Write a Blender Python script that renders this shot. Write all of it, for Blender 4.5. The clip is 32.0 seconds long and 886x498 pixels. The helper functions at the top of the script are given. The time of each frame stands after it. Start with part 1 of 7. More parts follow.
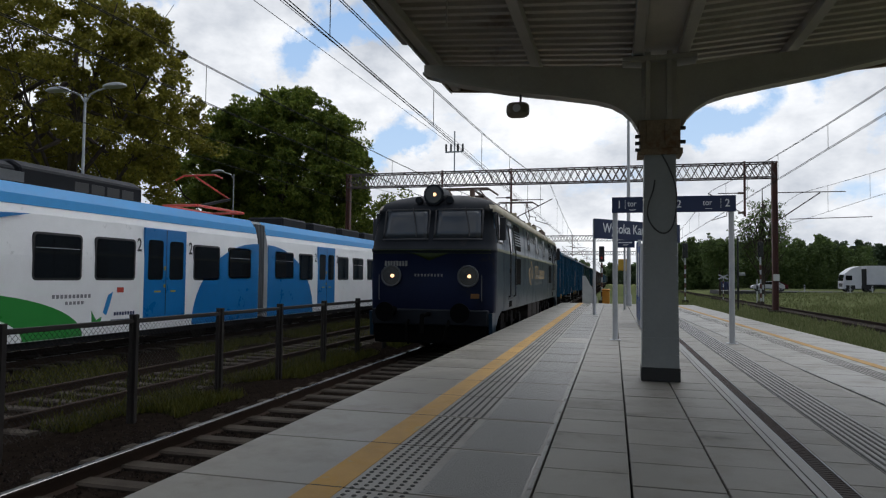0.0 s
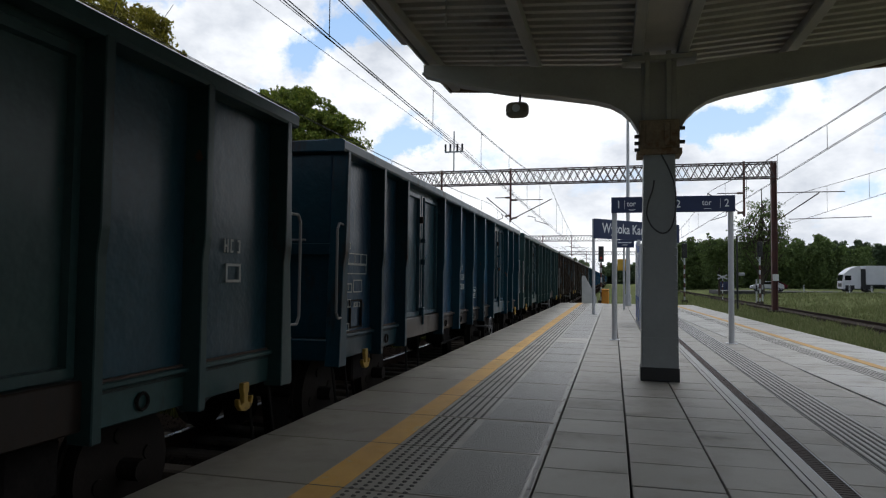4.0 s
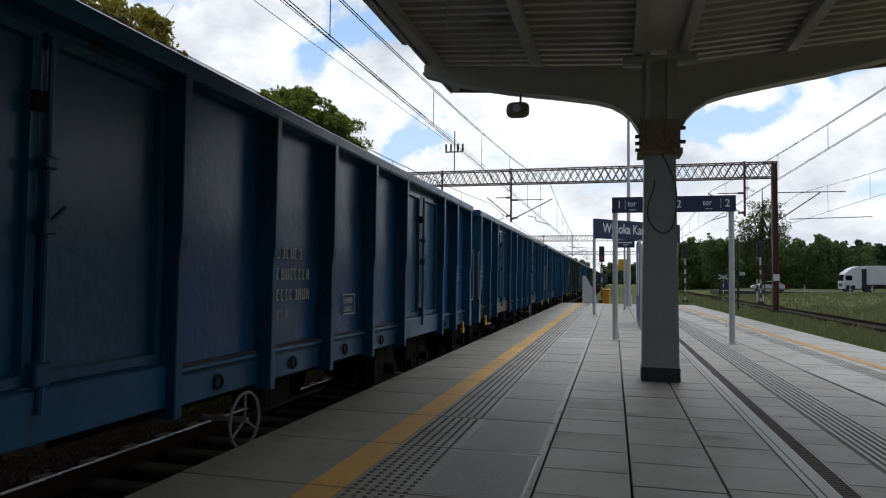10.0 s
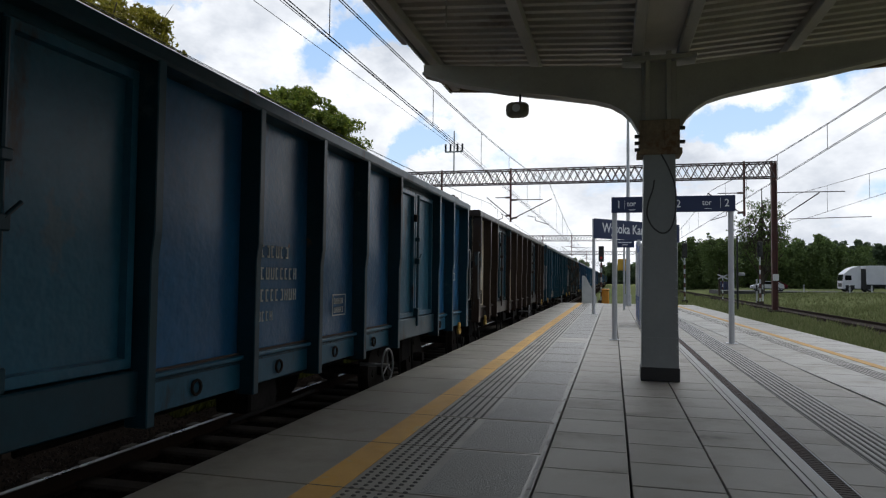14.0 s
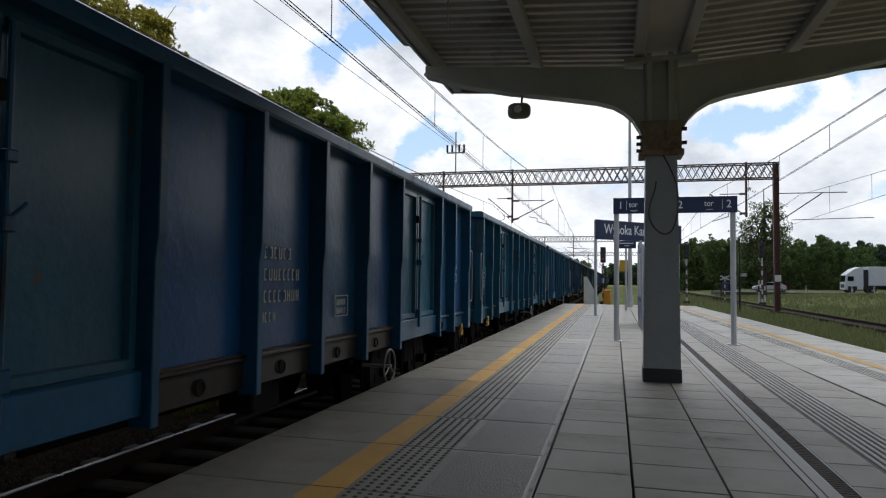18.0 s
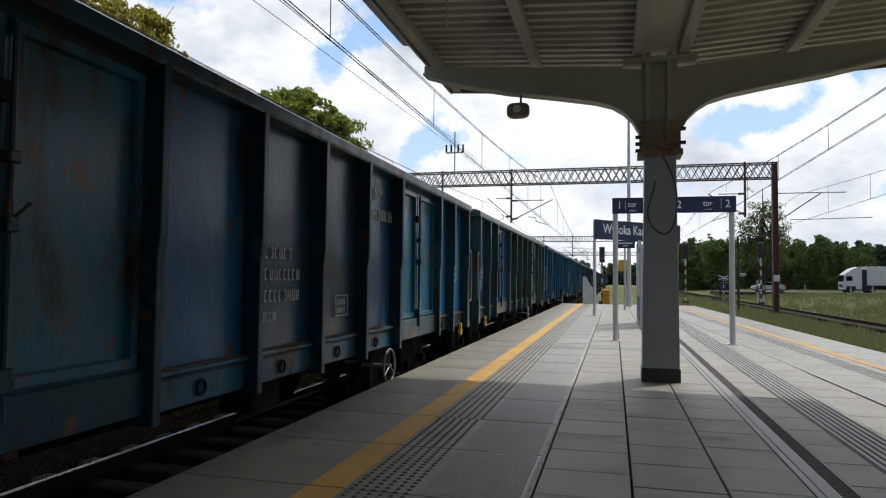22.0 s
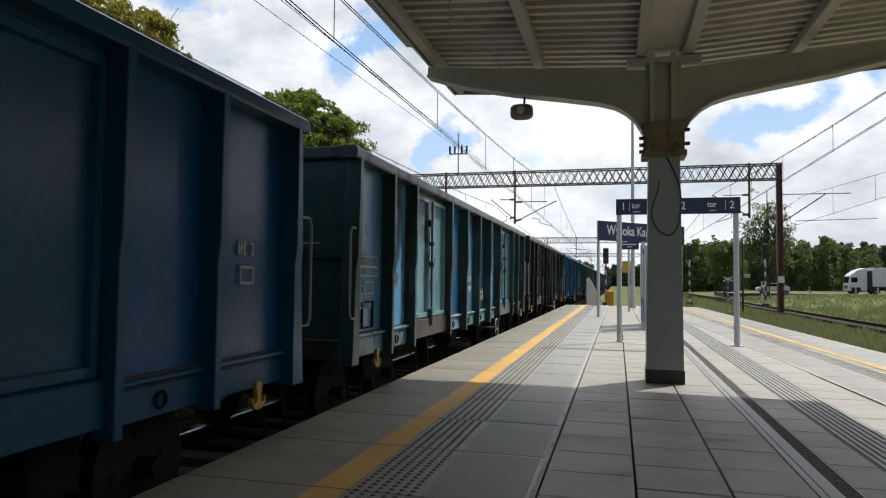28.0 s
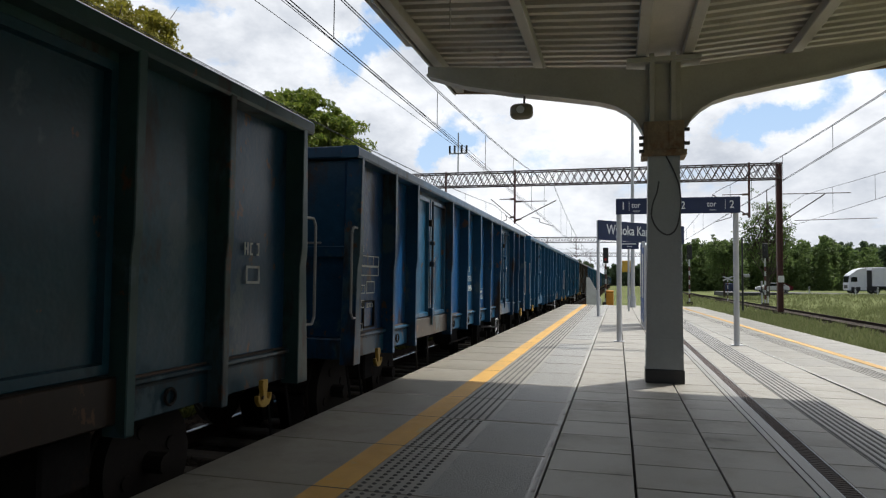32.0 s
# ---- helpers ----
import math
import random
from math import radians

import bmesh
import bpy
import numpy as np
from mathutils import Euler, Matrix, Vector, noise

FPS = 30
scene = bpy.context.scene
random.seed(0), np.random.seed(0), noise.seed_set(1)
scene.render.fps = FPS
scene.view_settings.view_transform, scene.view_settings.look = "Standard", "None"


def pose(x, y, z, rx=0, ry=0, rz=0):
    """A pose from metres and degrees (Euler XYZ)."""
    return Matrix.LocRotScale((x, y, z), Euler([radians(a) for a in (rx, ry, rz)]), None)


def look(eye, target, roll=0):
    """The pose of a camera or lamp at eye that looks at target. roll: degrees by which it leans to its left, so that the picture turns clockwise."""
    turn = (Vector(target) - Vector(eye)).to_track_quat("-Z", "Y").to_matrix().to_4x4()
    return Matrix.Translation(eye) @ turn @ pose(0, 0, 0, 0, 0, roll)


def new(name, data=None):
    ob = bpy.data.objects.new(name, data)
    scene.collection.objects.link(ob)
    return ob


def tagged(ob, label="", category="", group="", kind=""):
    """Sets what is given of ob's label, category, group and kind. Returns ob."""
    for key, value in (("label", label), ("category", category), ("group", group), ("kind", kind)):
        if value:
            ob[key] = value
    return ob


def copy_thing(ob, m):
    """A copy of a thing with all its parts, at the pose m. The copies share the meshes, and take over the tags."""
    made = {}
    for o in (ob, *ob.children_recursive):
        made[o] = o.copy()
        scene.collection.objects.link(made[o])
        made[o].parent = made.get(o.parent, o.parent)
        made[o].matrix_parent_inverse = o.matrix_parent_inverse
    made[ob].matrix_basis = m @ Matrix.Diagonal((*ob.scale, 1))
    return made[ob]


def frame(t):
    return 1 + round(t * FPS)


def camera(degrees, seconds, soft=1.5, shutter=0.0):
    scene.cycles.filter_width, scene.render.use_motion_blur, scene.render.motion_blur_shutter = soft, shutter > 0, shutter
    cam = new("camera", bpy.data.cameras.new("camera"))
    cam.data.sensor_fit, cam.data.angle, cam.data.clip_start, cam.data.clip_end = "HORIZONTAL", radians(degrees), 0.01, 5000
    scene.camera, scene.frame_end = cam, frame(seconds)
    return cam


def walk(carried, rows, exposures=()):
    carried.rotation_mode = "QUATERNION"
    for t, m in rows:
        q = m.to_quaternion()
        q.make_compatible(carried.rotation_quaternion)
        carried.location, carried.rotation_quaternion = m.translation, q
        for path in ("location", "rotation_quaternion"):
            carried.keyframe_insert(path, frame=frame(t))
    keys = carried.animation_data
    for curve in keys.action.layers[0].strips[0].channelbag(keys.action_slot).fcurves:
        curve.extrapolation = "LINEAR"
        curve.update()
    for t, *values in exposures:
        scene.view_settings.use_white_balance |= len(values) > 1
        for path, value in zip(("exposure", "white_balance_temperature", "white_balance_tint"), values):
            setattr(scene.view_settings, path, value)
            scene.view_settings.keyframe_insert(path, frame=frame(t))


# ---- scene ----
# Coordinates: x across the tracks, y along them (the train comes from +y), z up from the platform's paving.
EYE = (0.0, 0.0, 1.16)
YAW, TILT, LEAN, FOCAL = -0.2512, 0.0434, 0.62, 1177.2


def view(dx, dy):
    """The camera's pose after a small swing of the tripod head: dx to the left, dy upwards, in units of the focal length."""
    a, b = YAW - dx / FOCAL, TILT + dy / FOCAL
    way = Vector((math.sin(a) * math.cos(b), math.cos(a) * math.cos(b), math.sin(b)))
    return look(EYE, Vector(EYE) + way, LEAN)


cam = camera(67.33, 32.0, soft=1.2)
SWING = [(0, 0, 0), (1, -1.2, 0), (3.5, -1.2, 0), (5.5, 0, 0), (12, 0, 0), (13, -1.3, -0.7), (14, -0.8, -0.2), (14.5, 0, 0),
         (16.5, -1, 0.8), (17, -1, 1.4), (18, 2.3, 1.5), (19, 2.0, 1.4), (20, 1.4, 0.2), (21, 0.4, 0.2), (21.5, 1.4, 1.2), (22, 0.5, 1.2),
         (23, 1.5, 0.2), (25.5, 1.5, 0.3), (27.5, 9, 3.4), (28, 6.9, 3.4), (28.5, 6.9, 1.5), (29, 6.6, 3.1), (32, 6.6, 2.6)]
walk(cam, [(t, view(dx, dy)) for t, dx, dy in SWING], exposures=[(t, stops, 6300, 10) for t, stops in ((0, 0.02), (0.5, 0.07), (1.0, 0.14), (1.7, 0.2), (25.5, 0.2), (27.5, 0.10), (32, 0.10))])

# ---- daylight: broken cloud, sun high ahead to the right ----
SUN_WAY = Vector((0.393, 0.474, 0.788)).normalized()
sun = new("sun", bpy.data.lights.new("sun", "SUN"))
sun.data.energy, sun.data.angle, sun.data.color = 5.0, radians(0.6), (1.0, 0.95, 0.86)
sun.matrix_world = look(SUN_WAY * 50, (0, 0, 0))

world = bpy.data.worlds.new("sky")
scene.world = world
world.use_nodes = True
wn, wl = world.node_tree.nodes, world.node_tree.links
wn.clear()
sky = wn.new("ShaderNodeTexSky")
sky.sky_type, sky.sun_disc = "NISHITA", False
sky.sun_elevation, sky.sun_rotation = math.asin(SUN_WAY.z), math.atan2(SUN_WAY.x, SUN_WAY.y)
w_coord, w_noise, w_ramp = wn.new("ShaderNodeTexCoord"), wn.new("ShaderNodeTexNoise"), wn.new("ShaderNodeValToRGB")
w_noise.inputs["Scale"].default_value, w_noise.inputs["Detail"].default_value = 2.2, 7
w_ramp.color_ramp.elements[0].position, w_ramp.color_ramp.elements[1].position = 0.40, 0.62
w_sky, w_cloud, w_mix, w_out = (wn.new(k) for k in ("ShaderNodeBackground", "ShaderNodeBackground", "ShaderNodeMixShader", "ShaderNodeOutputWorld"))
w_sky.inputs["Strength"].default_value = 0.087
w_cloud.inputs["Color"].default_value = (0.97, 0.98, 1.0, 1)
# cloud is brighter round the hidden sun
w_dot, w_glow = wn.new("ShaderNodeVectorMath"), wn.new("ShaderNodeMapRange")
w_dot.operation, w_dot.inputs[1].default_value = "DOT_PRODUCT", SUN_WAY
w_glow.interpolation_type = "SMOOTHERSTEP"
w_glow.inputs["From Min"].default_value, w_glow.inputs["From Max"].default_value = 0.55, 1.0
w_glow.inputs["To Min"].default_value, w_glow.inputs["To Max"].default_value = 0.54, 5.0
wl.new(w_coord.outputs["Generated"], w_dot.inputs[0])
wl.new(w_dot.outputs["Value"], w_glow.inputs["Value"])
wl.new(w_glow.outputs[0], w_cloud.inputs["Strength"])
wl.new(w_coord.outputs["Generated"], w_noise.inputs["Vector"])
wl.new(w_noise.outputs["Fac"], w_ramp.inputs["Fac"])
wl.new(sky.outputs["Color"], w_sky.inputs["Color"])
wl.new(w_ramp.outputs["Color"], w_mix.inputs["Fac"])
wl.new(w_sky.outputs["Background"], w_mix.inputs[1])
wl.new(w_cloud.outputs["Background"], w_mix.inputs[2])
wl.new(w_mix.outputs["Shader"], w_out.inputs["Surface"])


# ---- mesh helpers ----
def part(name, bm, material, parent=None, label=""):
    """One mesh object from a bmesh (or a mesh), under a thing or a part."""
    if isinstance(bm, bmesh.types.BMesh):
        me = bpy.data.meshes.new(name)
        bm.to_mesh(me)
        bm.free()
    else:
        me = bm
    if material and not me.materials:
        me.materials.append(material)
    ob = new(name, me)
    ob.parent = parent
    if label:
        ob["label"] = label
    return ob


def thing(name, m=None, label="", category="", group="", kind=""):
    ob = new(name)
    ob.empty_display_size = 0.2
    if m is not None:
        ob.matrix_basis = m
    return tagged(ob, label, category, group, kind)


def box(bm, x0, x1, y0, y1, z0, z1, bev=0.0, m=None):
    """A box with bevelled edges."""
    r = bmesh.ops.create_cube(bm, size=1)
    vs = r["verts"]
    for v in vs:
        v.co = Vector(((x0 + x1) / 2 + v.co.x * (x1 - x0), (y0 + y1) / 2 + v.co.y * (y1 - y0), (z0 + z1) / 2 + v.co.z * (z1 - z0)))
    if bev:
        es = list({e for v in vs for e in v.link_edges})
        g = bmesh.ops.bevel(bm, geom=es, offset=bev, segments=1, affect="EDGES", profile=0.5)
        vs = list({v for f in g["faces"] for v in f.verts} | {v for v in vs if v.is_valid})
    if m is not None:
        bmesh.ops.transform(bm, matrix=m, verts=[v for v in vs if v.is_valid])
    return bm


def boxes(*spec, bev=0.0):
    bm = bmesh.new()
    for s in spec:
        box(bm, *s, bev=bev)
    return bm


def rod(bm, a, b, r, n=8, r2=None):
    """A round bar from a to b."""
    a, b = Vector(a), Vector(b)
    d = b - a
    m = Matrix.Translation((a + b) / 2) @ d.to_track_quat("Z", "Y").to_matrix().to_4x4()
    bmesh.ops.create_cone(bm, cap_ends=True, segments=n, radius1=r, radius2=r if r2 is None else r2, depth=d.length, matrix=m)
    return bm


def rods(pts, r, n=6):
    bm = bmesh.new()
    for a, b in zip(pts[:-1], pts[1:]):
        rod(bm, a, b, r, n)
    return bm


def extrude_profile(bm, profile, axis, a, b):
    """A prism: a closed 2D outline run along an axis ('x', 'y' or 'z') from a to b."""
    def at(u, v, w):
        return {"x": (w, u, v), "y": (u, w, v), "z": (u, v, w)}[axis]
    lo = [bm.verts.new(at(u, v, a)) for u, v in profile]
    hi = [bm.verts.new(at(u, v, b)) for u, v in profile]
    n = len(profile)
    for i in range(n):
        bm.faces.new((lo[i], lo[(i + 1) % n], hi[(i + 1) % n], hi[i]))
    bm.faces.new(lo[::-1])
    bm.faces.new(hi)
    bmesh.ops.recalc_face_normals(bm, faces=bm.faces)
    return bm


def curve(pts, k=6):
    """A smooth run through the given points."""
    p = [Vector(v) for v in pts]
    p = [p[0] * 2 - p[1]] + p + [p[-1] * 2 - p[-2]]
    out = []
    for a, b, c, d in zip(p[:-3], p[1:-2], p[2:-1], p[3:]):
        for i in range(k):
            t = i / k
            out.append(0.5 * (2 * b + (c - a) * t + (2 * a - 5 * b + 4 * c - d) * t * t + (3 * b - a - 3 * c + d) * t ** 3))
    return out + [p[-2]]


def ring(bm, centre, axis, radius, tube, n=20, k=6):
    """A torus."""
    q = Vector(axis).to_track_quat("Z", "Y").to_matrix()
    rows = []
    for i in range(n):
        a = 2 * math.pi * i / n
        rows.append([bm.verts.new(Vector(centre) + q @ Vector(((radius + tube * math.cos(2 * math.pi * j / k)) * math.cos(a), (radius + tube * math.cos(2 * math.pi * j / k)) * math.sin(a), tube * math.sin(2 * math.pi * j / k)))) for j in range(k)])
    for i in range(n):
        for j in range(k):
            bm.faces.new((rows[i][j], rows[(i + 1) % n][j], rows[(i + 1) % n][(j + 1) % k], rows[i][(j + 1) % k]))
    return bm


def raw(name, verts, faces):
    me = bpy.data.meshes.new(name)
    me.from_pydata([tuple(map(float, v)) for v in verts], [], [tuple(map(int, f)) for f in faces])
    me.update()
    return me


# ---- materials ----
def surface(name, col, rough=0.6, metal=0.0, var=0.25, scale=1.5, grain=40.0, bump=0.15, dirt=None, amount=0.0, dirt_scale=2.0, streak=1.0, own=False, bump_scale=None, coat=0.0, emit=0.0, spec=0.5, relief=0.01):
    """A painted, cast or worn surface: the base colour varied at two scales, with patches of dirt or rust, and a fine relief."""
    m = bpy.data.materials.new(name)
    m.use_nodes = True
    n, l = m.node_tree.nodes, m.node_tree.links
    bsdf = n["Principled BSDF"]
    tc, info = n.new("ShaderNodeTexCoord"), n.new("ShaderNodeObjectInfo")
    off, add = n.new("ShaderNodeVectorMath"), n.new("ShaderNodeVectorMath")
    off.operation, add.operation = "SCALE", "ADD"
    off.inputs[0].default_value = (7.3, 13.7, 3.1)
    l.new(info.outputs["Random"], off.inputs["Scale"])
    l.new(tc.outputs["Object"], add.inputs[0])
    l.new(off.outputs[0], add.inputs[1])

    def noise_at(s, detail, stretch=1.0):
        t = n.new("ShaderNodeTexNoise")
        t.inputs["Scale"].default_value, t.inputs["Detail"].default_value, t.inputs["Roughness"].default_value = s, detail, 0.65
        if stretch != 1.0:
            mp = n.new("ShaderNodeMapping")
            mp.inputs["Scale"].default_value = (1, 1, 1 / stretch)
            l.new(add.outputs[0], mp.inputs["Vector"])
            l.new(mp.outputs[0], t.inputs["Vector"])
        else:
            l.new(add.outputs[0], t.inputs["Vector"])
        return t

    def mix(kind, fac, a, b):
        x = n.new("ShaderNodeMix")
        x.data_type, x.blend_type = "RGBA", kind
        for sock, v in ((x.inputs["Factor"], fac), (x.inputs["A"], a), (x.inputs["B"], b)):
            if isinstance(v, bpy.types.NodeSocket):
                l.new(v, sock)
            else:
                sock.default_value = v
        return x.outputs["Result"]

    def ramp(src, p0, p1, c0, c1):
        r = n.new("ShaderNodeValToRGB")
        r.color_ramp.elements[0].position, r.color_ramp.elements[1].position = p0, p1
        r.color_ramp.elements[0].color, r.color_ramp.elements[1].color = (*c0, 1), (*c1, 1)
        l.new(src, r.inputs["Fac"])
        return r.outputs["Color"]

    big, small = noise_at(scale, 5), noise_at(grain, 3)
    lo, hi = 1 - var, 1 + var
    c = mix("MULTIPLY", 1.0, info.outputs["Color"] if own else (*col, 1), ramp(big.outputs["Fac"], 0.3, 0.7, (lo,) * 3, (hi,) * 3))
    c = mix("MULTIPLY", 0.7, c, ramp(small.outputs["Fac"], 0.25, 0.75, (1 - var * 0.7,) * 3, (1 + var * 0.7,) * 3))
    r_val = None
    if dirt:
        d = noise_at(dirt_scale, 8, streak)
        level = d.outputs["Fac"]
        if own:
            # how far the rust has got is told object by object
            more = n.new("ShaderNodeMath")
            more.operation = "MULTIPLY_ADD"
            l.new(info.outputs["Alpha"], more.inputs[0])
            more.inputs[1].default_value = 0.13
            l.new(level, more.inputs[2])
            level = more.outputs[0]
            f = noise_at(0.55, 6, 1.6)
            c = mix("MIX", ramp(f.outputs["Fac"], 0.52, 0.66, (0, 0, 0), (0.03, 0.03, 0.03)), c, (0.12, 0.14, 0.15, 1))
            # old coats of paint and flaking rust show where the wagon is far gone
            old = n.new("ShaderNodeMath")
            old.operation = "MULTIPLY_ADD"
            l.new(info.outputs["Alpha"], old.inputs[0])
            old.inputs[1].default_value = 0.16
            l.new(noise_at(1.3, 9, 1.3).outputs["Fac"], old.inputs[2])
            c = mix("MIX", ramp(old.outputs[0], 0.68, 0.72, (0, 0, 0), (0.75, 0.75, 0.75)), c, (0.045, 0.080, 0.095, 1))
            flake = n.new("ShaderNodeMath")
            flake.operation = "MULTIPLY_ADD"
            l.new(info.outputs["Alpha"], flake.inputs[0])
            flake.inputs[1].default_value = 0.14
            l.new(noise_at(4.5, 7, 1.5).outputs["Fac"], flake.inputs[2])
            c = mix("MIX", ramp(flake.outputs[0], 0.70, 0.73, (0, 0, 0), (0.9, 0.9, 0.9)), c, (0.095, 0.048, 0.026, 1))
        mask = ramp(level, 0.72 - amount * 0.4, 0.80 - amount * 0.3, (0, 0, 0), (1, 1, 1))
        c = mix("MIX", mask, c, (*dirt, 1))
        r_val = ramp(d.outputs["Fac"], 0.5, 0.8, (rough,) * 3, (min(1, rough + 0.3),) * 3)
    l.new(c, bsdf.inputs["Base Color"])
    if r_val is None:
        r_val = ramp(big.outputs["Fac"], 0.3, 0.7, (max(0.02, rough * 0.85),) * 3, (min(1, rough * 1.15),) * 3)
    l.new(r_val, bsdf.inputs["Roughness"])
    bsdf.inputs["Metallic"].default_value = metal
    bsdf.inputs["Coat Weight"].default_value, bsdf.inputs["Coat Roughness"].default_value, bsdf.inputs["Coat IOR"].default_value = coat, 0.24, 1.30
    bsdf.inputs["Specular IOR Level"].default_value = spec
    if bump:
        b = n.new("ShaderNodeBump")
        b.inputs["Strength"].default_value, b.inputs["Distance"].default_value = bump, relief
        src = noise_at(bump_scale, 4) if bump_scale else small
        l.new(src.outputs["Fac"], b.inputs["Height"])
        l.new(b.outputs["Normal"], bsdf.inputs["Normal"])
    if emit:
        l.new(c, bsdf.inputs["Emission Color"])
        bsdf.inputs["Emission Strength"].default_value = emit
    return m


def glass_dark(name, col=(0.01, 0.012, 0.014)):
    m = bpy.data.materials.new(name)
    m.use_nodes = True
    b = m.node_tree.nodes["Principled BSDF"]
    b.inputs["Base Color"].default_value = (*col, 1)
    b.inputs["Roughness"].default_value, b.inputs["IOR"].default_value = 0.04, 1.52
    return m


def glow(name, col, strength):
    m = bpy.data.materials.new(name)
    m.use_nodes = True
    b = m.node_tree.nodes["Principled BSDF"]
    b.inputs["Base Color"].default_value, b.inputs["Emission Color"].default_value = (*col, 1), (*col, 1)
    b.inputs["Emission Strength"].default_value = strength
    return m


def foliage(name, col, col2, trans=0.35):
    """Leaves: two greens mixed leaf by leaf, some light let through."""
    m = bpy.data.materials.new(name)
    m.use_nodes = True
    n, l = m.node_tree.nodes, m.node_tree.links
    bsdf, out = n["Principled BSDF"], n["Material Output"]
    geo, mx = n.new("ShaderNodeNewGeometry"), n.new("ShaderNodeMix")
    mx.data_type = "RGBA"
    mx.inputs["A"].default_value, mx.inputs["B"].default_value = (*col, 1), (*col2, 1)
    l.new(geo.outputs["Random Per Island"], mx.inputs["Factor"])
    l.new(mx.outputs["Result"], bsdf.inputs["Base Color"])
    bsdf.inputs["Roughness"].default_value, bsdf.inputs["Specular IOR Level"].default_value = 0.6, 0.2
    tr, ms = n.new("ShaderNodeBsdfTranslucent"), n.new("ShaderNodeMixShader")
    l.new(mx.outputs["Result"], tr.inputs["Color"])
    ms.inputs["Fac"].default_value = trans
    l.new(bsdf.outputs[0], ms.inputs[1])
    l.new(tr.outputs[0], ms.inputs[2])
    l.new(ms.outputs[0], out.inputs["Surface"])
    return m


def pebbles(name, col, col2, rough=0.95):
    """Stones that differ one by one."""
    m = foliage(name, col, col2, 0.0)
    m.node_tree.nodes["Principled BSDF"].inputs["Roughness"].default_value = rough
    m.node_tree.nodes["Principled BSDF"].inputs["Specular IOR Level"].default_value = 0.1
    return m


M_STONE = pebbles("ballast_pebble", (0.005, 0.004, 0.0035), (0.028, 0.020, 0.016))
M_SLAB = surface("concrete_slab", (0.208, 0.190, 0.154), 0.33, spec=0.5, var=0.10, scale=1.2, grain=130, bump=0.12, dirt=(0.135, 0.128, 0.11), amount=0.22, dirt_scale=1.6)
M_TILE = surface("concrete_tile", (0.218, 0.203, 0.172), 0.50, var=0.12, scale=0.9, grain=150, bump=0.14, dirt=(0.15, 0.142, 0.127), amount=0.24, dirt_scale=2.2)
M_BED = surface("joint_bed", (0.045, 0.043, 0.04), 0.9, var=0.3)
M_FINE = surface("anti_slip_concrete", (0.205, 0.200, 0.182), 0.42, var=0.10, scale=2, grain=70, bump=0.9, bump_scale=75, relief=0.012)
M_TACT = surface("tactile_concrete", (0.205, 0.198, 0.180), 0.42, var=0.10, scale=2, grain=160, bump=0.12)
# darker tone for the tactile studs and guide grooves
M_GROOVE = surface("groove_dark", (0.075, 0.073, 0.068), 0.9, var=0.3)
M_YELLOW = surface("yellow_paint", (0.43, 0.235, 0.032), 0.6, var=0.15, scale=2, grain=90, bump=0.1, dirt=(0.36, 0.30, 0.17), amount=0.30, dirt_scale=5)
M_WHITE_LINE = surface("pale_edge", (0.34, 0.335, 0.31), 0.6, var=0.2, scale=6, dirt=(0.15, 0.14, 0.12), amount=0.4, dirt_scale=5)
M_DRAIN = surface("drain_grate", (0.052, 0.036, 0.031), 0.75, var=0.3, spec=0.25)
M_KERB = surface("platform_wall", (0.25, 0.245, 0.23), 0.85, var=0.25, dirt=(0.10, 0.09, 0.08), amount=0.4, streak=4)
M_COLUMN = surface("column_paint", (0.262, 0.275, 0.280), 0.42, var=0.08, scale=2, grain=25, bump=0.05, dirt=(0.24, 0.23, 0.21), amount=0.14, dirt_scale=4)
M_CANOPY = surface("canopy_paint", (0.345, 0.325, 0.285), 0.5, var=0.12, scale=1.5, bump=0.05, dirt=(0.24, 0.2, 0.16), amount=0.2, dirt_scale=3)
M_SHEET = surface("roof_sheet_metal", (0.40, 0.37, 0.32), 0.5, var=0.15, scale=1.2, bump=0.05, dirt=(0.22, 0.18, 0.14), amount=0.3, dirt_scale=1.5)
M_CAPITAL = surface("rusty_capital", (0.19, 0.135, 0.080), 0.7, var=0.3, scale=5, dirt=(0.14, 0.075, 0.035), amount=0.5, dirt_scale=9, bump=0.3)
M_BLACK = surface("black_paint", (0.018, 0.018, 0.02), 0.45, var=0.2)
M_CABLE = surface("cable_sheath", (0.03, 0.03, 0.033), 0.5, var=0.1)
M_POST = surface("post_paint", (0.47, 0.48, 0.50), 0.4, var=0.08, bump=0.04)
M_NAVY = surface("sign_navy", (0.018, 0.030, 0.085), 0.4, var=0.08, bump=0.02)
M_LETTER = surface("sign_white", (0.78, 0.80, 0.82), 0.5, var=0.04, bump=0.0)
M_RAIL = surface("rail_head", (0.20, 0.19, 0.185), 0.28, metal=1.0, var=0.15, bump=0.05)
M_RAIL_SIDE = surface("rail_rust", (0.032, 0.020, 0.014), 0.8, spec=0.15, var=0.3, bump=0.3)
M_SLEEPER = surface("sleeper", (0.052, 0.043, 0.034), 0.9, spec=0.1, var=0.3, bump=0.4, dirt=(0.03, 0.024, 0.018), amount=0.4)
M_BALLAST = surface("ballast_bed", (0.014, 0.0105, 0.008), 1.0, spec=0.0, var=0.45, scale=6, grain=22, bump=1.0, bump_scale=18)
M_STEEL = surface("galvanised_steel", (0.36, 0.37, 0.38), 0.45, metal=0.6, var=0.15)
M_REDMAST = surface("mast_paint", (0.085, 0.028, 0.022), 0.6, var=0.2)
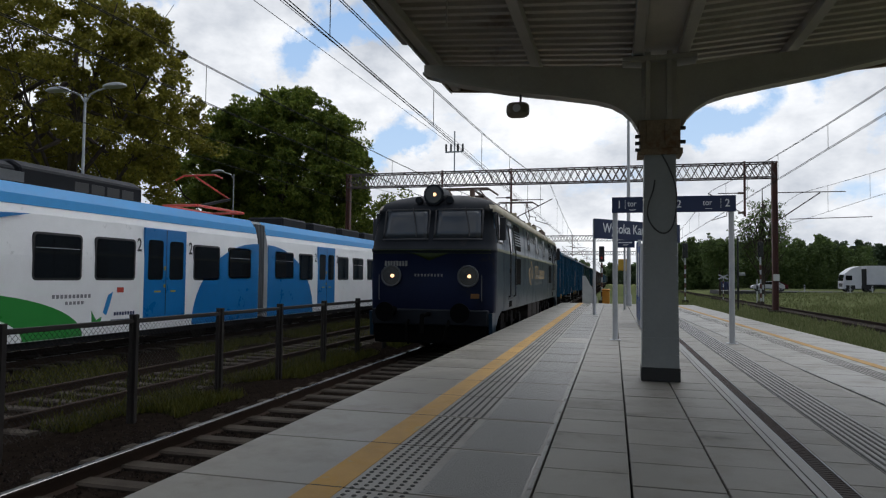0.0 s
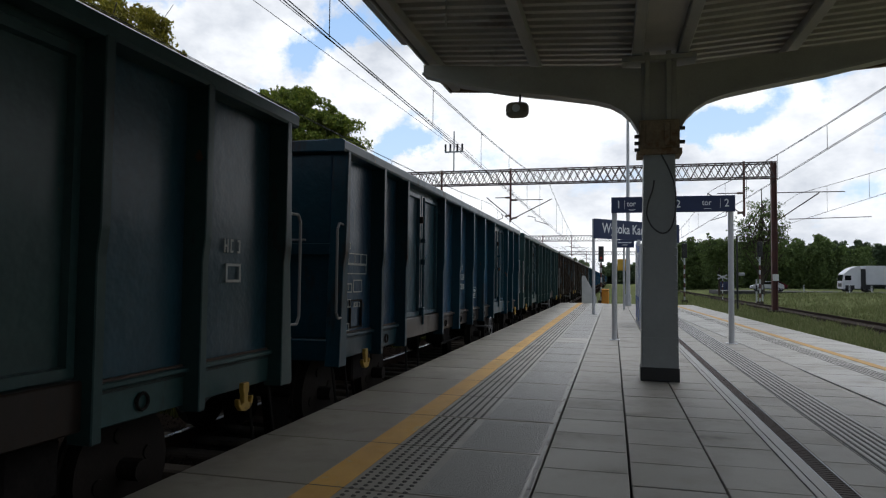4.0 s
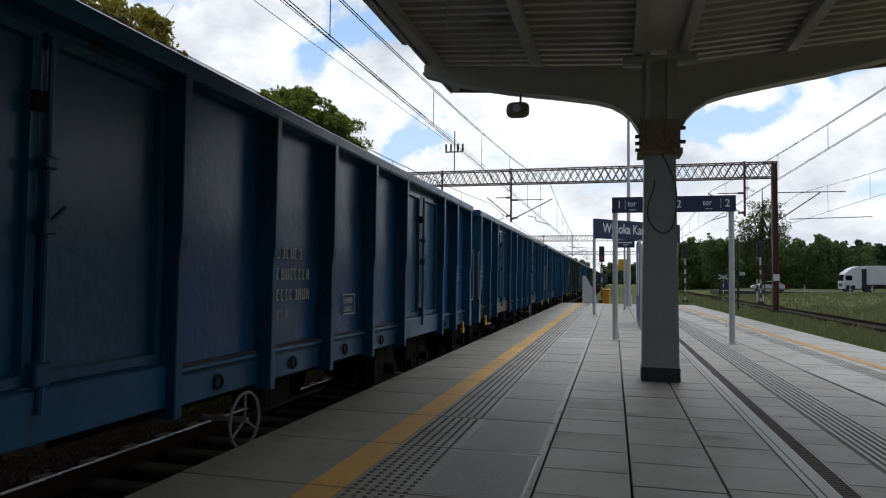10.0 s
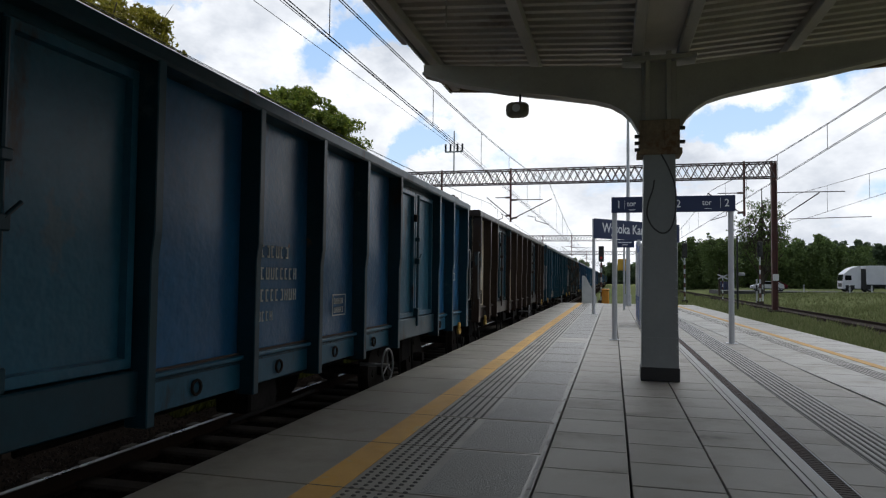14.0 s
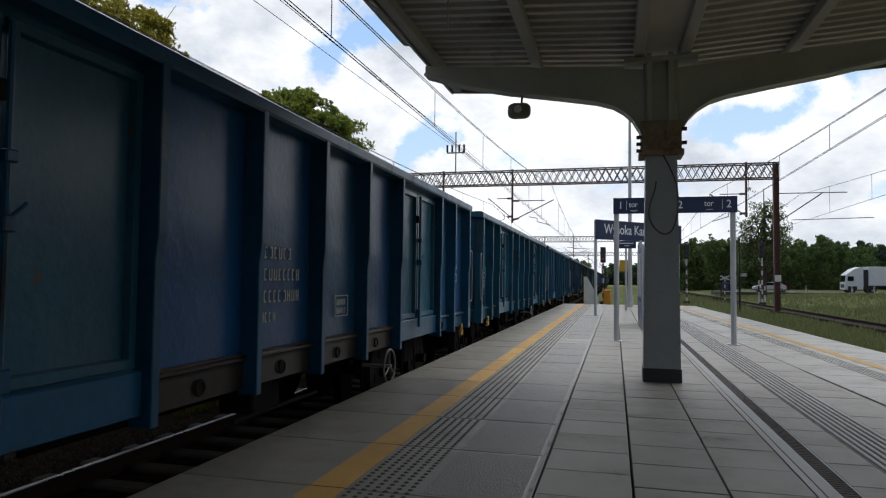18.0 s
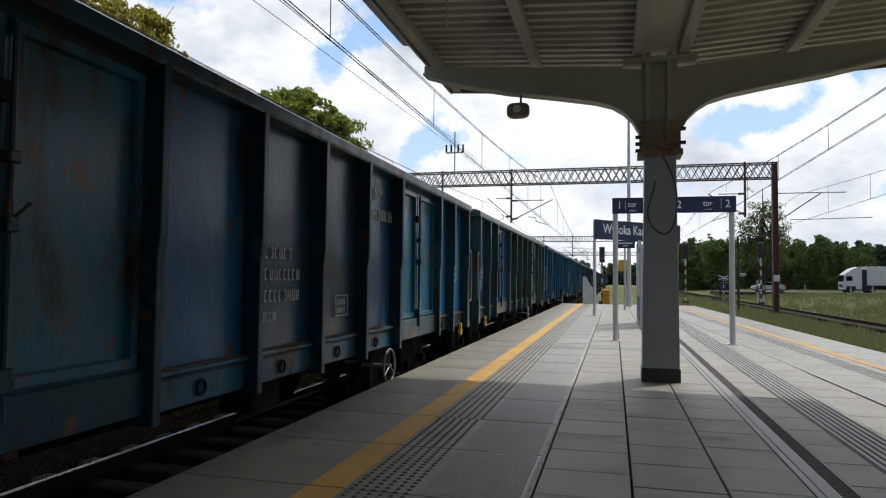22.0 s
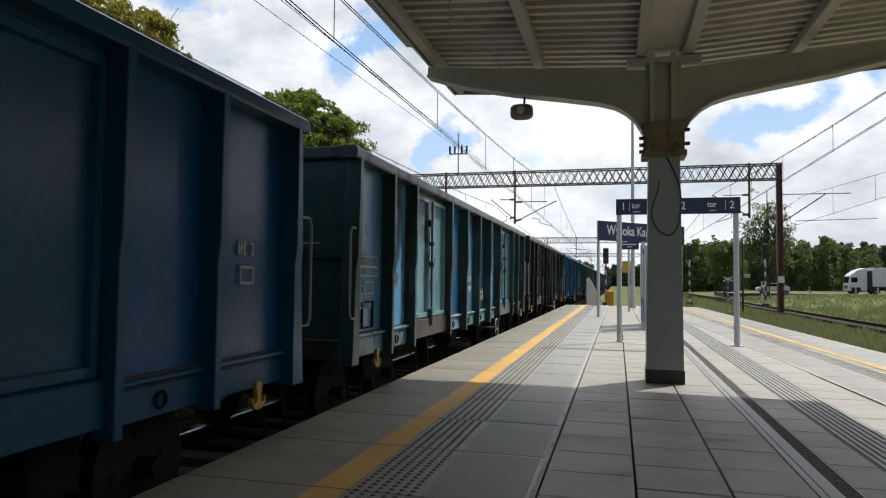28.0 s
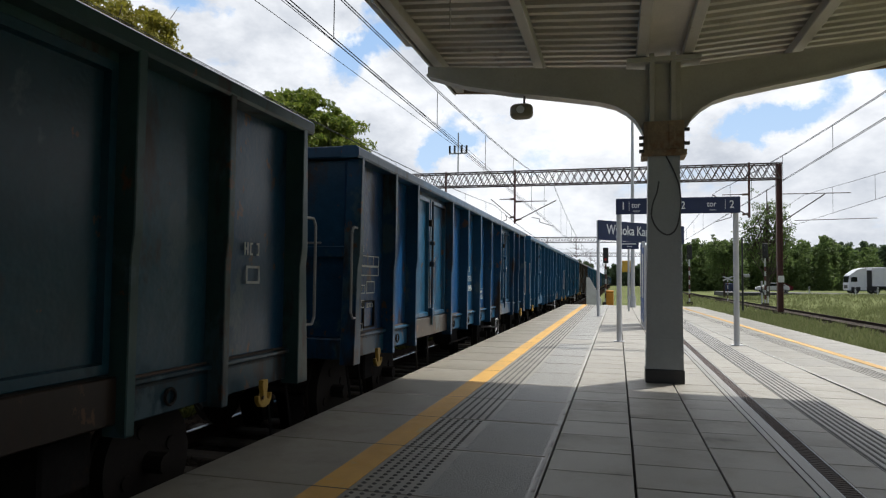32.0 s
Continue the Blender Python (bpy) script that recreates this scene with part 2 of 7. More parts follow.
M_TRUSS = surface("truss_paint", (0.085, 0.065, 0.065), 0.6, var=0.2)
M_WIRE = surface("wire", (0.016, 0.016, 0.017), 0.8, var=0.1, bump=0.0, spec=0.1)
M_INSUL = surface("insulator", (0.10, 0.06, 0.045), 0.3, var=0.1)

# ---- sky backdrop: drifting broken cloud ahead of the camera ----
def sky_material():
    m = bpy.data.materials.new("cloudy_sky")
    m.use_nodes = True
    n, l = m.node_tree.nodes, m.node_tree.links
    n.clear()
    tc, norm = n.new("ShaderNodeTexCoord"), n.new("ShaderNodeVectorMath")
    norm.operation = "NORMALIZE"
    l.new(tc.outputs["Object"], norm.inputs[0])
    mp = n.new("ShaderNodeMapping")
    mp.inputs["Scale"].default_value = (1, 1, 1.7)
    mp.inputs["Location"].default_value = (0.31, 0.0, 0.17)
    l.new(norm.outputs[0], mp.inputs["Vector"])

    def tex(s, d, r=0.6):
        t = n.new("ShaderNodeTexNoise")
        t.inputs["Scale"].default_value, t.inputs["Detail"].default_value, t.inputs["Roughness"].default_value = s, d, r
        l.new(mp.outputs[0], t.inputs["Vector"])
        return t.outputs["Fac"]

    def calc(op, a, b):
        x = n.new("ShaderNodeMath")
        x.operation = op
        for sock, v in zip(x.inputs, (a, b)):
            if isinstance(v, bpy.types.NodeSocket):
                l.new(v, sock)
            else:
                sock.default_value = v
        return x.outputs[0]

    # directions bent by turbulence, so that the gaps are ragged
    swirl, less, bent = n.new("ShaderNodeTexNoise"), n.new("ShaderNodeVectorMath"), n.new("ShaderNodeVectorMath")
    swirl.inputs["Scale"].default_value, swirl.inputs["Detail"].default_value, swirl.inputs["Roughness"].default_value = 9.0, 6, 0.62
    l.new(norm.outputs[0], swirl.inputs["Vector"])
    less.operation, bent.operation = "SUBTRACT", "MULTIPLY_ADD"
    l.new(swirl.outputs["Color"], less.inputs[0])
    less.inputs[1].default_value = (0.5, 0.5, 0.5)
    l.new(less.outputs[0], bent.inputs[0])
    bent.inputs[1].default_value = (0.16, 0.16, 0.16)
    l.new(norm.outputs[0], bent.inputs[2])
    cover = calc("ADD", tex(6.5, 9, 0.60), 0.13)
    # clear gaps between the clouds: azimuth and height in degrees, width, depth
    for az, el, wide, deep in ((-27.9, 18.9, 2.6, 0.34), (-24.6, 20.6, 2.6, 0.36), (-20.5, 21.0, 2.6, 0.34), (-18.1, 11.4, 2.2, 0.36), (-19.5, 9.6, 1.8, 0.30), (-40.6, 21.5, 2.6, 0.34), (9.0, 12.3, 2.2, 0.36), (6.5, 12.0, 1.8, 0.3), (12, 13.4, 1.7, 0.22), (16.6, 15.5, 2.4, 0.34), (20, 12, 1.8, 0.16), (17, 7.0, 2.0, 0.16), (-14, 17.0, 1.6, 0.2)):
        a, e = radians(az), radians(el)
        dist = n.new("ShaderNodeVectorMath")
        dist.operation = "DISTANCE"
        l.new(bent.outputs[0], dist.inputs[0])
        dist.inputs[1].default_value = (math.sin(a) * math.cos(e), math.cos(a) * math.cos(e), math.sin(e))
        fall = n.new("ShaderNodeMapRange")
        fall.interpolation_type = "SMOOTHSTEP"
        fall.inputs["From Min"].default_value, fall.inputs["From Max"].default_value = 0.0, radians(wide) * 1.5
        fall.inputs["To Min"].default_value, fall.inputs["To Max"].default_value = deep, 0.0
        l.new(dist.outputs["Value"], fall.inputs["Value"])
        cover = calc("SUBTRACT", cover, fall.outputs[0])
    ramp = n.new("ShaderNodeValToRGB")
    ramp.color_ramp.elements[0].position, ramp.color_ramp.elements[1].position = 0.40, 0.56
    l.new(cover, ramp.inputs["Fac"])
    shade = n.new("ShaderNodeValToRGB")
    shade.color_ramp.elements[0].position, shade.color_ramp.elements[1].position = 0.36, 0.62
    shade.color_ramp.elements[0].color, shade.color_ramp.elements[1].color = (0.52, 0.55, 0.60, 1), (1.0, 1.0, 1.0, 1)
    l.new(tex(4.3, 6), shade.inputs["Fac"])
    sep, deep = n.new("ShaderNodeSeparateXYZ"), n.new("ShaderNodeValToRGB")
    l.new(norm.outputs[0], sep.inputs[0])
    l.new(sep.outputs["Z"], deep.inputs["Fac"])
    deep.color_ramp.elements[0].position, deep.color_ramp.elements[1].position = 0.0, 0.55
    deep.color_ramp.elements[0].color, deep.color_ramp.elements[1].color = (0.62, 0.77, 0.92, 1), (0.20, 0.39, 0.72, 1)
    mx, em, out = n.new("ShaderNodeMix"), n.new("ShaderNodeEmission"), n.new("ShaderNodeOutputMaterial")
    mx.data_type = "RGBA"
    l.new(ramp.outputs["Color"], mx.inputs["Factor"])
    l.new(deep.outputs["Color"], mx.inputs["A"])
    l.new(shade.outputs["Color"], mx.inputs["B"])
    l.new(mx.outputs["Result"], em.inputs["Color"])
    em.inputs["Strength"].default_value = 1.05
    l.new(em.outputs[0], out.inputs["Surface"])
    return m


def make_backdrop():
    """A shell of sky from the horizon up to forty degrees, ahead of the station."""
    verts, faces = [], []
    na, ne, r = 64, 24, 2600
    for j in range(ne + 1):
        e = radians(-2 + 44 * j / ne)
        for i in range(na + 1):
            a = radians(-75 + 140 * i / na)
            verts.append((r * math.sin(a) * math.cos(e), r * math.cos(a) * math.cos(e), r * math.sin(e)))
    for j in range(ne):
        for i in range(na):
            k = j * (na + 1) + i
            faces.append((k, k + 1, k + na + 2, k + na + 1))
    ob = part("backdrop", raw("backdrop", verts, faces), sky_material())
    return tagged(ob, "blue spring sky with white broken clouds drifting slowly", "sky", kind="structure")


backdrop = make_backdrop()


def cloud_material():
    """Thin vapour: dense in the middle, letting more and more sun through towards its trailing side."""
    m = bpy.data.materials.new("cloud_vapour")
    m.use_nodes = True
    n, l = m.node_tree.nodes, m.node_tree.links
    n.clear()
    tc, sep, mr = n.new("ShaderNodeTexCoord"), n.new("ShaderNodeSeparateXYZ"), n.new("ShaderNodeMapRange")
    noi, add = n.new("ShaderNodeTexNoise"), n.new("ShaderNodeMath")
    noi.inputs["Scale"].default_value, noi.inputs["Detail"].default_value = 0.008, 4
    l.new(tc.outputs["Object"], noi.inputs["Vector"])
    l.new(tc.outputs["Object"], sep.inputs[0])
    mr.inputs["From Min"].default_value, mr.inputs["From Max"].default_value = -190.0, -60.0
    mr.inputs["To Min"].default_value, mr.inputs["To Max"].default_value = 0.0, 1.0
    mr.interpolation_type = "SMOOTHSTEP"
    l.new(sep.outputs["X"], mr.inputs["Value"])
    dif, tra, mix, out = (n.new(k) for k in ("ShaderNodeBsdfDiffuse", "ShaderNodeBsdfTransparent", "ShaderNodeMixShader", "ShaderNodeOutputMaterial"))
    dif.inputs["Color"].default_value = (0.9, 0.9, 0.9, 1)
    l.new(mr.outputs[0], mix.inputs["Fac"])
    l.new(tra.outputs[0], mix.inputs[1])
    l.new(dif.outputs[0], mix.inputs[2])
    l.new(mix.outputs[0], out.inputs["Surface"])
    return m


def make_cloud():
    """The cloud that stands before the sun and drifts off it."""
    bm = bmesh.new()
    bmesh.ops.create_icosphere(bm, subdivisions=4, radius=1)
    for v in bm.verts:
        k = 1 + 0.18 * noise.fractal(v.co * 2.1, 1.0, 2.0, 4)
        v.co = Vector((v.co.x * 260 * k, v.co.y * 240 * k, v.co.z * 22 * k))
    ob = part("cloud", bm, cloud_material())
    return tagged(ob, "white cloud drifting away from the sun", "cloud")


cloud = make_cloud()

# ---- ground, tracks ----
RAIL_Z, GROUND_Z = -0.67, -0.86
TRACKS = (-4.17, -8.2, -12.85, 11.05)


def ground_material():
    """Gravelly earth between the tracks, meadow grass beside them."""
    m = surface("ground_cover", (0.118, 0.132, 0.060), 1.0, spec=0.0, var=0.4, scale=0.5, grain=9, bump=0.8, dirt=(0.062, 0.062, 0.034), amount=0.25, dirt_scale=0.25, bump_scale=14)
    return m


def ground_height(x, y):
    up = min(1.0, max(0.0, (x - 13) / 16)) * min(1.0, max(0.0, (y - 20) / 60))
    if -18 < x < -2:
        return GROUND_Z - 0.08
    return GROUND_Z + 0.54 * up * up * (3 - 2 * up) + 0.05 * noise.noise(Vector((x * 0.35, y * 0.35, 2.0))) * (1 if x > 7 or x < -5.2 else 0.3)


def make_ground():
    xs = sorted(set([-4000, -1500, -600, -250, -120, -70, -40] + [-30 + i * 1.0 for i in range(61)] + [35, 45, 60, 80, 120, 250, 600, 1500, 4000]))
    ys = sorted(set([-3000, -800, -200, -80, -40] + [-25 + i * 1.5 for i in range(71)] + [90, 105, 130, 170, 230, 320, 500, 900, 1800, 4000]))
    verts = [(x, y, ground_height(x, y)) for y in ys for x in xs]
    nx = len(xs)
    faces = [(j * nx + i, j * nx + i + 1, (j + 1) * nx + i + 1, (j + 1) * nx + i) for j in range(len(ys) - 1) for i in range(nx - 1)]
    return tagged(part("ground", raw("ground", verts, faces), ground_material()), "rough grassy ground along the railway", "ground", kind="structure")


ground = make_ground()
tb = bmesh.new()
ny, nx = 130, 16
rows_ = [[tb.verts.new((-17.5 + 15.2 * i / (nx - 1), -80 + 2.4 * j, GROUND_Z + 0.02 + 0.025 * noise.noise(Vector((i * 0.9, j * 0.9, 7))))) for i in range(nx)] for j in range(ny)]
for a_, b_ in zip(rows_[:-1], rows_[1:]):
    for i in range(nx - 1):
        tb.faces.new((a_[i], a_[i + 1], b_[i + 1], b_[i]))
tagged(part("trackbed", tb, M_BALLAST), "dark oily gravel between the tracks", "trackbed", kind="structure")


def rail_mesh(y0, y1):
    bm = bmesh.new()
    prof = [(-0.07, 0.0), (0.07, 0.0), (0.07, 0.012), (0.012, 0.03), (0.012, 0.125), (0.036, 0.135), (0.036, 0.165), (0.028, 0.172), (-0.028, 0.172), (-0.036, 0.165), (-0.036, 0.135), (-0.012, 0.125), (-0.012, 0.03), (-0.07, 0.012)]
    extrude_profile(bm, prof, "y", y0, y1)
    me = bpy.data.meshes.new("rail")
    me.materials.append(M_RAIL_SIDE), me.materials.append(M_RAIL)
    for f in bm.faces:
        if f.normal.z > 0.5 and f.calc_center_median().z > 0.16:
            f.material_index = 1
    bm.to_mesh(me), bm.free()
    return me


def make_track(x, y0, y1, name, label, step=0.6, near=(), shiny=True):
    t = thing(name, pose(x, 0, RAIL_Z), label, "railway track", "railway tracks", "structure")
    me = rail_mesh(y0, y1)
    if not shiny:
        me.materials[1] = M_RAIL_SIDE
    for s in (-1, 1):
        part("rail", me, None, t).location = (s * 0.7535, 0, -0.172)
    bm = bmesh.new()
    prof = [(-2.1, -0.22), (-1.45, -0.20), (-1.28, -0.05), (1.28, -0.05), (1.45, -0.20), (2.1, -0.22), (2.1, -0.4), (-2.1, -0.4)]
    cuts = [y0 + (y1 - y0) * i / 120 for i in range(121)]
    rows = [[bm.verts.new((u, c, v - 0.13 + (0.03 * noise.noise(Vector((u * 3, c * 2, x))) if v > -0.3 else 0))) for u, v in prof] for c in cuts]
    for a, b in zip(rows[:-1], rows[1:]):
        for i in range(len(prof)):
            bm.faces.new((a[i], a[(i + 1) % len(prof)], b[(i + 1) % len(prof)], b[i]))
    bmesh.ops.recalc_face_normals(bm, faces=bm.faces)
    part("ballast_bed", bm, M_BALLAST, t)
    sl = bpy.data.meshes.new("sleeper")
    bm = bmesh.new()
    extrude_profile(bm, [(-0.13, -0.36), (0.13, -0.36), (0.12, -0.15), (0.09, -0.13), (-0.09, -0.13), (-0.12, -0.15)], "x", -1.25, 1.25)
    bm.to_mesh(sl), bm.free()
    sl.materials.append(M_SLEEPER)
    ya, yb = near
    k = 0
    while ya + k * step < yb and k < 150:
        part("sleeper", sl, None, t).location = (0, ya + k * step, 0)
        k += 1
    return t


for tx, tname, tlabel, tn in ((TRACKS[0], "track_near", "railway track beside the platform, worn shiny rails on ballast", (-3, 45)), (TRACKS[1], "track_middle", "empty rusty siding track in weedy ballast", (2, 40)),
                              (TRACKS[2], "track_far", "railway track under the parked passenger train", (4, 30)), (TRACKS[3], "track_grass", "rusty track lying in grass", (20, 80))):
    make_track(tx, -40, 420, tname, tlabel, near=tn, shiny=tname in ("track_near", "track_far"))


# ---- platform ----
PL, PR, PY0, PY1 = -2.475, 4.20, -70.0, 33.6
platform = thing("platform", pose(0, 0, 0), "island platform of concrete slabs with yellow safety lines", "platform", kind="structure")
part("platform_core", boxes((PL + 0.06, 3.3, PY0, PY1 - 0.02, -1.1, -0.05)), M_BED, platform, "dark joint bed under the paving")
part("edge_wall", boxes((PL + 0.02, PL + 0.058, PY0, PY1, -1.1, -0.14)), M_KERB, platform)
part("edge_wall", boxes((-1.3, -0.02, PY0 - 12, PY1 - 12, -1.1, -0.125)), M_KERB, platform).matrix_basis = pose(4.40, 12.0, 0.0, 0, 0, 1.95)
part("end_wall", boxes((PL + 0.02, 3.5, PY1 - 0.018, PY1 + 0.04, -1.1, -0.06)), M_KERB, platform)


def slab_mesh(name, w, d, h, bev, mat):
    bm = boxes((0, w, 0, d, -h, 0), bev=bev)
    me = bpy.data.meshes.new(name)
    bm.to_mesh(me), bm.free()
    me.materials.append(mat)
    return me


J = 0.010
rng = random.Random(4)
# edge units a metre long and as wide as the whole safety strip; their joints fall at y = 0.47 + n
edge_me = slab_mesh("edge_slab", 2.040, 1 - J, 0.12, 0.006, M_SLAB)
field_me = slab_mesh("anti_slip_field", 0.535, 0.93, 0.02, 0.002, M_FINE)
right_me = slab_mesh("right_edge_slab", 2.02, 1 - J, 0.12, 0.006, M_SLAB)
Y0 = PY0 - 0.03 + 0.5
SLABS_FROM = -6.0
back_bm = bmesh.new()


def lay(me, x, y, z=0.0, name="slab"):
    o = part(name, me, None, platform)
    o.location = (x, y, z + rng.uniform(-0.0015, 0.0015))
    return o


# the far edge runs slightly out of line with the near one
RIGHT = pose(4.40, 12.0, 0.0, 0, 0, 1.95)
part("filler_slab", boxes((1.985, 3.1, PY0, PY1, -0.06, -0.012)), M_SLAB, platform)
k = 0
while Y0 + k + 1 <= PY1 + 0.05:
    y = Y0 + k
    if y < SLABS_FROM:
        box(back_bm, PL, PL + 2.04, y, y + 1 - J, -0.12, 0)
        box(back_bm, 2.40 - (y + 0.5 - 12) * 0.034, 4.40 - (y + 0.5 - 12) * 0.034, y, y + 1 - J, -0.12, 0)
        k += 1
        continue
    lay(edge_me, PL, y)
    lay(field_me, -1.015, y + 0.03, 0.002, "anti_slip_field")
    part("slab", right_me, None, platform).matrix_basis = RIGHT @ pose(-2.02, y - 12, rng.uniform(-0.0015, 0.0015))
    k += 1
tagged(part("far_slabs", back_bm, M_SLAB, platform), kind="stuff")
# yellow safety lines
part("yellow_line", boxes((-1.650, -1.440, PY0, PY1, -0.02, 0.003)), M_YELLOW, platform, "worn yellow safety line")
part("yellow_line", boxes((-0.98, -0.84, PY0 - 12, PY1 - 12, -0.02, 0.004)), M_YELLOW, platform, "worn yellow safety line").matrix_basis = RIGHT


def tactile_dots(x0, x1, y0, y1):
    bm = bmesh.new()
    step = 0.062
    yy = y0
    while yy < y1:
        xx = x0
        while xx < x1:
            bmesh.ops.create_cone(bm, cap_ends=True, segments=6, radius1=0.017, radius2=0.011, depth=0.006, matrix=Matrix.Translation((xx, yy, 0.003)))
            xx += step
        yy += step
    return bm


def grooves(x0, n, step, y0, y1, w=0.022):
    return boxes(*[(x0 + i * step, x0 + i * step + w, y0, y1, -0.02, 0.0025) for i in range(n)])


tagged(part("tactile_dots", tactile_dots(-1.395, -1.03, 0.5, 5.43), M_GROOVE, platform, "rows of worn tactile studs"), kind="stuff")
part("tactile_grooves", grooves(-1.405, 6, 0.066, 5.49, PY1), M_GROOVE, platform, "dark tactile guide grooves")
part("tactile_grooves", grooves(1.610, 7, 0.053, PY0, 30.0, 0.020), M_GROOVE, platform, "dark tactile guide grooves")
part("tactile_grooves", grooves(-1.40, 5, 0.06, PY0 - 12, PY1 - 12, 0.010), M_GROOVE, platform, "dark tactile guide grooves").matrix_basis = RIGHT
part("edge_strip", boxes((-0.462, -0.438, PY0, PY1, -0.03, 0.003)), M_WHITE_LINE, platform, "pale raised edging strip")
part("kerb_line", boxes((-2.06, -2.03, PY0 - 12, PY1 - 12, -0.05, 0.004)), M_WHITE_LINE, platform, "pale kerb along the far paving strip").matrix_basis = RIGHT
for y in [Y0 + i for i in range(int(PY1 - Y0))]:
    if SLABS_FROM < y < 20:
        part("joint", boxes((-1.652, -1.438, y - 0.011, y + 0.001, 0.0, 0.0036)), M_BED, platform)

# small paving tiles in columns, each column laid with its own offset
far_bm = bmesh.new()
for x, off, w in ((-0.422, 0.19, 0.512), (0.104, 0.46, 0.500), (0.616, 0.05, 0.446), (1.312, 0.33, 0.285), (1.990, 0.10, 0.42)):
    me = slab_mesh("tile", w, 0.493, 0.08, 0.004, M_TILE)
    yy = PY0 + off
    while yy + 0.5 < PY1:
        if 2.5 < yy < 24:
            lay(me, x, yy, -0.004 if x > 1.9 else 0.0, name="tile")
        else:
            box(far_bm, x, x + w, yy, yy + 0.493, -0.08, -0.004 if x > 1.9 else 0.0)
        yy += 0.5
tagged(part("far_tiles", far_bm, M_TILE, platform), kind="stuff")
part("guide_slab", boxes((1.602, 1.985, PY0, PY1, -0.08, 0.0)), M_TACT, platform)
# slot drain between two narrow concrete strips
part("drain_kerb", boxes((1.070, 1.112, PY0, PY1, -0.06, 0.0)), M_TACT, platform, "narrow concrete strip beside the drain")
part("drain_kerb", boxes((1.120, 1.188, PY0, PY1, -0.06, 0.0)), M_TACT, platform, "narrow concrete strip beside the drain")
part("drain_grate", boxes((1.192, 1.304, PY0, PY1, -0.06, -0.008)), M_DRAIN, platform, "rusty brown slot drain grate")
part("drain_bars", boxes(*[(1.196, 1.300, -1 + i * 0.045, -1 + i * 0.045 + 0.036, -0.009, -0.002) for i in range(330)]), M_DRAIN, platform)
part("drain_edge", boxes((1.189, 1.197, PY0, PY1, -0.06, 0.001)), M_STEEL, platform)
part("drain_edge", boxes((1.300, 1.308, PY0, PY1, -0.06, 0.001)), M_STEEL, platform)

# ---- canopy ----
CY0, CY1, CXL, CXR = -66.0, 9.75, -2.42, 3.95
CCX = 0.555


def roof_z(x):
    return 3.80 + 0.062 * abs(x - CCX)


canopy = thing("platform_canopy", pose(0, 0, 0), "butterfly platform canopy of grey painted steel with corrugated sheet", "canopy", kind="structure")


def corrugated():
    bm = bmesh.new()
    ys, zs = [], []
    y = CY0
    while y < CY1:
        for dy, z in ((0.0, 0), (0.075, 0), (0.10, 0.085), (0.175, 0.085)):
            ys.append(y + dy), zs.append(z)
        y += 0.20
    rows = [[bm.verts.new((x, yy, roof_z(x) + 0.13 + zz)) for yy, zz in zip(ys, zs)] for x in (CXL, CCX, CXR)]
    top = [[bm.verts.new((x, yy, roof_z(x) + 0.155 + zz)) for yy, zz in zip(ys, zs)] for x in (CXL, CCX, CXR)]
    for g, flip in ((rows, True), (top, False)):
        for a, b in zip(g[:-1], g[1:]):
            for i in range(len(ys) - 1):
                f = (a[i], b[i], b[i + 1], a[i + 1])
                bm.faces.new(f[::-1] if flip else f)
    return bm


part("roof_sheet", corrugated(), M_SHEET, canopy, "corrugated sheet seen from below")
for x in (-2.30, -0.98, 0.28, 0.80, 2.06, 3.78):
    z = roof_z(x)
    part("purlin", boxes((x - 0.06, x + 0.06, CY0, CY1 - 0.05, z + 0.005, z + 0.125), bev=0.008), M_CANOPY, canopy)
part("valley_gutter", boxes((0.33, 0.75, CY0, CY1 - 0.1, 3.90, 3.915)), M_SHEET, canopy)
for x, s in ((CXL, -1), (CXR, 1)):
    z = roof_z(x)
    bm = bmesh.new()
    extrude_profile(bm, [(x, z + 0.20), (x + s * 0.02, z + 0.20), (x + s * 0.02, z + 0.02), (x - s * 0.03, z - 0.02), (x - s * 0.04, z), (x, z + 0.03)], "y", CY0, CY1)
    part("fascia", bm, M_CANOPY, canopy, "pressed steel edge fascia")
    bm = bmesh.new()
    extrude_profile(bm, [(x + s * 0.02, z + 0.16), (x + s * 0.13, z + 0.16), (x + s * 0.13, z + 0.14), (x + s * 0.10, z + 0.04), (x + s * 0.04, z + 0.03), (x + s * 0.02, z + 0.06)], "y", CY0, 7.7)
    part("gutter", bm, M_CANOPY, canopy, "eaves gutter")
bm = bmesh.new()
extrude_profile(bm, [(CXL, roof_z(CXL)), (CCX, roof_z(CCX)), (CXR, roof_z(CXR)), (CXR, roof_z(CXR) + 0.2), (CCX, roof_z(CCX) + 0.2), (CXL, roof_z(CXL) + 0.2)], "y", CY1 - 0.06, CY1)
part("end_beam", bm, M_CAPITAL, canopy, "rusty end beam of the roof")


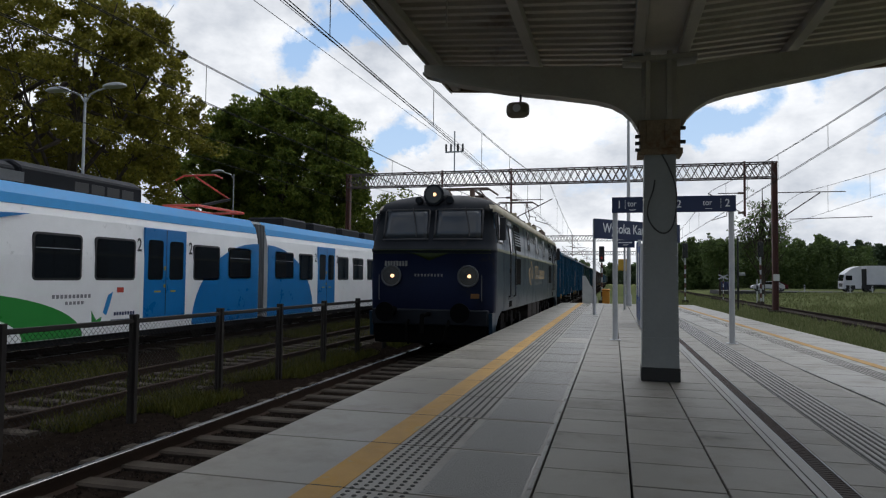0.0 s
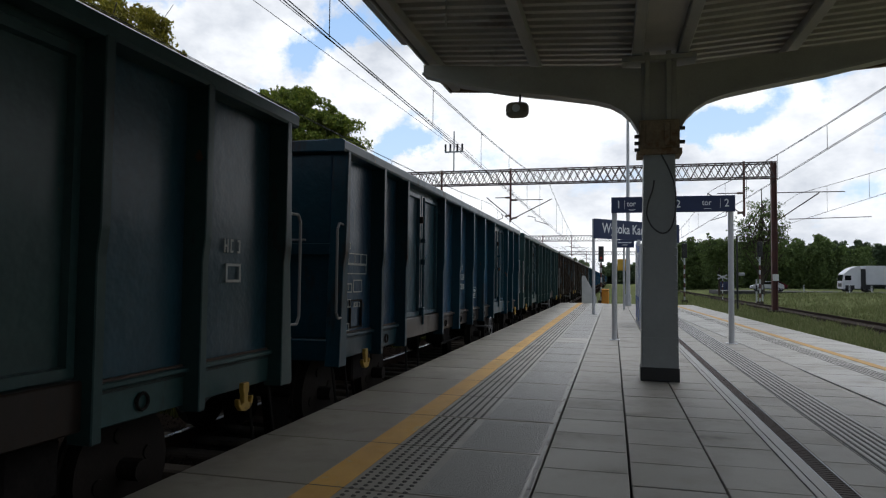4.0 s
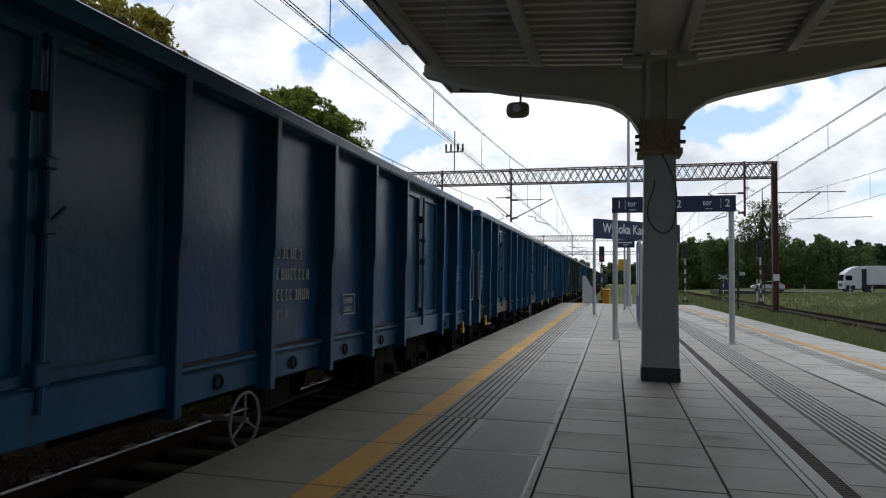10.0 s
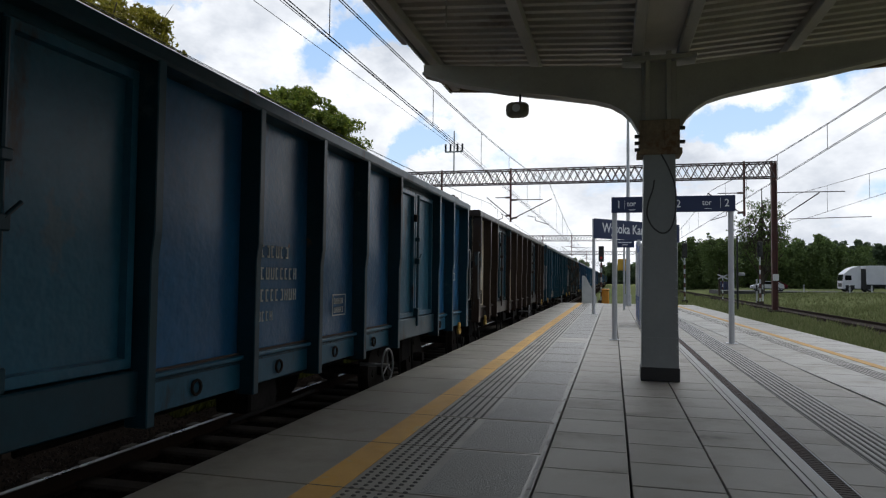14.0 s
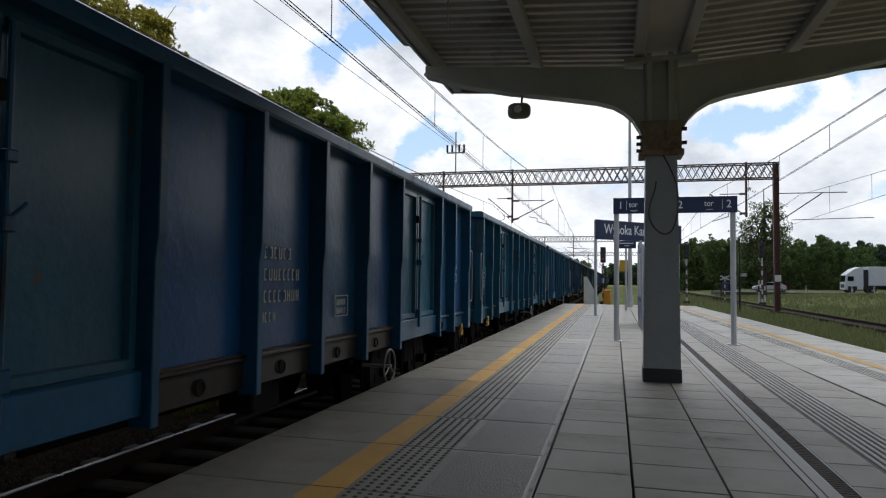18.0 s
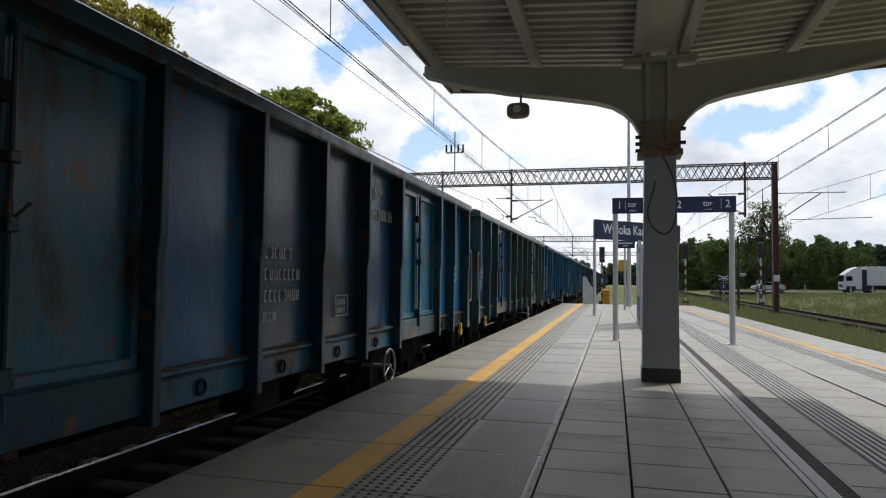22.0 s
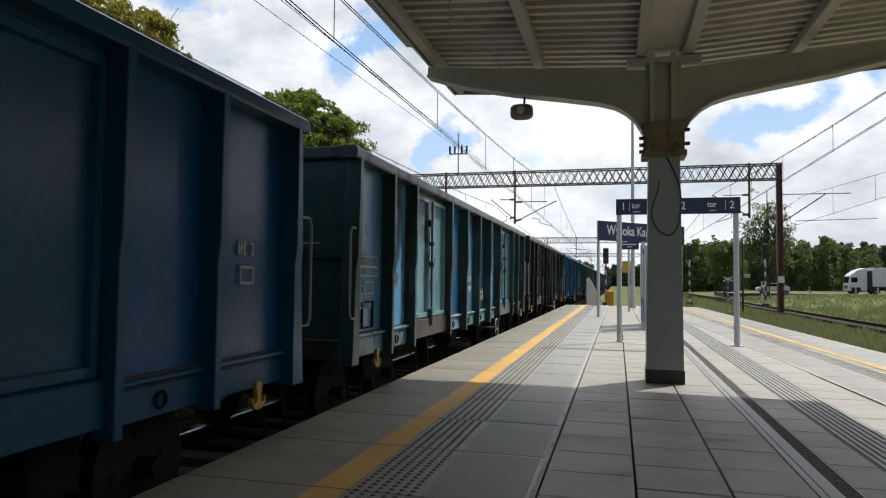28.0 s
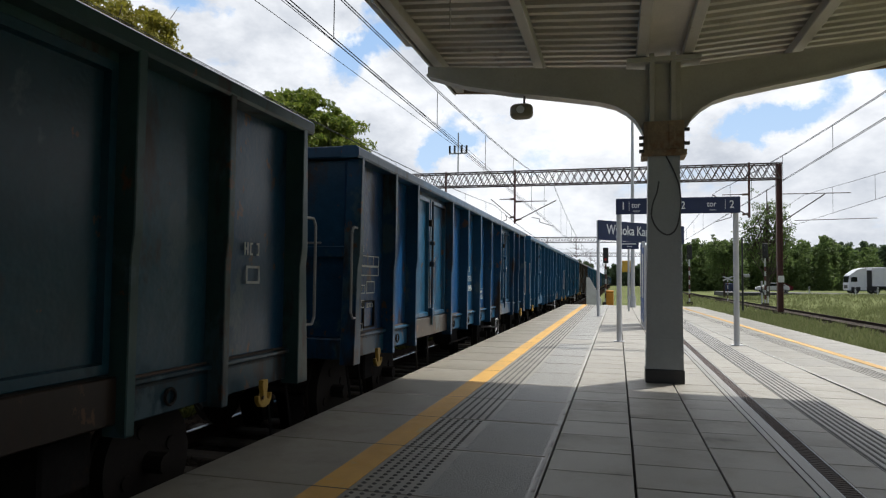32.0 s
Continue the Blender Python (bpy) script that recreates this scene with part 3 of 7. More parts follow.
def arm(sx, length):
    """A bracket arm: tapering web with a lower flange that sweeps into the column. Local x outwards."""
    low = [(0.20, -1.02), (0.24, -0.90), (0.32, -0.76), (0.42, -0.66), (0.55, -0.58), (0.75, -0.52), (1.2, -0.44), (1.8, -0.345), (2.4, -0.22), (length, -0.06)]
    top = [(length, 0.05), (0.05, -0.19)]
    prof = [(0.05, -1.02)] + low + top
    web = bmesh.new()
    extrude_profile(web, [(sx * u, v) for u, v in prof], "y", -0.05, 0.05)
    fl = bmesh.new()
    pts = [(0.20, -1.04)] + low[1:]
    for (u0, v0), (u1, v1) in zip(pts[:-1], pts[1:]):
        extrude_profile(fl, [(sx * u0, v0 - 0.03), (sx * u1, v1 - 0.03), (sx * u1, v1), (sx * u0, v0)], "y", -0.11, 0.11)
    return web, fl


for y in (8.22, -3.8, -15.8, -27.8, -39.8, -51.8, -63.8):
    col = thing("canopy_column", pose(CCX - 0.03, y, 0), "grey steel canopy column on a black foot, rusty capital", "column", "canopy columns", "structure")
    bm = bmesh.new()
    extrude_profile(bm, [(-0.205, 0.155), (0.205, 0.155), (0.175, 2.62), (-0.175, 2.62)], "y", -0.15, 0.15)
    part("shaft", bm, M_COLUMN, col)
    bm = bmesh.new()
    for i in range(24):
        for s in (-1, 1):
            bmesh.ops.create_icosphere(bm, subdivisions=1, radius=0.012, matrix=Matrix.Translation((s * (0.185 - 0.001 * i), -0.152, 0.3 + i * 0.095)))
    tagged(part("rivets", bm, M_COLUMN, col), kind="stuff")
    part("weld_band", boxes((-0.203, 0.203, -0.157, 0.157, 0.485, 0.50)), M_COLUMN, col)
    part("foot", boxes((-0.215, 0.215, -0.165, 0.165, 0, 0.155), bev=0.006), M_BLACK, col, "black painted foot")
    part("capital", boxes((-0.225, 0.225, -0.17, 0.17, 2.69, 3.03), (-0.25, 0.25, -0.19, 0.19, 2.62, 2.69), (-0.19, -0.15, -0.185, 0.1, 2.7, 3.02), (0.05, 0.12, -0.185, 0.1, 2.72, 3.0), bev=0.006), M_CAPITAL, col, "rust-streaked boxed capital")
    for dz, s in ((2.66, -1), (2.74, -1), (2.82, -1), (2.74, 1), (2.90, 1)):
        part("clamp", boxes((s * 0.25 - 0.03, s * 0.25 + 0.03, -0.20, -0.14, dz, dz + 0.035), bev=0.004), M_BLACK, col, "small cable clamp")
    part("neck", boxes((-0.20, 0.20, -0.06, 0.06, 3.0, 3.75), (-0.16, -0.10, -0.14, -0.06, 3.03, 3.85), (0.08, 0.14, -0.14, -0.06, 3.03, 3.85), bev=0.006), M_CANOPY, col)
    part("cross_plate", boxes((-0.42, 0.42, -0.16, 0.10, 3.74, 3.80), bev=0.005), M_CANOPY, col)
    for s, ln in ((-1, 2.90), (1, 3.35)):
        web, fl = arm(s, ln)
        for n_, b_ in (("arm_web", web), ("arm_flange", fl)):
            part(n_, b_, M_CANOPY, col).location = (0, 0, 3.86)
    if y > 0:
        pts = [(0.02, -0.155, 2.62), (0.10, -0.175, 2.45), (0.165, -0.185, 2.25), (0.175, -0.19, 2.0), (0.13, -0.195, 1.78), (0.04, -0.20, 1.70), (-0.07, -0.195, 1.76), (-0.14, -0.19, 1.9), (-0.13, -0.19, 2.05), (-0.08, -0.185, 2.2), (-0.06, -0.18, 2.32)]
        part("cable_loop", rods(curve(pts), 0.009), M_CABLE, col, "loose loop of black cable")
part("conduit", rods([(-1.58, 6.2, 4.0), (-1.58, 6.2, 3.6)], 0.008), M_CANOPY, canopy)

spk = thing("loudspeaker", pose(-1.16, 8.22, 3.27), "weathered oval loudspeaker hanging under the canopy arm", "loudspeaker")
bm = bmesh.new()
bmesh.ops.create_uvsphere(bm, u_segments=20, v_segments=12, radius=1)
for v in bm.verts:
    v.co = Vector((math.copysign(abs(v.co.x) ** 0.6, v.co.x) * 0.145, v.co.y * 0.11, math.copysign(abs(v.co.z) ** 0.6, v.co.z) * 0.098))
M_SPK = surface("speaker_shell", (0.16, 0.14, 0.10), 0.6, var=0.2, dirt=(0.07, 0.06, 0.045), amount=0.3, dirt_scale=12)
part("shell", bm, M_SPK, spk)
part("cone", rod(bmesh.new(), (0, -0.115, 0), (0, -0.09, 0), 0.05, 16, 0.03), M_POST, spk, "pale speaker cone")
part("hanger", rods([(0.03, 0, 0.09), (0.04, 0, 0.26)], 0.014), M_BLACK, spk)

# ---- the freight train. Local space of a vehicle: y from its leading end backwards, x to the platform side, z from the rail head ----
M_PAINT = surface("wagon_paint", (0.1, 0.1, 0.1), 0.40, var=0.24, scale=0.8, grain=14, bump=0.50, bump_scale=2.2, relief=0.06, spec=0.16, dirt=(0.028, 0.017, 0.012), amount=0.20, dirt_scale=1.6, streak=2.5, own=True, coat=0.9)
M_POSTPAINT = surface("wagon_post_paint", (0.1, 0.1, 0.1), 0.45, spec=0.16, var=0.22, scale=1.2, grain=20, bump=0.10, dirt=(0.026, 0.016, 0.011), amount=0.28, dirt_scale=2.4, streak=3, own=True, coat=0.6)
M_UNDER = surface("underframe_grime", (0.014, 0.012, 0.011), 0.85, spec=0.15, var=0.4, scale=3, dirt=(0.04, 0.024, 0.016), amount=0.3, bump=0.3)
M_WHEEL = surface("wheel_steel", (0.022, 0.018, 0.015), 0.8, spec=0.15, var=0.3)
M_MARK = surface("marking_white", (0.40, 0.41, 0.39), 0.7, var=0.25, scale=6, bump=0.0)
M_TAN = surface("emblem_tan", (0.30, 0.22, 0.12), 0.6, var=0.15, bump=0.0)
M_PALE = surface("lettering_pale", (0.42, 0.41, 0.37), 0.6, var=0.3, scale=5, bump=0.0)
M_HOOK = surface("hook_yellow", (0.36, 0.22, 0.03), 0.6, var=0.25, dirt=(0.06, 0.04, 0.03), amount=0.35, dirt_scale=14)
M_PLACARD = surface("paper_placard", (0.72, 0.72, 0.68), 0.7, var=0.08, bump=0.0)
M_LOAD = surface("wagon_floor_rust", (0.06, 0.04, 0.03), 0.9, var=0.4)
M_HANDRAIL = surface("handrail_grey", (0.17, 0.17, 0.17), 0.5, var=0.15, bump=0.0)

POSTS = (0.035, 1.15, 2.08, 4.06, 5.25, 6.40, 7.55, 8.74, 10.72, 11.65, 12.765)
BAYS = ((0.0, 1.15), (1.15, 2.08), (4.06, 5.25), (5.25, 6.40), (6.40, 7.55), (7.55, 8.74), (10.72, 11.65), (11.65, 12.8))
DOORS = ((2.08, 4.06), (8.74, 10.72))
WL, SIDE, DECK, RIM = 12.8, 1.44, 1.22, 3.10
INSET = 0.055          # how far the side sheets lie behind the line of the frame
SHEET = SIDE - INSET


def panel_mesh(w):
    """One pressed steel bay: a sheet with a shallow raised field and rolled edges."""
    bm = bmesh.new()
    box(bm, -0.03, 0.0, 0.0, w, DECK - 0.02, RIM)
    n = max(3, int(w / 0.2))
    nz = 9
    rows = []
    for j in range(nz + 1):
        rows.append([])
        for i in range(n + 1):
            u, v = i / n, j / nz
            bulge = 0.012 * math.sin(math.pi * u) * math.sin(math.pi * v) + 0.012 * noise.noise(Vector((u * 2 + w * 3, v * 3, w)))
            rows[-1].append(bm.verts.new((0.004 + (bulge if 0 < i < n and 0 < j < nz else 0.0), 0.03 + u * (w - 0.06), DECK + 0.02 + v * (RIM - DECK - 0.05))))
    for a, b in zip(rows[:-1], rows[1:]):
        for i in range(n):
            f = bm.faces.new((a[i], a[i + 1], b[i + 1], b[i]))
            f.smooth = True
    me = bpy.data.meshes.new("side_panel")
    bm.to_mesh(me), bm.free()
    me.materials.append(M_PAINT)
    return me


def post_mesh(w=0.075):
    """A deep pressed stanchion, stepped out a little above half height."""
    bm = bmesh.new()
    prof = [(-INSET - 0.005, 0.93), (0.098, 0.93), (0.098, 1.93), (0.116, 2.08), (0.116, RIM + 0.02), (-INSET - 0.005, RIM + 0.02)]
    extrude_profile(bm, prof, "y", -w / 2, w / 2)
    bmesh.ops.bevel(bm, geom=bm.edges[:], offset=0.007, segments=1, affect="EDGES")
    me = bpy.data.meshes.new("stanchion")
    bm.to_mesh(me), bm.free()
    me.materials.append(M_POSTPAINT)
    return me


def leaf_mesh(w):
    """A door leaf: framed sheet, recessed field."""
    bm = boxes((-0.02, 0.055, 0.0, w, 1.28, 3.04), bev=0.008)
    face = max(bm.faces, key=lambda f: f.calc_center_median().x)
    bmesh.ops.inset_region(bm, faces=[face], thickness=0.075, depth=0.0)
    bmesh.ops.inset_region(bm, faces=[face], thickness=0.012, depth=-0.045)
    me = bpy.data.meshes.new("door_leaf")
    bm.to_mesh(me), bm.free()
    me.materials.append(M_PAINT)
    return me


def lock_mesh():
    bm = bmesh.new()
    rod(bm, (0.075, 0, 1.15), (0.075, 0, 3.0), 0.018)
    box(bm, 0.02, 0.10, -0.05, 0.05, 1.28, 1.40, bev=0.01)
    box(bm, 0.04, 0.11, -0.035, 0.035, 2.02, 2.10, bev=0.008)
    box(bm, 0.04, 0.11, -0.035, 0.035, 2.34, 2.40, bev=0.008)
    rod(bm, (0.10, 0.0, 2.08), (0.10, 0.09, 2.16), 0.012)
    me = bpy.data.meshes.new("lock_bar")
    bm.to_mesh(me), bm.free()
    me.materials.append(M_POSTPAINT)
    return me


def wheelset_mesh(r, mats):
    bm = bmesh.new()
    rod(bm, (-0.98, 0, 0), (0.98, 0, 0), 0.08, 10)
    n1 = len(bm.faces)
    for s in (-1, 1):
        rod(bm, (s * 0.68, 0, 0), (s * 0.715, 0, 0), r + 0.03, 28)
        rod(bm, (s * 0.715, 0, 0), (s * 0.82, 0, 0), r, 28)
        for k in range(4):
            a = k * math.pi / 2
            rod(bm, (s * 0.80, math.cos(a) * r * 0.55, math.sin(a) * r * 0.55), (s * 0.835, math.cos(a) * r * 0.55, math.sin(a) * r * 0.55), r * 0.12, 8)
    me = bpy.data.meshes.new("wheelset")
    bm.to_mesh(me), bm.free()
    me.materials.append(mats[0])
    return me


WHEEL_R = 0.46


def mesh_of(name, bm, mat):
    me = bpy.data.meshes.new(name)
    bm.to_mesh(me), bm.free()
    me.materials.append(mat)
    return me


def bogie_meshes():
    """Bolster, side frame with its spring pockets, axle box."""
    out = [mesh_of("bogie", boxes((-0.95, 0.95, -0.2, 0.2, 0.5, 0.85), bev=0.02), M_UNDER)]
    bm = bmesh.new()
    top = [(-1.25, 0.50), (-1.25, 0.68)]
    for y in (-0.9, 0.9):
        for d in (-0.28, 0.28):
            top += [(y + d - 0.07, 0.69), (y + d - 0.07, 0.79), (y + d + 0.07, 0.79), (y + d + 0.07, 0.69)]
    extrude_profile(bm, top + [(1.25, 0.68), (1.25, 0.50), (0.55, 0.42), (0.35, 0.28), (-0.35, 0.28), (-0.55, 0.42)], "x", -0.07, 0.07)
    out.append(mesh_of("side_frame", bm, M_UNDER))
    bm = boxes((-0.11, 0.11, -0.19, 0.19, 0.36, 0.58), bev=0.02)
    rod(bm, (0.05, 0, 0.46), (0.19, 0, 0.46), 0.14, 12)
    out.append(mesh_of("axle_box", bm, M_UNDER))
    return out


def end_wall_bm():
    """An end wall with two vertical posts and a cross rail, local y outwards negative."""
    return boxes((-1.435, 1.435, 0.0, 0.04, DECK - 0.02, RIM), bev=0.008)


def underframe_bm():
    bm = boxes((-1.42, 1.42, 0.02, WL - 0.02, 1.16, 1.195), (0.98, 1.16, 0.1, WL - 0.1, 0.98, 1.16), (-1.16, -0.98, 0.1, WL - 0.1, 0.98, 1.16), (-0.16, 0.16, -0.05, WL + 0.05, 0.9, 1.155))
    for y in (0.5, 2.2, 4.1, 5.3, 6.4, 7.5, 8.7, 10.6, 12.2):
        box(bm, -1.36, 1.36, y - 0.05, y + 0.05, 1.02, 1.155)
    rod(bm, (-0.5, 5.2, 0.78), (-0.5, 6.3, 0.78), 0.2, 14)
    rod(bm, (0.62, 4.0, 0.72), (0.62, 8.8, 0.72), 0.025, 6)
    rod(bm, (1.1, 5.6, 0.62), (1.1, 7.2, 0.62), 0.02, 6)
    box(bm, 0.7, 1.05, 6.0, 6.5, 0.6, 0.95, bev=0.02)
    return bm


def brake_wheel_bm():
    bm = bmesh.new()
    ring(bm, (0, 0, 0), (1, 0, 0), 0.20, 0.012, 22, 6)
    for k in range(3):
        a = math.pi / 2 + k * 2 * math.pi / 3
        rod(bm, (0.0, 0, 0), (0.0, 0.20 * math.cos(a), 0.20 * math.sin(a)), 0.010, 5)
    rod(bm, (-0.35, 0, 0), (0.02, 0, 0), 0.022, 8)
    return bm


def hook_bm():
    """A tow hook shaped like an anchor."""
    half = [(0.05, 0.24), (0.055, 0.18), (0.035, 0.12), (0.038, 0.05), (0.085, 0.035), (0.11, 0.10), (0.135, 0.095), (0.125, 0.03), (0.075, -0.02), (0.0, -0.035)]
    bm = bmesh.new()
    extrude_profile(bm, half + [(-u, v) for u, v in reversed(half[:-1])], "x", 0.0, 0.05)
    bmesh.ops.bevel(bm, geom=bm.edges[:], offset=0.006, segments=1, affect="EDGES")
    return bm


def bars(*spec, t=0.004):
    """Painted marks on a side wall: (y, z, width, height)."""
    return boxes(*[(0.0, t, y, y + w, z, z + h) for y, z, w, h in spec])


def frame_bars(y, z, w, h, s=0.012):
    return [(y, z, w, s), (y, z + h - s, w, s), (y, z, s, h), (y + w - s, z, s, h)]


def word(y, z, n, h, w=None, gap=0.3, rnd=None):
    """n letter-sized bars in a row."""
    w = w or h * 0.55
    out = []
    for i in range(n):
        if rnd and rnd.random() < 0.15:
            continue
        out.append((y + i * w * (1 + gap), z, w, h))
    return out


def glyphs(y, z, n, h, rnd):
    """A row of unreadable stencilled characters, each two or three thin strokes."""
    out = []
    w = h * 0.55
    for i in range(n):
        y0 = y + i * w * 1.45
        k = rnd.randrange(4)
        s = h * 0.16
        if k != 3:
            out.append((y0, z, s, h))
        if k in (0, 2, 3):
            out.append((y0 + w - s, z, s, h))
        out.append((y0 + s, z + (h - s) * (0, 1, 0.5, 1)[k], w - 2 * s, s))
        if k in (1, 3):
            out.append((y0 + s, z, w - 2 * s, s))
    return out


def make_wagon():
    w = thing("open_wagon", None, "", "freight wagon", "wagons of the freight train")
    part("underframe", underframe_bm(), M_UNDER, w, "grimy steel underframe")
    panel = {}
    for y0, y1 in BAYS:
        d = round(y1 - y0, 2)
        if d not in panel:
            panel[d] = panel_mesh(d)
        part("side_panel", panel[d], None, w).location = (SHEET, y0, 0)
    pm = post_mesh()
    corner = []
    for side in (-1, 1):
        cm = post_mesh(0.07)
        for v in cm.vertices:
            if v.co.y * side > 0 and v.co.z < 2.6:
                v.co.y += side * 0.12 * min(1.0, (2.6 - v.co.z) / 1.5)
        corner.append(cm)
    for i, y in enumerate(POSTS):
        part("stanchion", {0: corner[0], 10: corner[1]}.get(i, pm), None, w).location = (SIDE, y, 0)
    lm = leaf_mesh(0.92)
    km = lock_mesh()
    for y0, y1 in DOORS:
        for a in (y0 + 0.055, y0 + 1.005):
            part("door", lm, None, w).location = (SHEET, a, 0)
        part("lock_bar", km, None, w).location = (SHEET + 0.02, y0 + 0.985, 0)
        part("door_lintel", boxes((SHEET - 0.05, SHEET + 0.03, y0 + 0.03, y1 - 0.03, 2.98, RIM + 0.01), bev=0.006), M_POSTPAINT, w)
        part("door_sill", boxes((SIDE - 0.09, SIDE + 0.03, y0, y1, 1.0, 1.27), bev=0.01), M_POSTPAINT, w)
    # outer sole bar below the panels, with lashing rings
    for y0, y1 in ((0.0, 2.05), (4.1, 8.7), (10.75, 12.8)):
        part("sole_bar", boxes((SIDE - 0.09, SIDE - 0.02, y0, y1, 0.97, 1.19), (SHEET, SIDE + 0.015, y0, y1, 1.19, 1.225), bev=0.008), M_POSTPAINT, w)
    for y in (1.6, 4.65, 5.8, 6.97, 8.1, 11.2):
        bm = bmesh.new()
        ring(bm, (SIDE - 0.005, y, 1.07), (1, 0, 0), 0.05, 0.011, 12, 5)
        part("lashing_ring", bm, M_UNDER, w)
    bm = bmesh.new()
    prof = [(SIDE - 0.09, RIM), (SIDE + 0.105, RIM), (SIDE + 0.12, RIM + 0.02), (SIDE + 0.12, RIM + 0.10), (SIDE + 0.085, RIM + 0.125), (SIDE - 0.06, RIM + 0.125)]
    extrude_profile(bm, prof, "y", -0.12, WL + 0.12)
    part("top_rail", bm, M_POSTPAINT, w)
    bm = bmesh.new()
    extrude_profile(bm, [(-u, v) for u, v in prof], "y", -0.12, WL + 0.12)
    part("top_rail", bm, M_POSTPAINT, w)
    for y in (-0.12, WL - 0.02):
        part("end_rail", boxes((-SIDE + 0.06, SIDE - 0.06, y, y + 0.14, RIM, RIM + 0.122), bev=0.01), M_POSTPAINT, w)
    for y, r in ((0.0, 0), (WL, 180)):
        ew = part("end_wall", end_wall_bm(), M_PAINT, w)
        ew.matrix_basis = pose(0, y, 0, 0, 0, r)
        part("cross_rail", boxes((-1.43, 1.43, -0.05, -0.001, 2.05, 2.17), bev=0.008), M_POSTPAINT, ew)
        for x in (-0.5, 0.5):
            part("end_post", boxes((x - 0.06, x + 0.06, -0.08, -0.002, DECK, RIM), bev=0.008), M_POSTPAINT, ew)
        part("headstock", boxes((-1.46, 1.46, -0.10, 0.05, 0.98, DECK - 0.024), bev=0.01), M_POSTPAINT, ew)
    # the side that faces away, in one sheet with its stanchions
    bm = boxes((-SIDE - 0.004, -SIDE + 0.03, 0, WL, DECK - 0.02, RIM), (-SIDE - 0.05, -SIDE + 0.05, 0, WL, 0.97, 1.19))
    for y in POSTS:
        box(bm, -SIDE - 0.11, -SIDE, y - 0.04, y + 0.04, 0.96, RIM)
    part("far_side_wall", bm, M_PAINT, w)
    part("floor", boxes((-SIDE + 0.03, SIDE - 0.03, 0.03, WL - 0.03, DECK - 0.02, DECK + 0.02)), M_LOAD, w)
    wb, (bb, sf, ab) = wheelset_mesh(WHEEL_R, (M_WHEEL,)), bogie_meshes()
    for y in (1.9, WL - 1.9):
        b = part("bogie", bb, None, w)
        b.location = (0, y, 0)
        for sx in (-1, 1):
            part("side_frame", sf, None, b).location = (sx, 0, 0)
            for d in (-0.9, 0.9):
                part("axle_box", ab, None, b).matrix_basis = pose(sx, d, 0, 0, 0, 0 if sx > 0 else 180)
        for d in (-0.9, 0.9):
            ws = part("wheelset", wb, None, b)
            ws.location = (0, d, WHEEL_R)
    for y, s in ((0.0, -1), (WL, 1)):
        for x in (-0.875, 0.875):
            bm = bmesh.new()
            rod(bm, (x, y + s * 0.05, 1.05), (x, y + s * 0.45, 1.05), 0.085, 12)
            rod(bm, (x, y + s * 0.42, 1.05), (x, y + s * 0.60, 1.05), 0.07, 12)
            rod(bm, (x, y + s * 0.58, 1.05), (x, y + s * 0.62, 1.05), 0.22, 18)
            part("buffer", bm, M_UNDER, w)
        bm = rods([(0, y, 0.98), (0, y + s * 0.62, 0.95)], 0.05)
        part("coupling", bm, M_UNDER, w)
        part("hose", rods([(0.3, y, 0.9), (0.3, y + s * 0.25, 0.7), (0.22, y + s * 0.5, 0.55), (0.12, y + s * 0.6, 0.6)], 0.025), M_BLACK, w)
        x = SIDE + 0.10
        o = s * 0.22
        part("handrail", rods([(x - 0.02, y + s * 0.02, 2.36), (x, y + o * 0.8, 2.36), (x, y + o, 2.30), (x, y + o, 1.48), (x, y + o * 0.8, 1.42), (x - 0.02, y + s * 0.02, 1.42)], 0.013), M_HANDRAIL, w, "bent steel grab rail")
        part("end_grab", rods([(0.2, y + s * 0.12, 2.2), (1.15, y + s * 0.12, 2.2)], 0.012), M_HANDRAIL, w)
        part("step", rods([(x - 0.15, y - s * 0.02, 0.98), (x - 0.08, y - s * 0.02, 0.50), (x - 0.08, y - s * 0.34, 0.50), (x - 0.15, y - s * 0.34, 0.98)], 0.014), M_UNDER, w)
    part("label_holder", boxes((SHEET + 0.005, SHEET + 0.034, 0.455, 0.47, 1.27, 1.58), (SHEET + 0.005, SHEET + 0.034, 0.78, 0.795, 1.27, 1.58), (SHEET + 0.005, SHEET + 0.034, 0.47, 0.78, 1.27, 1.285), (SHEET + 0.005, SHEET + 0.034, 0.47, 0.78, 1.565, 1.58)), M_UNDER, w, "dark steel label frame")
    for y in (2.2, 8.86):
        part("door_step", rods([(SIDE + 0.06, y, 1.0), (SIDE + 0.08, y, 0.42), (SIDE + 0.08, y + 0.55, 0.42), (SIDE + 0.06, y + 0.55, 1.0)], 0.014), M_UNDER, w, "rusty step iron")
    for y in (3.02, 9.68):
        part("hinge", boxes((SHEET + 0.05, SHEET + 0.10, y - 0.03, y + 0.03, 2.62, 2.72), bev=0.006), M_UNDER, w)
    hb = hook_bm()
    me = bpy.data.meshes.new("tow_hook")
    hb.to_mesh(me), hb.free()
    me.materials.append(M_HOOK)
    for y in (0.62, WL - 0.62):
        hk = part("tow_hook", me, None, w)
        hk.location, hk.scale = (SIDE + 0.07, y, 0.86), (0.8, 0.76, 0.76)
    part("brake_wheel", brake_wheel_bm(), M_HANDRAIL, w).location = (SIDE + 0.10, 8.30, 0.77)
    # fixed markings near the leading end
    r = random.Random(5)
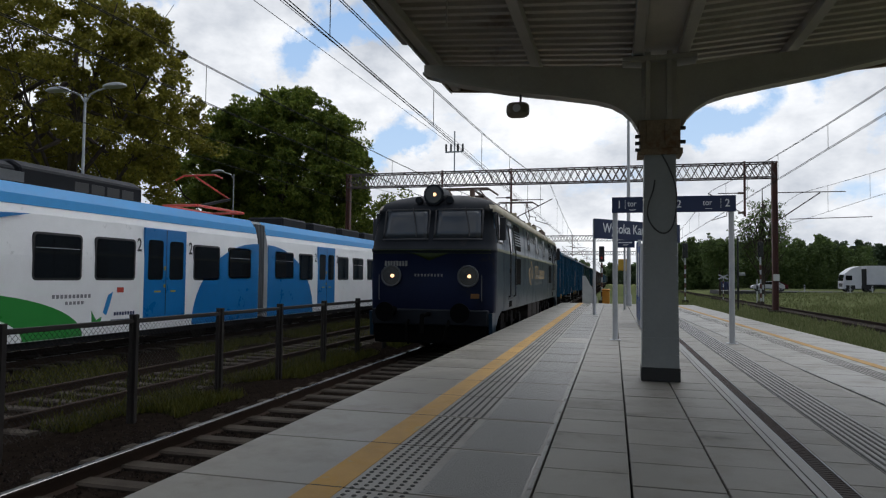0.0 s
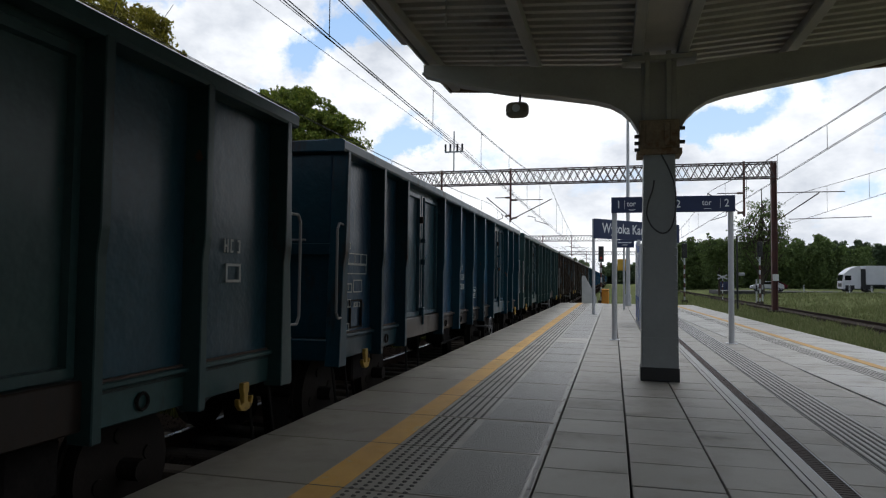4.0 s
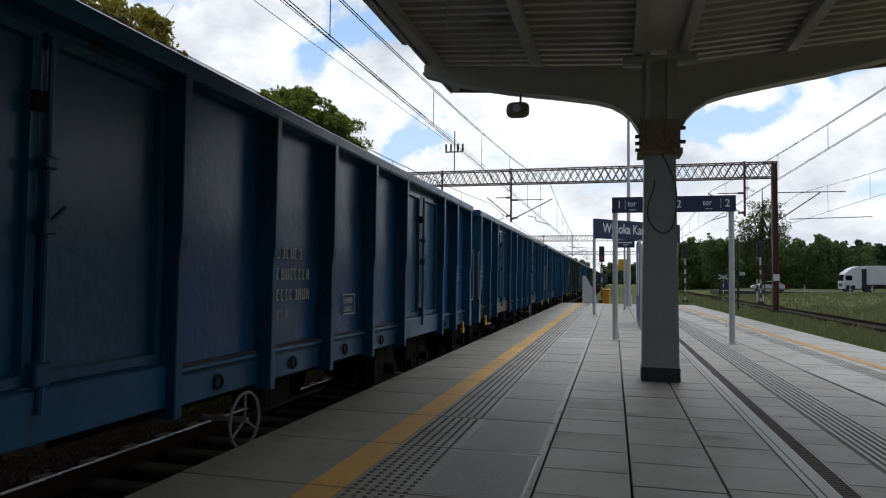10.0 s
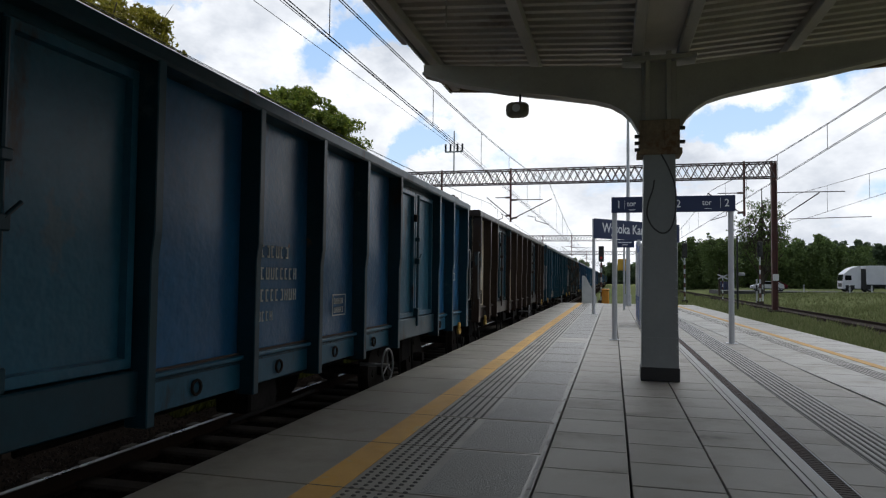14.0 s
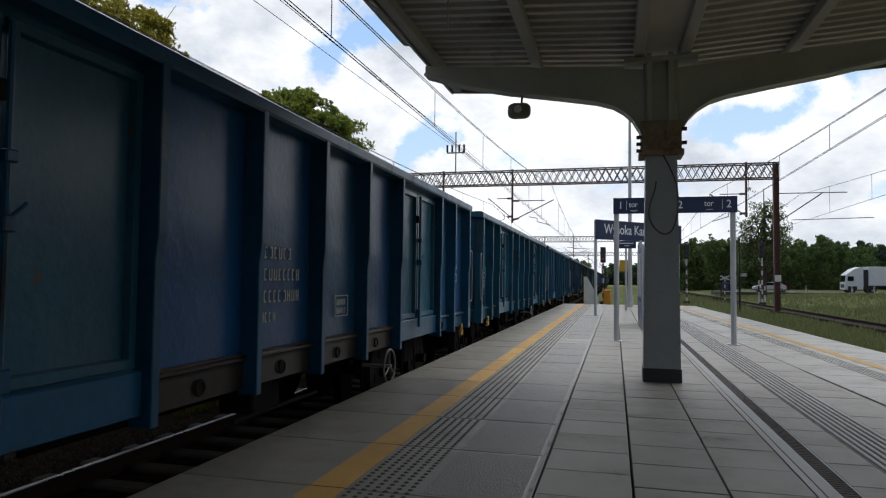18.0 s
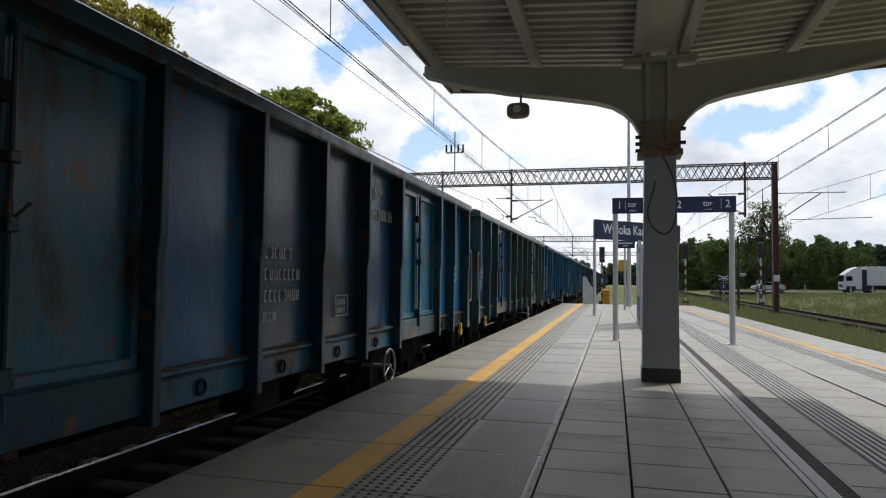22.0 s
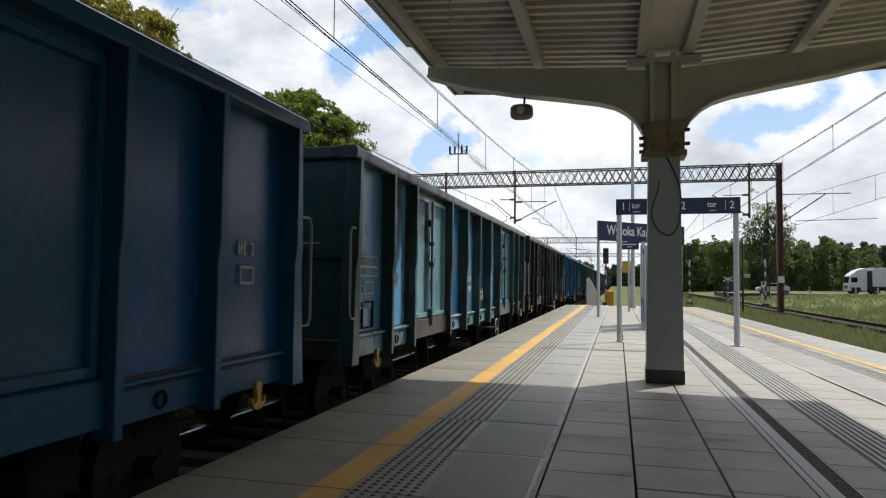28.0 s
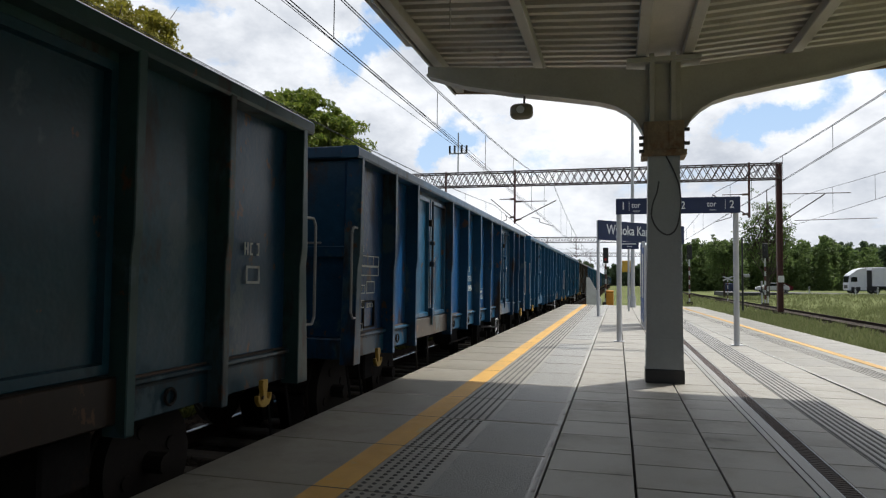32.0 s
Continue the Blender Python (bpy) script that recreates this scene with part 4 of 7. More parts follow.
    spec = glyphs(0.22, 2.13, 4, 0.07, r) + frame_bars(0.20, 1.97, 0.72, 0.12) + [(0.37, 1.97, 0.01, 0.12), (0.55, 1.97, 0.01, 0.12), (0.73, 1.97, 0.01, 0.12)] + frame_bars(0.11, 1.86, 0.80, 0.11)
    spec += frame_bars(0.22, 1.66, 0.26, 0.10) + glyphs(0.25, 1.69, 4, 0.05, r) + frame_bars(0.52, 1.66, 0.26, 0.14) + frame_bars(0.22, 1.50, 0.24, 0.09) + glyphs(0.24, 1.515, 4, 0.055, r) + glyphs(0.54, 1.50, 5, 0.05, r)
    spec += frame_bars(0.12, 1.25, 0.30, 0.085) + [(0.22, 1.25, 0.01, 0.085), (0.32, 1.25, 0.01, 0.085), (0.25, 1.36, 0.01, 0.09), (0.2, 1.35, 0.1, 0.012)]
    tagged(part("stencil_table", bars(*spec), M_MARK, w, "faded white stencilled load table"), kind="stuff").location = (SHEET + 0.03, 0, 0)
    spec = glyphs(5.42, 1.98, 7, 0.10, r) + glyphs(5.42, 1.80, 9, 0.10, r) + glyphs(5.42, 1.62, 9, 0.10, r) + glyphs(5.46, 1.46, 4, 0.08, r) + frame_bars(6.92, 1.43, 0.34, 0.22) + glyphs(6.96, 1.55, 5, 0.06, r) + glyphs(6.96, 1.46, 5, 0.06, r)
    tagged(part("stencil_block", bars(*spec), M_MARK, w, "faded white stencilled lines"), kind="stuff").location = (SHEET + 0.03, 0, 0)
    spec = glyphs(12.05, 2.0, 3, 0.10, r) + frame_bars(12.08, 1.78, 0.2, 0.14, 0.02) + glyphs(11.8, 1.05, 7, 0.05, r)
    tagged(part("stencil_mark", bars(*spec), M_MARK, w, "faded white stencilled sign"), kind="stuff").location = (SHEET + 0.03, 0, 0)
    return w


def emblem_bm():
    """Two facing hooks round a lozenge."""
    bm = bmesh.new()

    def poly(pts):
        lo = [bm.verts.new((0.0, y, z)) for y, z in pts]
        hi = [bm.verts.new((0.004, y, z)) for y, z in pts]
        bm.faces.new(hi)
        for i in range(len(pts)):
            bm.faces.new((lo[i], lo[(i + 1) % len(pts)], hi[(i + 1) % len(pts)], hi[i]))
    poly([(0.35, 1.0), (0.62, 0.99), (0.86, 0.72), (1.0, 0.46), (0.92, 0.28), (0.72, 0.28), (0.82, 0.5), (0.7, 0.74), (0.52, 0.93)])
    poly([(0.0, 0.52), (0.14, 0.72), (0.44, 0.72), (0.24, 0.55), (0.34, 0.3), (0.58, 0.06), (0.70, 0.0), (0.38, 0.02), (0.2, 0.16)])
    poly([(0.40, 0.46), (0.55, 0.68), (0.68, 0.50), (0.53, 0.27)])
    bmesh.ops.recalc_face_normals(bm, faces=bm.faces)
    return bm


EMBLEM = bpy.data.meshes.new("emblem")
_b = emblem_bm()
_b.to_mesh(EMBLEM), _b.free()
EMBLEM.materials.append(M_TAN)
EMBLEM_PALE = EMBLEM.copy()
EMBLEM_PALE.materials[0] = M_PALE
LETTERS = bpy.data.meshes.new("lettering")
_b = bars(*glyphs(0.0, 0.0, 8, 0.19, random.Random(3)))
_b.to_mesh(LETTERS), _b.free()
LETTERS.materials.append(M_PALE)
PLACARD = bpy.data.meshes.new("placard")
_b = boxes((0, 0.005, 0, 0.34, 0, 0.24))
_b.to_mesh(PLACARD), _b.free()
PLACARD.materials.append(M_PLACARD)

# paint: blue, navy, steel blue, teal, dark green, olive, umber, beige, pale green, bright blue, black-brown
HUES = {"b": (0.0063, 0.0494, 0.1012), "n": (0.0050, 0.0320, 0.0700), "s": (0.0092, 0.0598, 0.0978), "t": (0.0042, 0.0280, 0.0425), "g": (0.0165, 0.0400, 0.0400), "o": (0.0850, 0.0780, 0.0500), "u": (0.0243, 0.0155, 0.0110), "w": (0.3400, 0.2900, 0.2000), "p": (0.1200, 0.1550, 0.1100), "r": (0.0110, 0.0580, 0.1400), "k": (0.0057, 0.0103, 0.0123), "l": (0.1000, 0.1900, 0.2300), "m": (0.1300, 0.0806, 0.0585)}
# each wagon: panels by bay, doors, stanchions and frame
LIVERY = """ggbggggg/g/b bbbbbbbb/b/b gggggggg/g/g tttttttt/t/t ggtggggt/t/g sussskus/s/u oooottoo/o/u ooobbooo/o/u ggtttttt/t/t ttsttttt/t/t bbbbbbbb/b/b bbbbbbbb/b/b rsrrrsrr/t/b
gguggggg/u/g bsssbbss/s/b ssssssss/s/t wowwoowo/t/u stssstst/s/t uukukuuk/u/k nntnnntn/n/n bsbbsbsb/s/b sstsstss/s/s wwwowwoo/b/b nnnbnnsn/n/n gopwwlsl/ss/k sssttsss/s/t
rrppggpp/rrpp/g bbsbbbsb/b/b gsslsssl/l/s bbsbbbss/b/b wmwwuwww/u/u tgttgtgt/t/t bbbbbbbb/b/b llsltlgl/l/g utswswlt/ut/k bbsbbbsb/b/b tttttttt/t/t nwttgtgt/t/g nbbsbbbs/b/n
bsbbbssb/b/b""".split()
N_WAGONS = 58
FIRST = 6.14 + 17.55 * 1.6          # where the first wagon's corner stands at 0 s
PITCH, SPEED, TRACK_X = 14.04, 17.55, TRACKS[0]
wagons = []
# small differences in coupling slack, metres
SLACK = {0: 0.25, 5: 0.30, 9: 0.27, 10: 0.42, 14: 0.2, 21: 0.2, 26: 0.0, 27: 0.02, 28: 0.0, 29: 0.09, 32: -0.05, 33: 0.05, 34: 0.0, 35: 0.06, 37: -0.13, 38: -0.08}
w_rng = random.Random(11)
for i in range(N_WAGONS):
    if i == 0:
        w = make_wagon()
    else:
        w = copy_thing(wagons[0], pose(0, 0, 0))
    wagons.append(w)
def high_table():
    """A load table stencilled high on the first panel: two rows of cells, boxes below, and a cell row near the sill."""
    r = random.Random(9)
    spec = frame_bars(0.42, 2.62, 0.60, 0.14) + frame_bars(0.31, 2.46, 0.72, 0.14)
    for u in (0.56, 0.70, 0.86):
        spec += [(u, 2.62, 0.01, 0.14), (u - 0.05, 2.46, 0.01, 0.14)]
    spec += glyphs(0.33, 2.645, 2, 0.08, r) + glyphs(0.45, 2.50, 7, 0.06, r)
    for z, w_ in ((2.24, 0.28), (2.02, 0.30), (1.80, 0.30)):
        spec += frame_bars(0.31, z, w_, 0.13) + glyphs(0.35, z + 0.03, 4, 0.07, r)
    spec += [(0.30, 1.68, 0.32, 0.012), (0.30, 1.64, 0.012, 0.09), (0.61, 1.64, 0.012, 0.09)] + glyphs(0.38, 1.71, 3, 0.06, r)
    spec += frame_bars(0.16, 1.30, 0.36, 0.10) + [(0.25, 1.30, 0.01, 0.10), (0.34, 1.30, 0.01, 0.10), (0.43, 1.30, 0.01, 0.10), (0.33, 1.43, 0.012, 0.08), (0.27, 1.42, 0.13, 0.012)]
    return mesh_of("stencil_table", bars(*spec), M_MARK)


HIGH_TABLE = high_table()
HEAPED = (6, 8, 13, 15, 22, 26, 31, 36, 39)


def load_mesh():
    """A heap of broken stone that fills the body and stands a little over the rim."""
    g = np.random.default_rng(77)
    nx, ny = 22, 110
    vs = []
    for j in range(ny + 1):
        for i in range(nx + 1):
            x, y = -1.40 + 2.80 * i / nx, 0.06 + (WL - 0.12) * j / ny
            z = RIM + 0.10 + 0.10 * (1 - (x / 1.36) ** 2) + 0.10 * noise.noise(Vector((x * 0.9, y * 0.7, 4))) + g.uniform(-0.07, 0.08)
            vs.append((x, y, z))
    fs = [(j * (nx + 1) + i, j * (nx + 1) + i + 1, (j + 1) * (nx + 1) + i + 1, (j + 1) * (nx + 1) + i) for j in range(ny) for i in range(nx)]
    me = raw("load", vs, fs)
    me.materials.append(M_LOAD)
    return me


LOAD = load_mesh()
# the hand brake sits elsewhere on some wagons
BRAKE = {1: 4.6, 10: 4.84, 26: 7.92, 19: 4.8}
hue_words = {"b": "blue", "n": "navy blue", "s": "steel blue", "t": "teal", "g": "dark green", "o": "olive", "u": "rusty brown", "w": "weathered beige", "p": "pale green", "r": "bright blue", "k": "black-brown", "l": "light blue", "m": "rust-red"}
for i, w in enumerate(wagons):
    panels, door, post = LIVERY[i % len(LIVERY)].split("/") if i < len(LIVERY) else LIVERY[(i * 7) % len(LIVERY)].split("/")
    main = max(set(panels), key=panels.count)
    w["label"] = f"{hue_words[main]} four-axle open freight wagon, dented and stained" + (", mixed repainted panels" if len(set(panels)) > 2 else "")
    w.location = (TRACK_X, FIRST + PITCH * i, RAIL_Z)
    k = leaf = 0
    rust = 0.75 if post == "u" else (0.55 if len(set(panels)) > 2 else 0.12)
    if post == "k":
        rust = 0.95
    if main == "w":
        rust = 0.12
    rust = {12: 0.1, 16: 0.15, 22: 0.15, 25: 0.6, 30: 0.25}.get(i, rust)
    for o in w.children_recursive:
        base = o.name.split(".")[0]
        c = HUES[post]
        if base == "side_panel":
            c = HUES[panels[k % 8]]
            if c[2] > 2 * c[0]:
                c = (c[0] * 0.65, c[1] * 0.95, c[2] * 1.36)
            k += 1
        elif base == "door":
            c = HUES[door[leaf % len(door)]]
            leaf += 1
        elif base in ("end_wall", "far_side_wall", "end_post", "cross_rail", "headstock"):
            c = HUES[post if post != "u" else "k"]
        elif base == "sole_bar" and main not in "wopm" and post not in "uk":
            c = HUES[main]
            if w_rng.random() < 0.25:
                c = (0.0150, 0.0105, 0.0080)
        elif base == "door_sill" and w_rng.random() < 0.35:
            c = (0.0150, 0.0105, 0.0080)
        f = w_rng.uniform(1.08, 1.45)
        o.color = (c[0] * f, c[1] * f, c[2] * f, rust * w_rng.uniform(0.6, 1.4))
    if i in (1, 4, 6, 9, 11, 14, 16, 19, 21, 25, 26, 29, 34, 36, 40, 45):
        e = part("emblem", EMBLEM_PALE, None, w, "pale painted emblem")
        big = 1.5 if i == 26 else 1.15
        e.matrix_basis = pose(SHEET + 0.03, 8.02, 2.79 - 0.12 * (big - 1))
        e.scale = (1, 0.25 * big, 0.20 * big)
        part("lettering", LETTERS, None, w, "pale painted lettering").matrix_basis = pose(SHEET + 0.03, 7.80, 2.53) @ Matrix.Diagonal((1, 0.74, 0.68, 1))
    if i in (19, 29):
        for o in w.children:
            if o.name.split(".")[0] == "stencil_table":
                o.data = HIGH_TABLE
    if i in HEAPED:
        tagged(part("load", LOAD, None, w, "dark lumpy heap showing over the rim"), kind="stuff")
    if i in BRAKE:
        for o in w.children:
            if o.name.split(".")[0] == "brake_wheel":
                o.location.y = BRAKE[i]
    if i in (14, 23, 27, 36):
        part("placard", PLACARD, None, w, "white paper placard").location = {27: (SHEET + 0.03, 11.05, 1.30), 36: (SIDE + 0.064, 7.75, 0.99)}.get(i, (SHEET + 0.03, 11.95, 1.36))

# ---- the locomotive ----
M_LFACE = surface("loco_black_face", (0.007, 0.0095, 0.014), 0.55, spec=0.2, var=0.25, scale=1.5, dirt=(0.03, 0.028, 0.025), amount=0.3, dirt_scale=2, bump=0.06)
M_LRIM = surface("lamp_rim", (0.07, 0.075, 0.08), 0.5, var=0.2)
M_LMARK = surface("worn_marking", (0.19, 0.19, 0.18), 0.7, var=0.3, scale=9, bump=0.0)
M_SCREEN = glass_dark("cab_screen", (0.05, 0.058, 0.068))
M_LNAVY = surface("loco_navy", (0.003, 0.0075, 0.030), 0.5, spec=0.2, var=0.2, scale=1.5, dirt=(0.02, 0.02, 0.02), amount=0.25, dirt_scale=2, bump=0.06)
M_LSIDE = surface("loco_grey_blue", (0.009, 0.030, 0.056), 0.34, spec=0.28, var=0.15, scale=1.0, dirt=(0.06, 0.06, 0.055), amount=0.2, dirt_scale=1.5, streak=2, bump=0.06, coat=0.12)
M_LSTRIPE = surface("loco_stripe", (0.11, 0.115, 0.045), 0.45, var=0.15, dirt=(0.1, 0.1, 0.07), amount=0.25)
M_LROOF = surface("loco_roof", (0.40, 0.355, 0.25), 0.6, var=0.2, dirt=(0.13, 0.11, 0.085), amount=0.35, dirt_scale=1.4)
M_DUSTY = surface("dusty_glass", (0.035, 0.036, 0.036), 0.35, var=0.2, scale=3, bump=0.02, spec=0.35)
M_EQUIP = surface("equipment_grime", (0.040, 0.034, 0.030), 0.8, spec=0.2, var=0.35, scale=3, dirt=(0.02, 0.015, 0.012), amount=0.4, bump=0.2)
M_GRILLED = surface("recessed_grille", (0.030, 0.026, 0.023), 0.7, spec=0.15, var=0.3)
M_LGRILLE = surface("loco_grille", (0.004, 0.004, 0.004), 0.8, spec=0.03, var=0.2)
M_LGREEN = surface("loco_green_band", (0.022, 0.034, 0.006), 0.5, spec=0.2, var=0.25, dirt=(0.012, 0.014, 0.012), amount=0.3)
M_ORANGE = surface("orange_plate", (0.16, 0.07, 0.012), 0.6, var=0.2)
M_LAMP = glow("lit_lamp", (1.0, 0.55, 0.28), 2.0)
M_LENS = surface("lamp_lens", (0.045, 0.043, 0.042), 0.25, var=0.1)
M_PANTO = surface("pantograph_paint", (0.10, 0.07, 0.06), 0.5, metal=0.4, var=0.2)
LL = 17.95


# body outline: height, half width, how far the end is set back
LOCO_RINGS = ((1.02, 1.49, 0.03), (1.10, 1.505, 0.01), (1.75, 1.52, 0.0), (2.42, 1.52, 0.02), (2.46, 1.535, -0.01), (2.50, 1.535, -0.01), (2.54, 1.52, 0.04), (2.70, 1.512, 0.09), (3.0, 1.49, 0.19), (3.38, 1.447, 0.31),
              (3.395, 1.485, 0.29), (3.48, 1.485, 0.32), (3.58, 1.44, 0.38), (3.68, 1.32, 0.47), (3.78, 1.08, 0.64), (3.86, 0.70, 0.85))


def between(z, k):
    for p, q in zip(LOCO_RINGS[:-1], LOCO_RINGS[1:]):
        if z <= q[0]:
            return p[k] + (q[k] - p[k]) * max(0.0, (z - p[0]) / (q[0] - p[0]))
    return LOCO_RINGS[-1][k]


def side_x(z):
    return between(z, 1)


def front_y(x, z):
    """How far the end face lies behind the foremost plane: nearly flat, with rounded corners."""
    u = min(1.0, abs(x) / side_x(z))
    return between(z, 2) + 0.05 * u * u + 0.40 * (1 - (1 - u ** 4.5) ** (1 / 4.5))


def loco_body():
    bm = bmesh.new()
    rings = []
    us = (0.0, 0.2, 0.4, 0.6, 0.75, 0.85, 0.91, 0.95, 0.975, 0.99, 0.998, 1.0)
    for z, half, rake in LOCO_RINGS:
        ends = [(half * u, front_y(half * u, z)) for u in us]
        run = ends + [(half, LL * k / 8) for k in range(1, 8)] + [(x, LL - y) for x, y in reversed(ends)]
        full = run + [(-x, y) for x, y in reversed(run) if x > 1e-6]
        rings.append([bm.verts.new((x, y, z)) for x, y in full])
    for a, b in zip(rings[:-1], rings[1:]):
        n = len(a)
        for i in range(n):
            f = bm.faces.new((a[i], a[(i + 1) % n], b[(i + 1) % n], b[i]))
            f.smooth = True
    bm.faces.new(rings[-1])
    bmesh.ops.recalc_face_normals(bm, faces=bm.faces)
    me = bpy.data.meshes.new("body")
    for m in (M_LSIDE, M_LNAVY, M_LSTRIPE, M_LROOF, M_LFACE):
        me.materials.append(m)
    for f in bm.faces:
        c = f.calc_center_median()
        end = min(c.y, LL - c.y) < 0.47 + (0.35 if c.z > 3.6 else 0.0)
        if c.z > 3.39:
            f.material_index = 4 if end else 3
        elif end:
            f.material_index = 1 if c.z < 2.42 else 4
        elif 2.46 < c.z < 2.55:
            f.material_index = 2
        else:
            f.material_index = 0
    bm.to_mesh(me), bm.free()
    return me


def pantograph(parent, y, raised):
    p = part("pantograph", boxes((-0.75, 0.75, y - 0.9, y - 0.82, 4.02, 4.08), (-0.75, 0.75, y + 0.82, y + 0.9, 4.02, 4.08), (-0.75, -0.68, y - 0.9, y + 0.9, 4.02, 4.08), (0.68, 0.75, y - 0.9, y + 0.9, 4.02, 4.08)), M_PANTO, parent, "pantograph on its frame")
    h = 1.10 if raised else 0.28
    for s in (-1, 1):
        part("arm", rods([(s * 0.6, y - 0.8, 4.08), (s * 0.5, y + (0.75 if raised else 0.95), 4.08 + h * 0.5), (s * 0.45, y, 4.08 + h)], 0.022), M_PANTO, p)
        part("arm", rods([(s * 0.6, y + 0.8, 4.08), (s * 0.5, y - (0.75 if raised else 0.95), 4.08 + h * 0.5), (s * 0.45, y, 4.08 + h)], 0.022), M_PANTO, p)
    for d in (-0.16, 0.16):
        part("contact_bow", rods([(-0.98, y + d, 3.93 + h), (-0.72, y + d, 4.10 + h), (0.72, y + d, 4.10 + h), (0.98, y + d, 3.93 + h)], 0.025), M_PANTO, p)
    for a in (-0.7, 0.7):
        for d in (-0.86, 0.86):
            part("insulator", rod(bmesh.new(), (a, y + d, 3.78), (a, y + d, 4.03), 0.06, 10), M_INSUL, p)


def make_loco():
    L = thing("electric_locomotive", None, "dark blue and grey six-axle electric locomotive, headlights lit", "locomotive")
    part("body", loco_body(), None, L)
    S = 1.522
    # front: windscreens, band, lamps
    for end, sg, y0 in (("front", 1, 0.0), ("rear", -1, LL)):
        def Y(v):
            return y0 + sg * v
        def on_front(pts_rows, out, thick):
            """A sheet that follows the end face, out proud of it."""
            bm = bmesh.new()
            rows = [[bm.verts.new((x, Y(front_y(x, z) - out), z)) for x, z in row] for row in pts_rows]
            for p, q in zip(rows[:-1], rows[1:]):
                for i in range(len(p) - 1):
                    bm.faces.new((p[i], p[i + 1], q[i + 1], q[i])).smooth = True
            r = bmesh.ops.extrude_face_region(bm, geom=bm.faces[:])
            bmesh.ops.translate(bm, vec=(0, sg * thick, 0), verts=[v for v in r["geom"] if isinstance(v, bmesh.types.BMVert)])
            bmesh.ops.recalc_face_normals(bm, faces=bm.faces)
            return bm

        def field(x0, x1, z0, z1, slant=0.0):
            return [[(x0 + (x1 - x0) * i / 8 + slant * j / 4 * (1 - 2 * i / 8 if slant else 0), z0 + (z1 - z0) * j / 4) for i in range(9)] for j in range(5)]
        for x0, x1 in ((-1.18, -0.10), (0.10, 1.18)):
            ws = part("windscreen", on_front(field(x0, x1, 2.76, 3.44, 0.03), 0.008, 0.05), M_SCREEN, L, "reflecting cab windscreen")
            for q in ((x0 - 0.04, x1 + 0.04, 2.72, 2.757), (x0 - 0.01, x1 + 0.01, 3.443, 3.48), (x0 - 0.04, x0 - 0.002, 2.757, 3.443), (x1 + 0.002, x1 + 0.04, 2.757, 3.443)):
                part("rubber", on_front(field(*q), 0.016, 0.05), M_BLACK, ws)
            xm = x0 + 0.80
            part("wiper", rods([(xm - 0.12, Y(front_y(xm, 3.5) - 0.05), 3.50), (xm, Y(front_y(xm, 3.0) - 0.05), 3.02), (xm + 0.02, Y(front_y(xm, 2.8) - 0.03), 2.80)], 0.012), M_BLACK, ws)
        for x in (-0.93, 0.93):
            yf = front_y(x, 1.87)
            bm = bmesh.new()
            rod(bm, (x, Y(yf + 0.15), 1.87), (x, Y(yf - 0.05), 1.87), 0.24, 28)
            h = part("headlamp", bm, M_LENS, L, "round headlamp ring, lamp lit" if end == "front" else "round headlamp ring")
            bm = bmesh.new()
            ring(bm, (x, Y(yf - 0.05), 1.87), (0, 1, 0), 0.235, 0.022, 28, 6)
            part("rim", bm, M_LRIM, h)
            part("reflector", rod(bmesh.new(), (x - 0.10, Y(yf), 1.87), (x - 0.10, Y(yf - 0.062), 1.87), 0.115, 6), M_BLACK, h)
            part("bulb", rod(bmesh.new(), (x + 0.03, Y(yf - 0.05), 1.87), (x + 0.03, Y(yf - 0.07), 1.87), 0.042, 14), M_LAMP if end == "front" else M_LENS, h, "glowing bulb" if end == "front" else "")
        bm = bmesh.new()
        rod(bm, (0, Y(1.1), 3.82), (0, Y(0.32), 3.82), 0.25, 26)
        t = part("top_lamp", bm, M_LFACE, L, "roof headlamp housing")
        part("lens", rod(bmesh.new(), (0, Y(0.32), 3.82), (0, Y(0.30), 3.82), 0.20, 24), M_LENS, t)
        part("bulb", rod(bmesh.new(), (0.03, Y(0.30), 3.82), (0.03, Y(0.285), 3.82), 0.04, 14), M_LAMP if end == "front" else M_LENS, t)
        for x in (-0.38, 0.38):
            part("horn", rod(bmesh.new(), (x, Y(0.85), 3.70), (x, Y(0.36), 3.70), 0.05, 14, 0.09), M_LFACE, L)
        # green chevron band, number bars, plate
        d = [(i * 0.11, 0.17 * max(0.0, 1 - abs(i * 0.11) / 0.42)) for i in range(-13, 14)]
        part("chevron_band", on_front([[(x, 2.40 - v) for x, v in d], [(x, 2.415) for x, v in d]], 0.004, 0.01), M_LGREEN, L, "faded green chevron band")
        part("waist_line", on_front([[(x, 2.47) for x, v in d], [(x, 2.49) for x, v in d]], 0.006, 0.01), M_LGREEN, L)
        bm = bmesh.new()
        for n, x0, dx, w, z0, z1 in ((8, -1.12, 0.075, 0.05, 2.10, 2.22), (9, -0.36, 0.08, 0.04, 1.86, 1.92)):
            for i in range(n):
                x = x0 + i * dx
                yy = sorted((Y(front_y(x, z0) - 0.006), Y(front_y(x, z0) + 0.02)))
                box(bm, x, x + w, yy[0], yy[1], z0, z1)
        part("number_bars", bm, M_LMARK, L)
        yy = sorted((Y(front_y(1.08, 1.4) - 0.012), Y(front_y(1.08, 1.4) + 0.05)))
        part("warning_plate", boxes((0.98, 1.18, yy[0], yy[1], 1.36, 1.47), bev=0.004), M_ORANGE, L, "small dull orange plate")
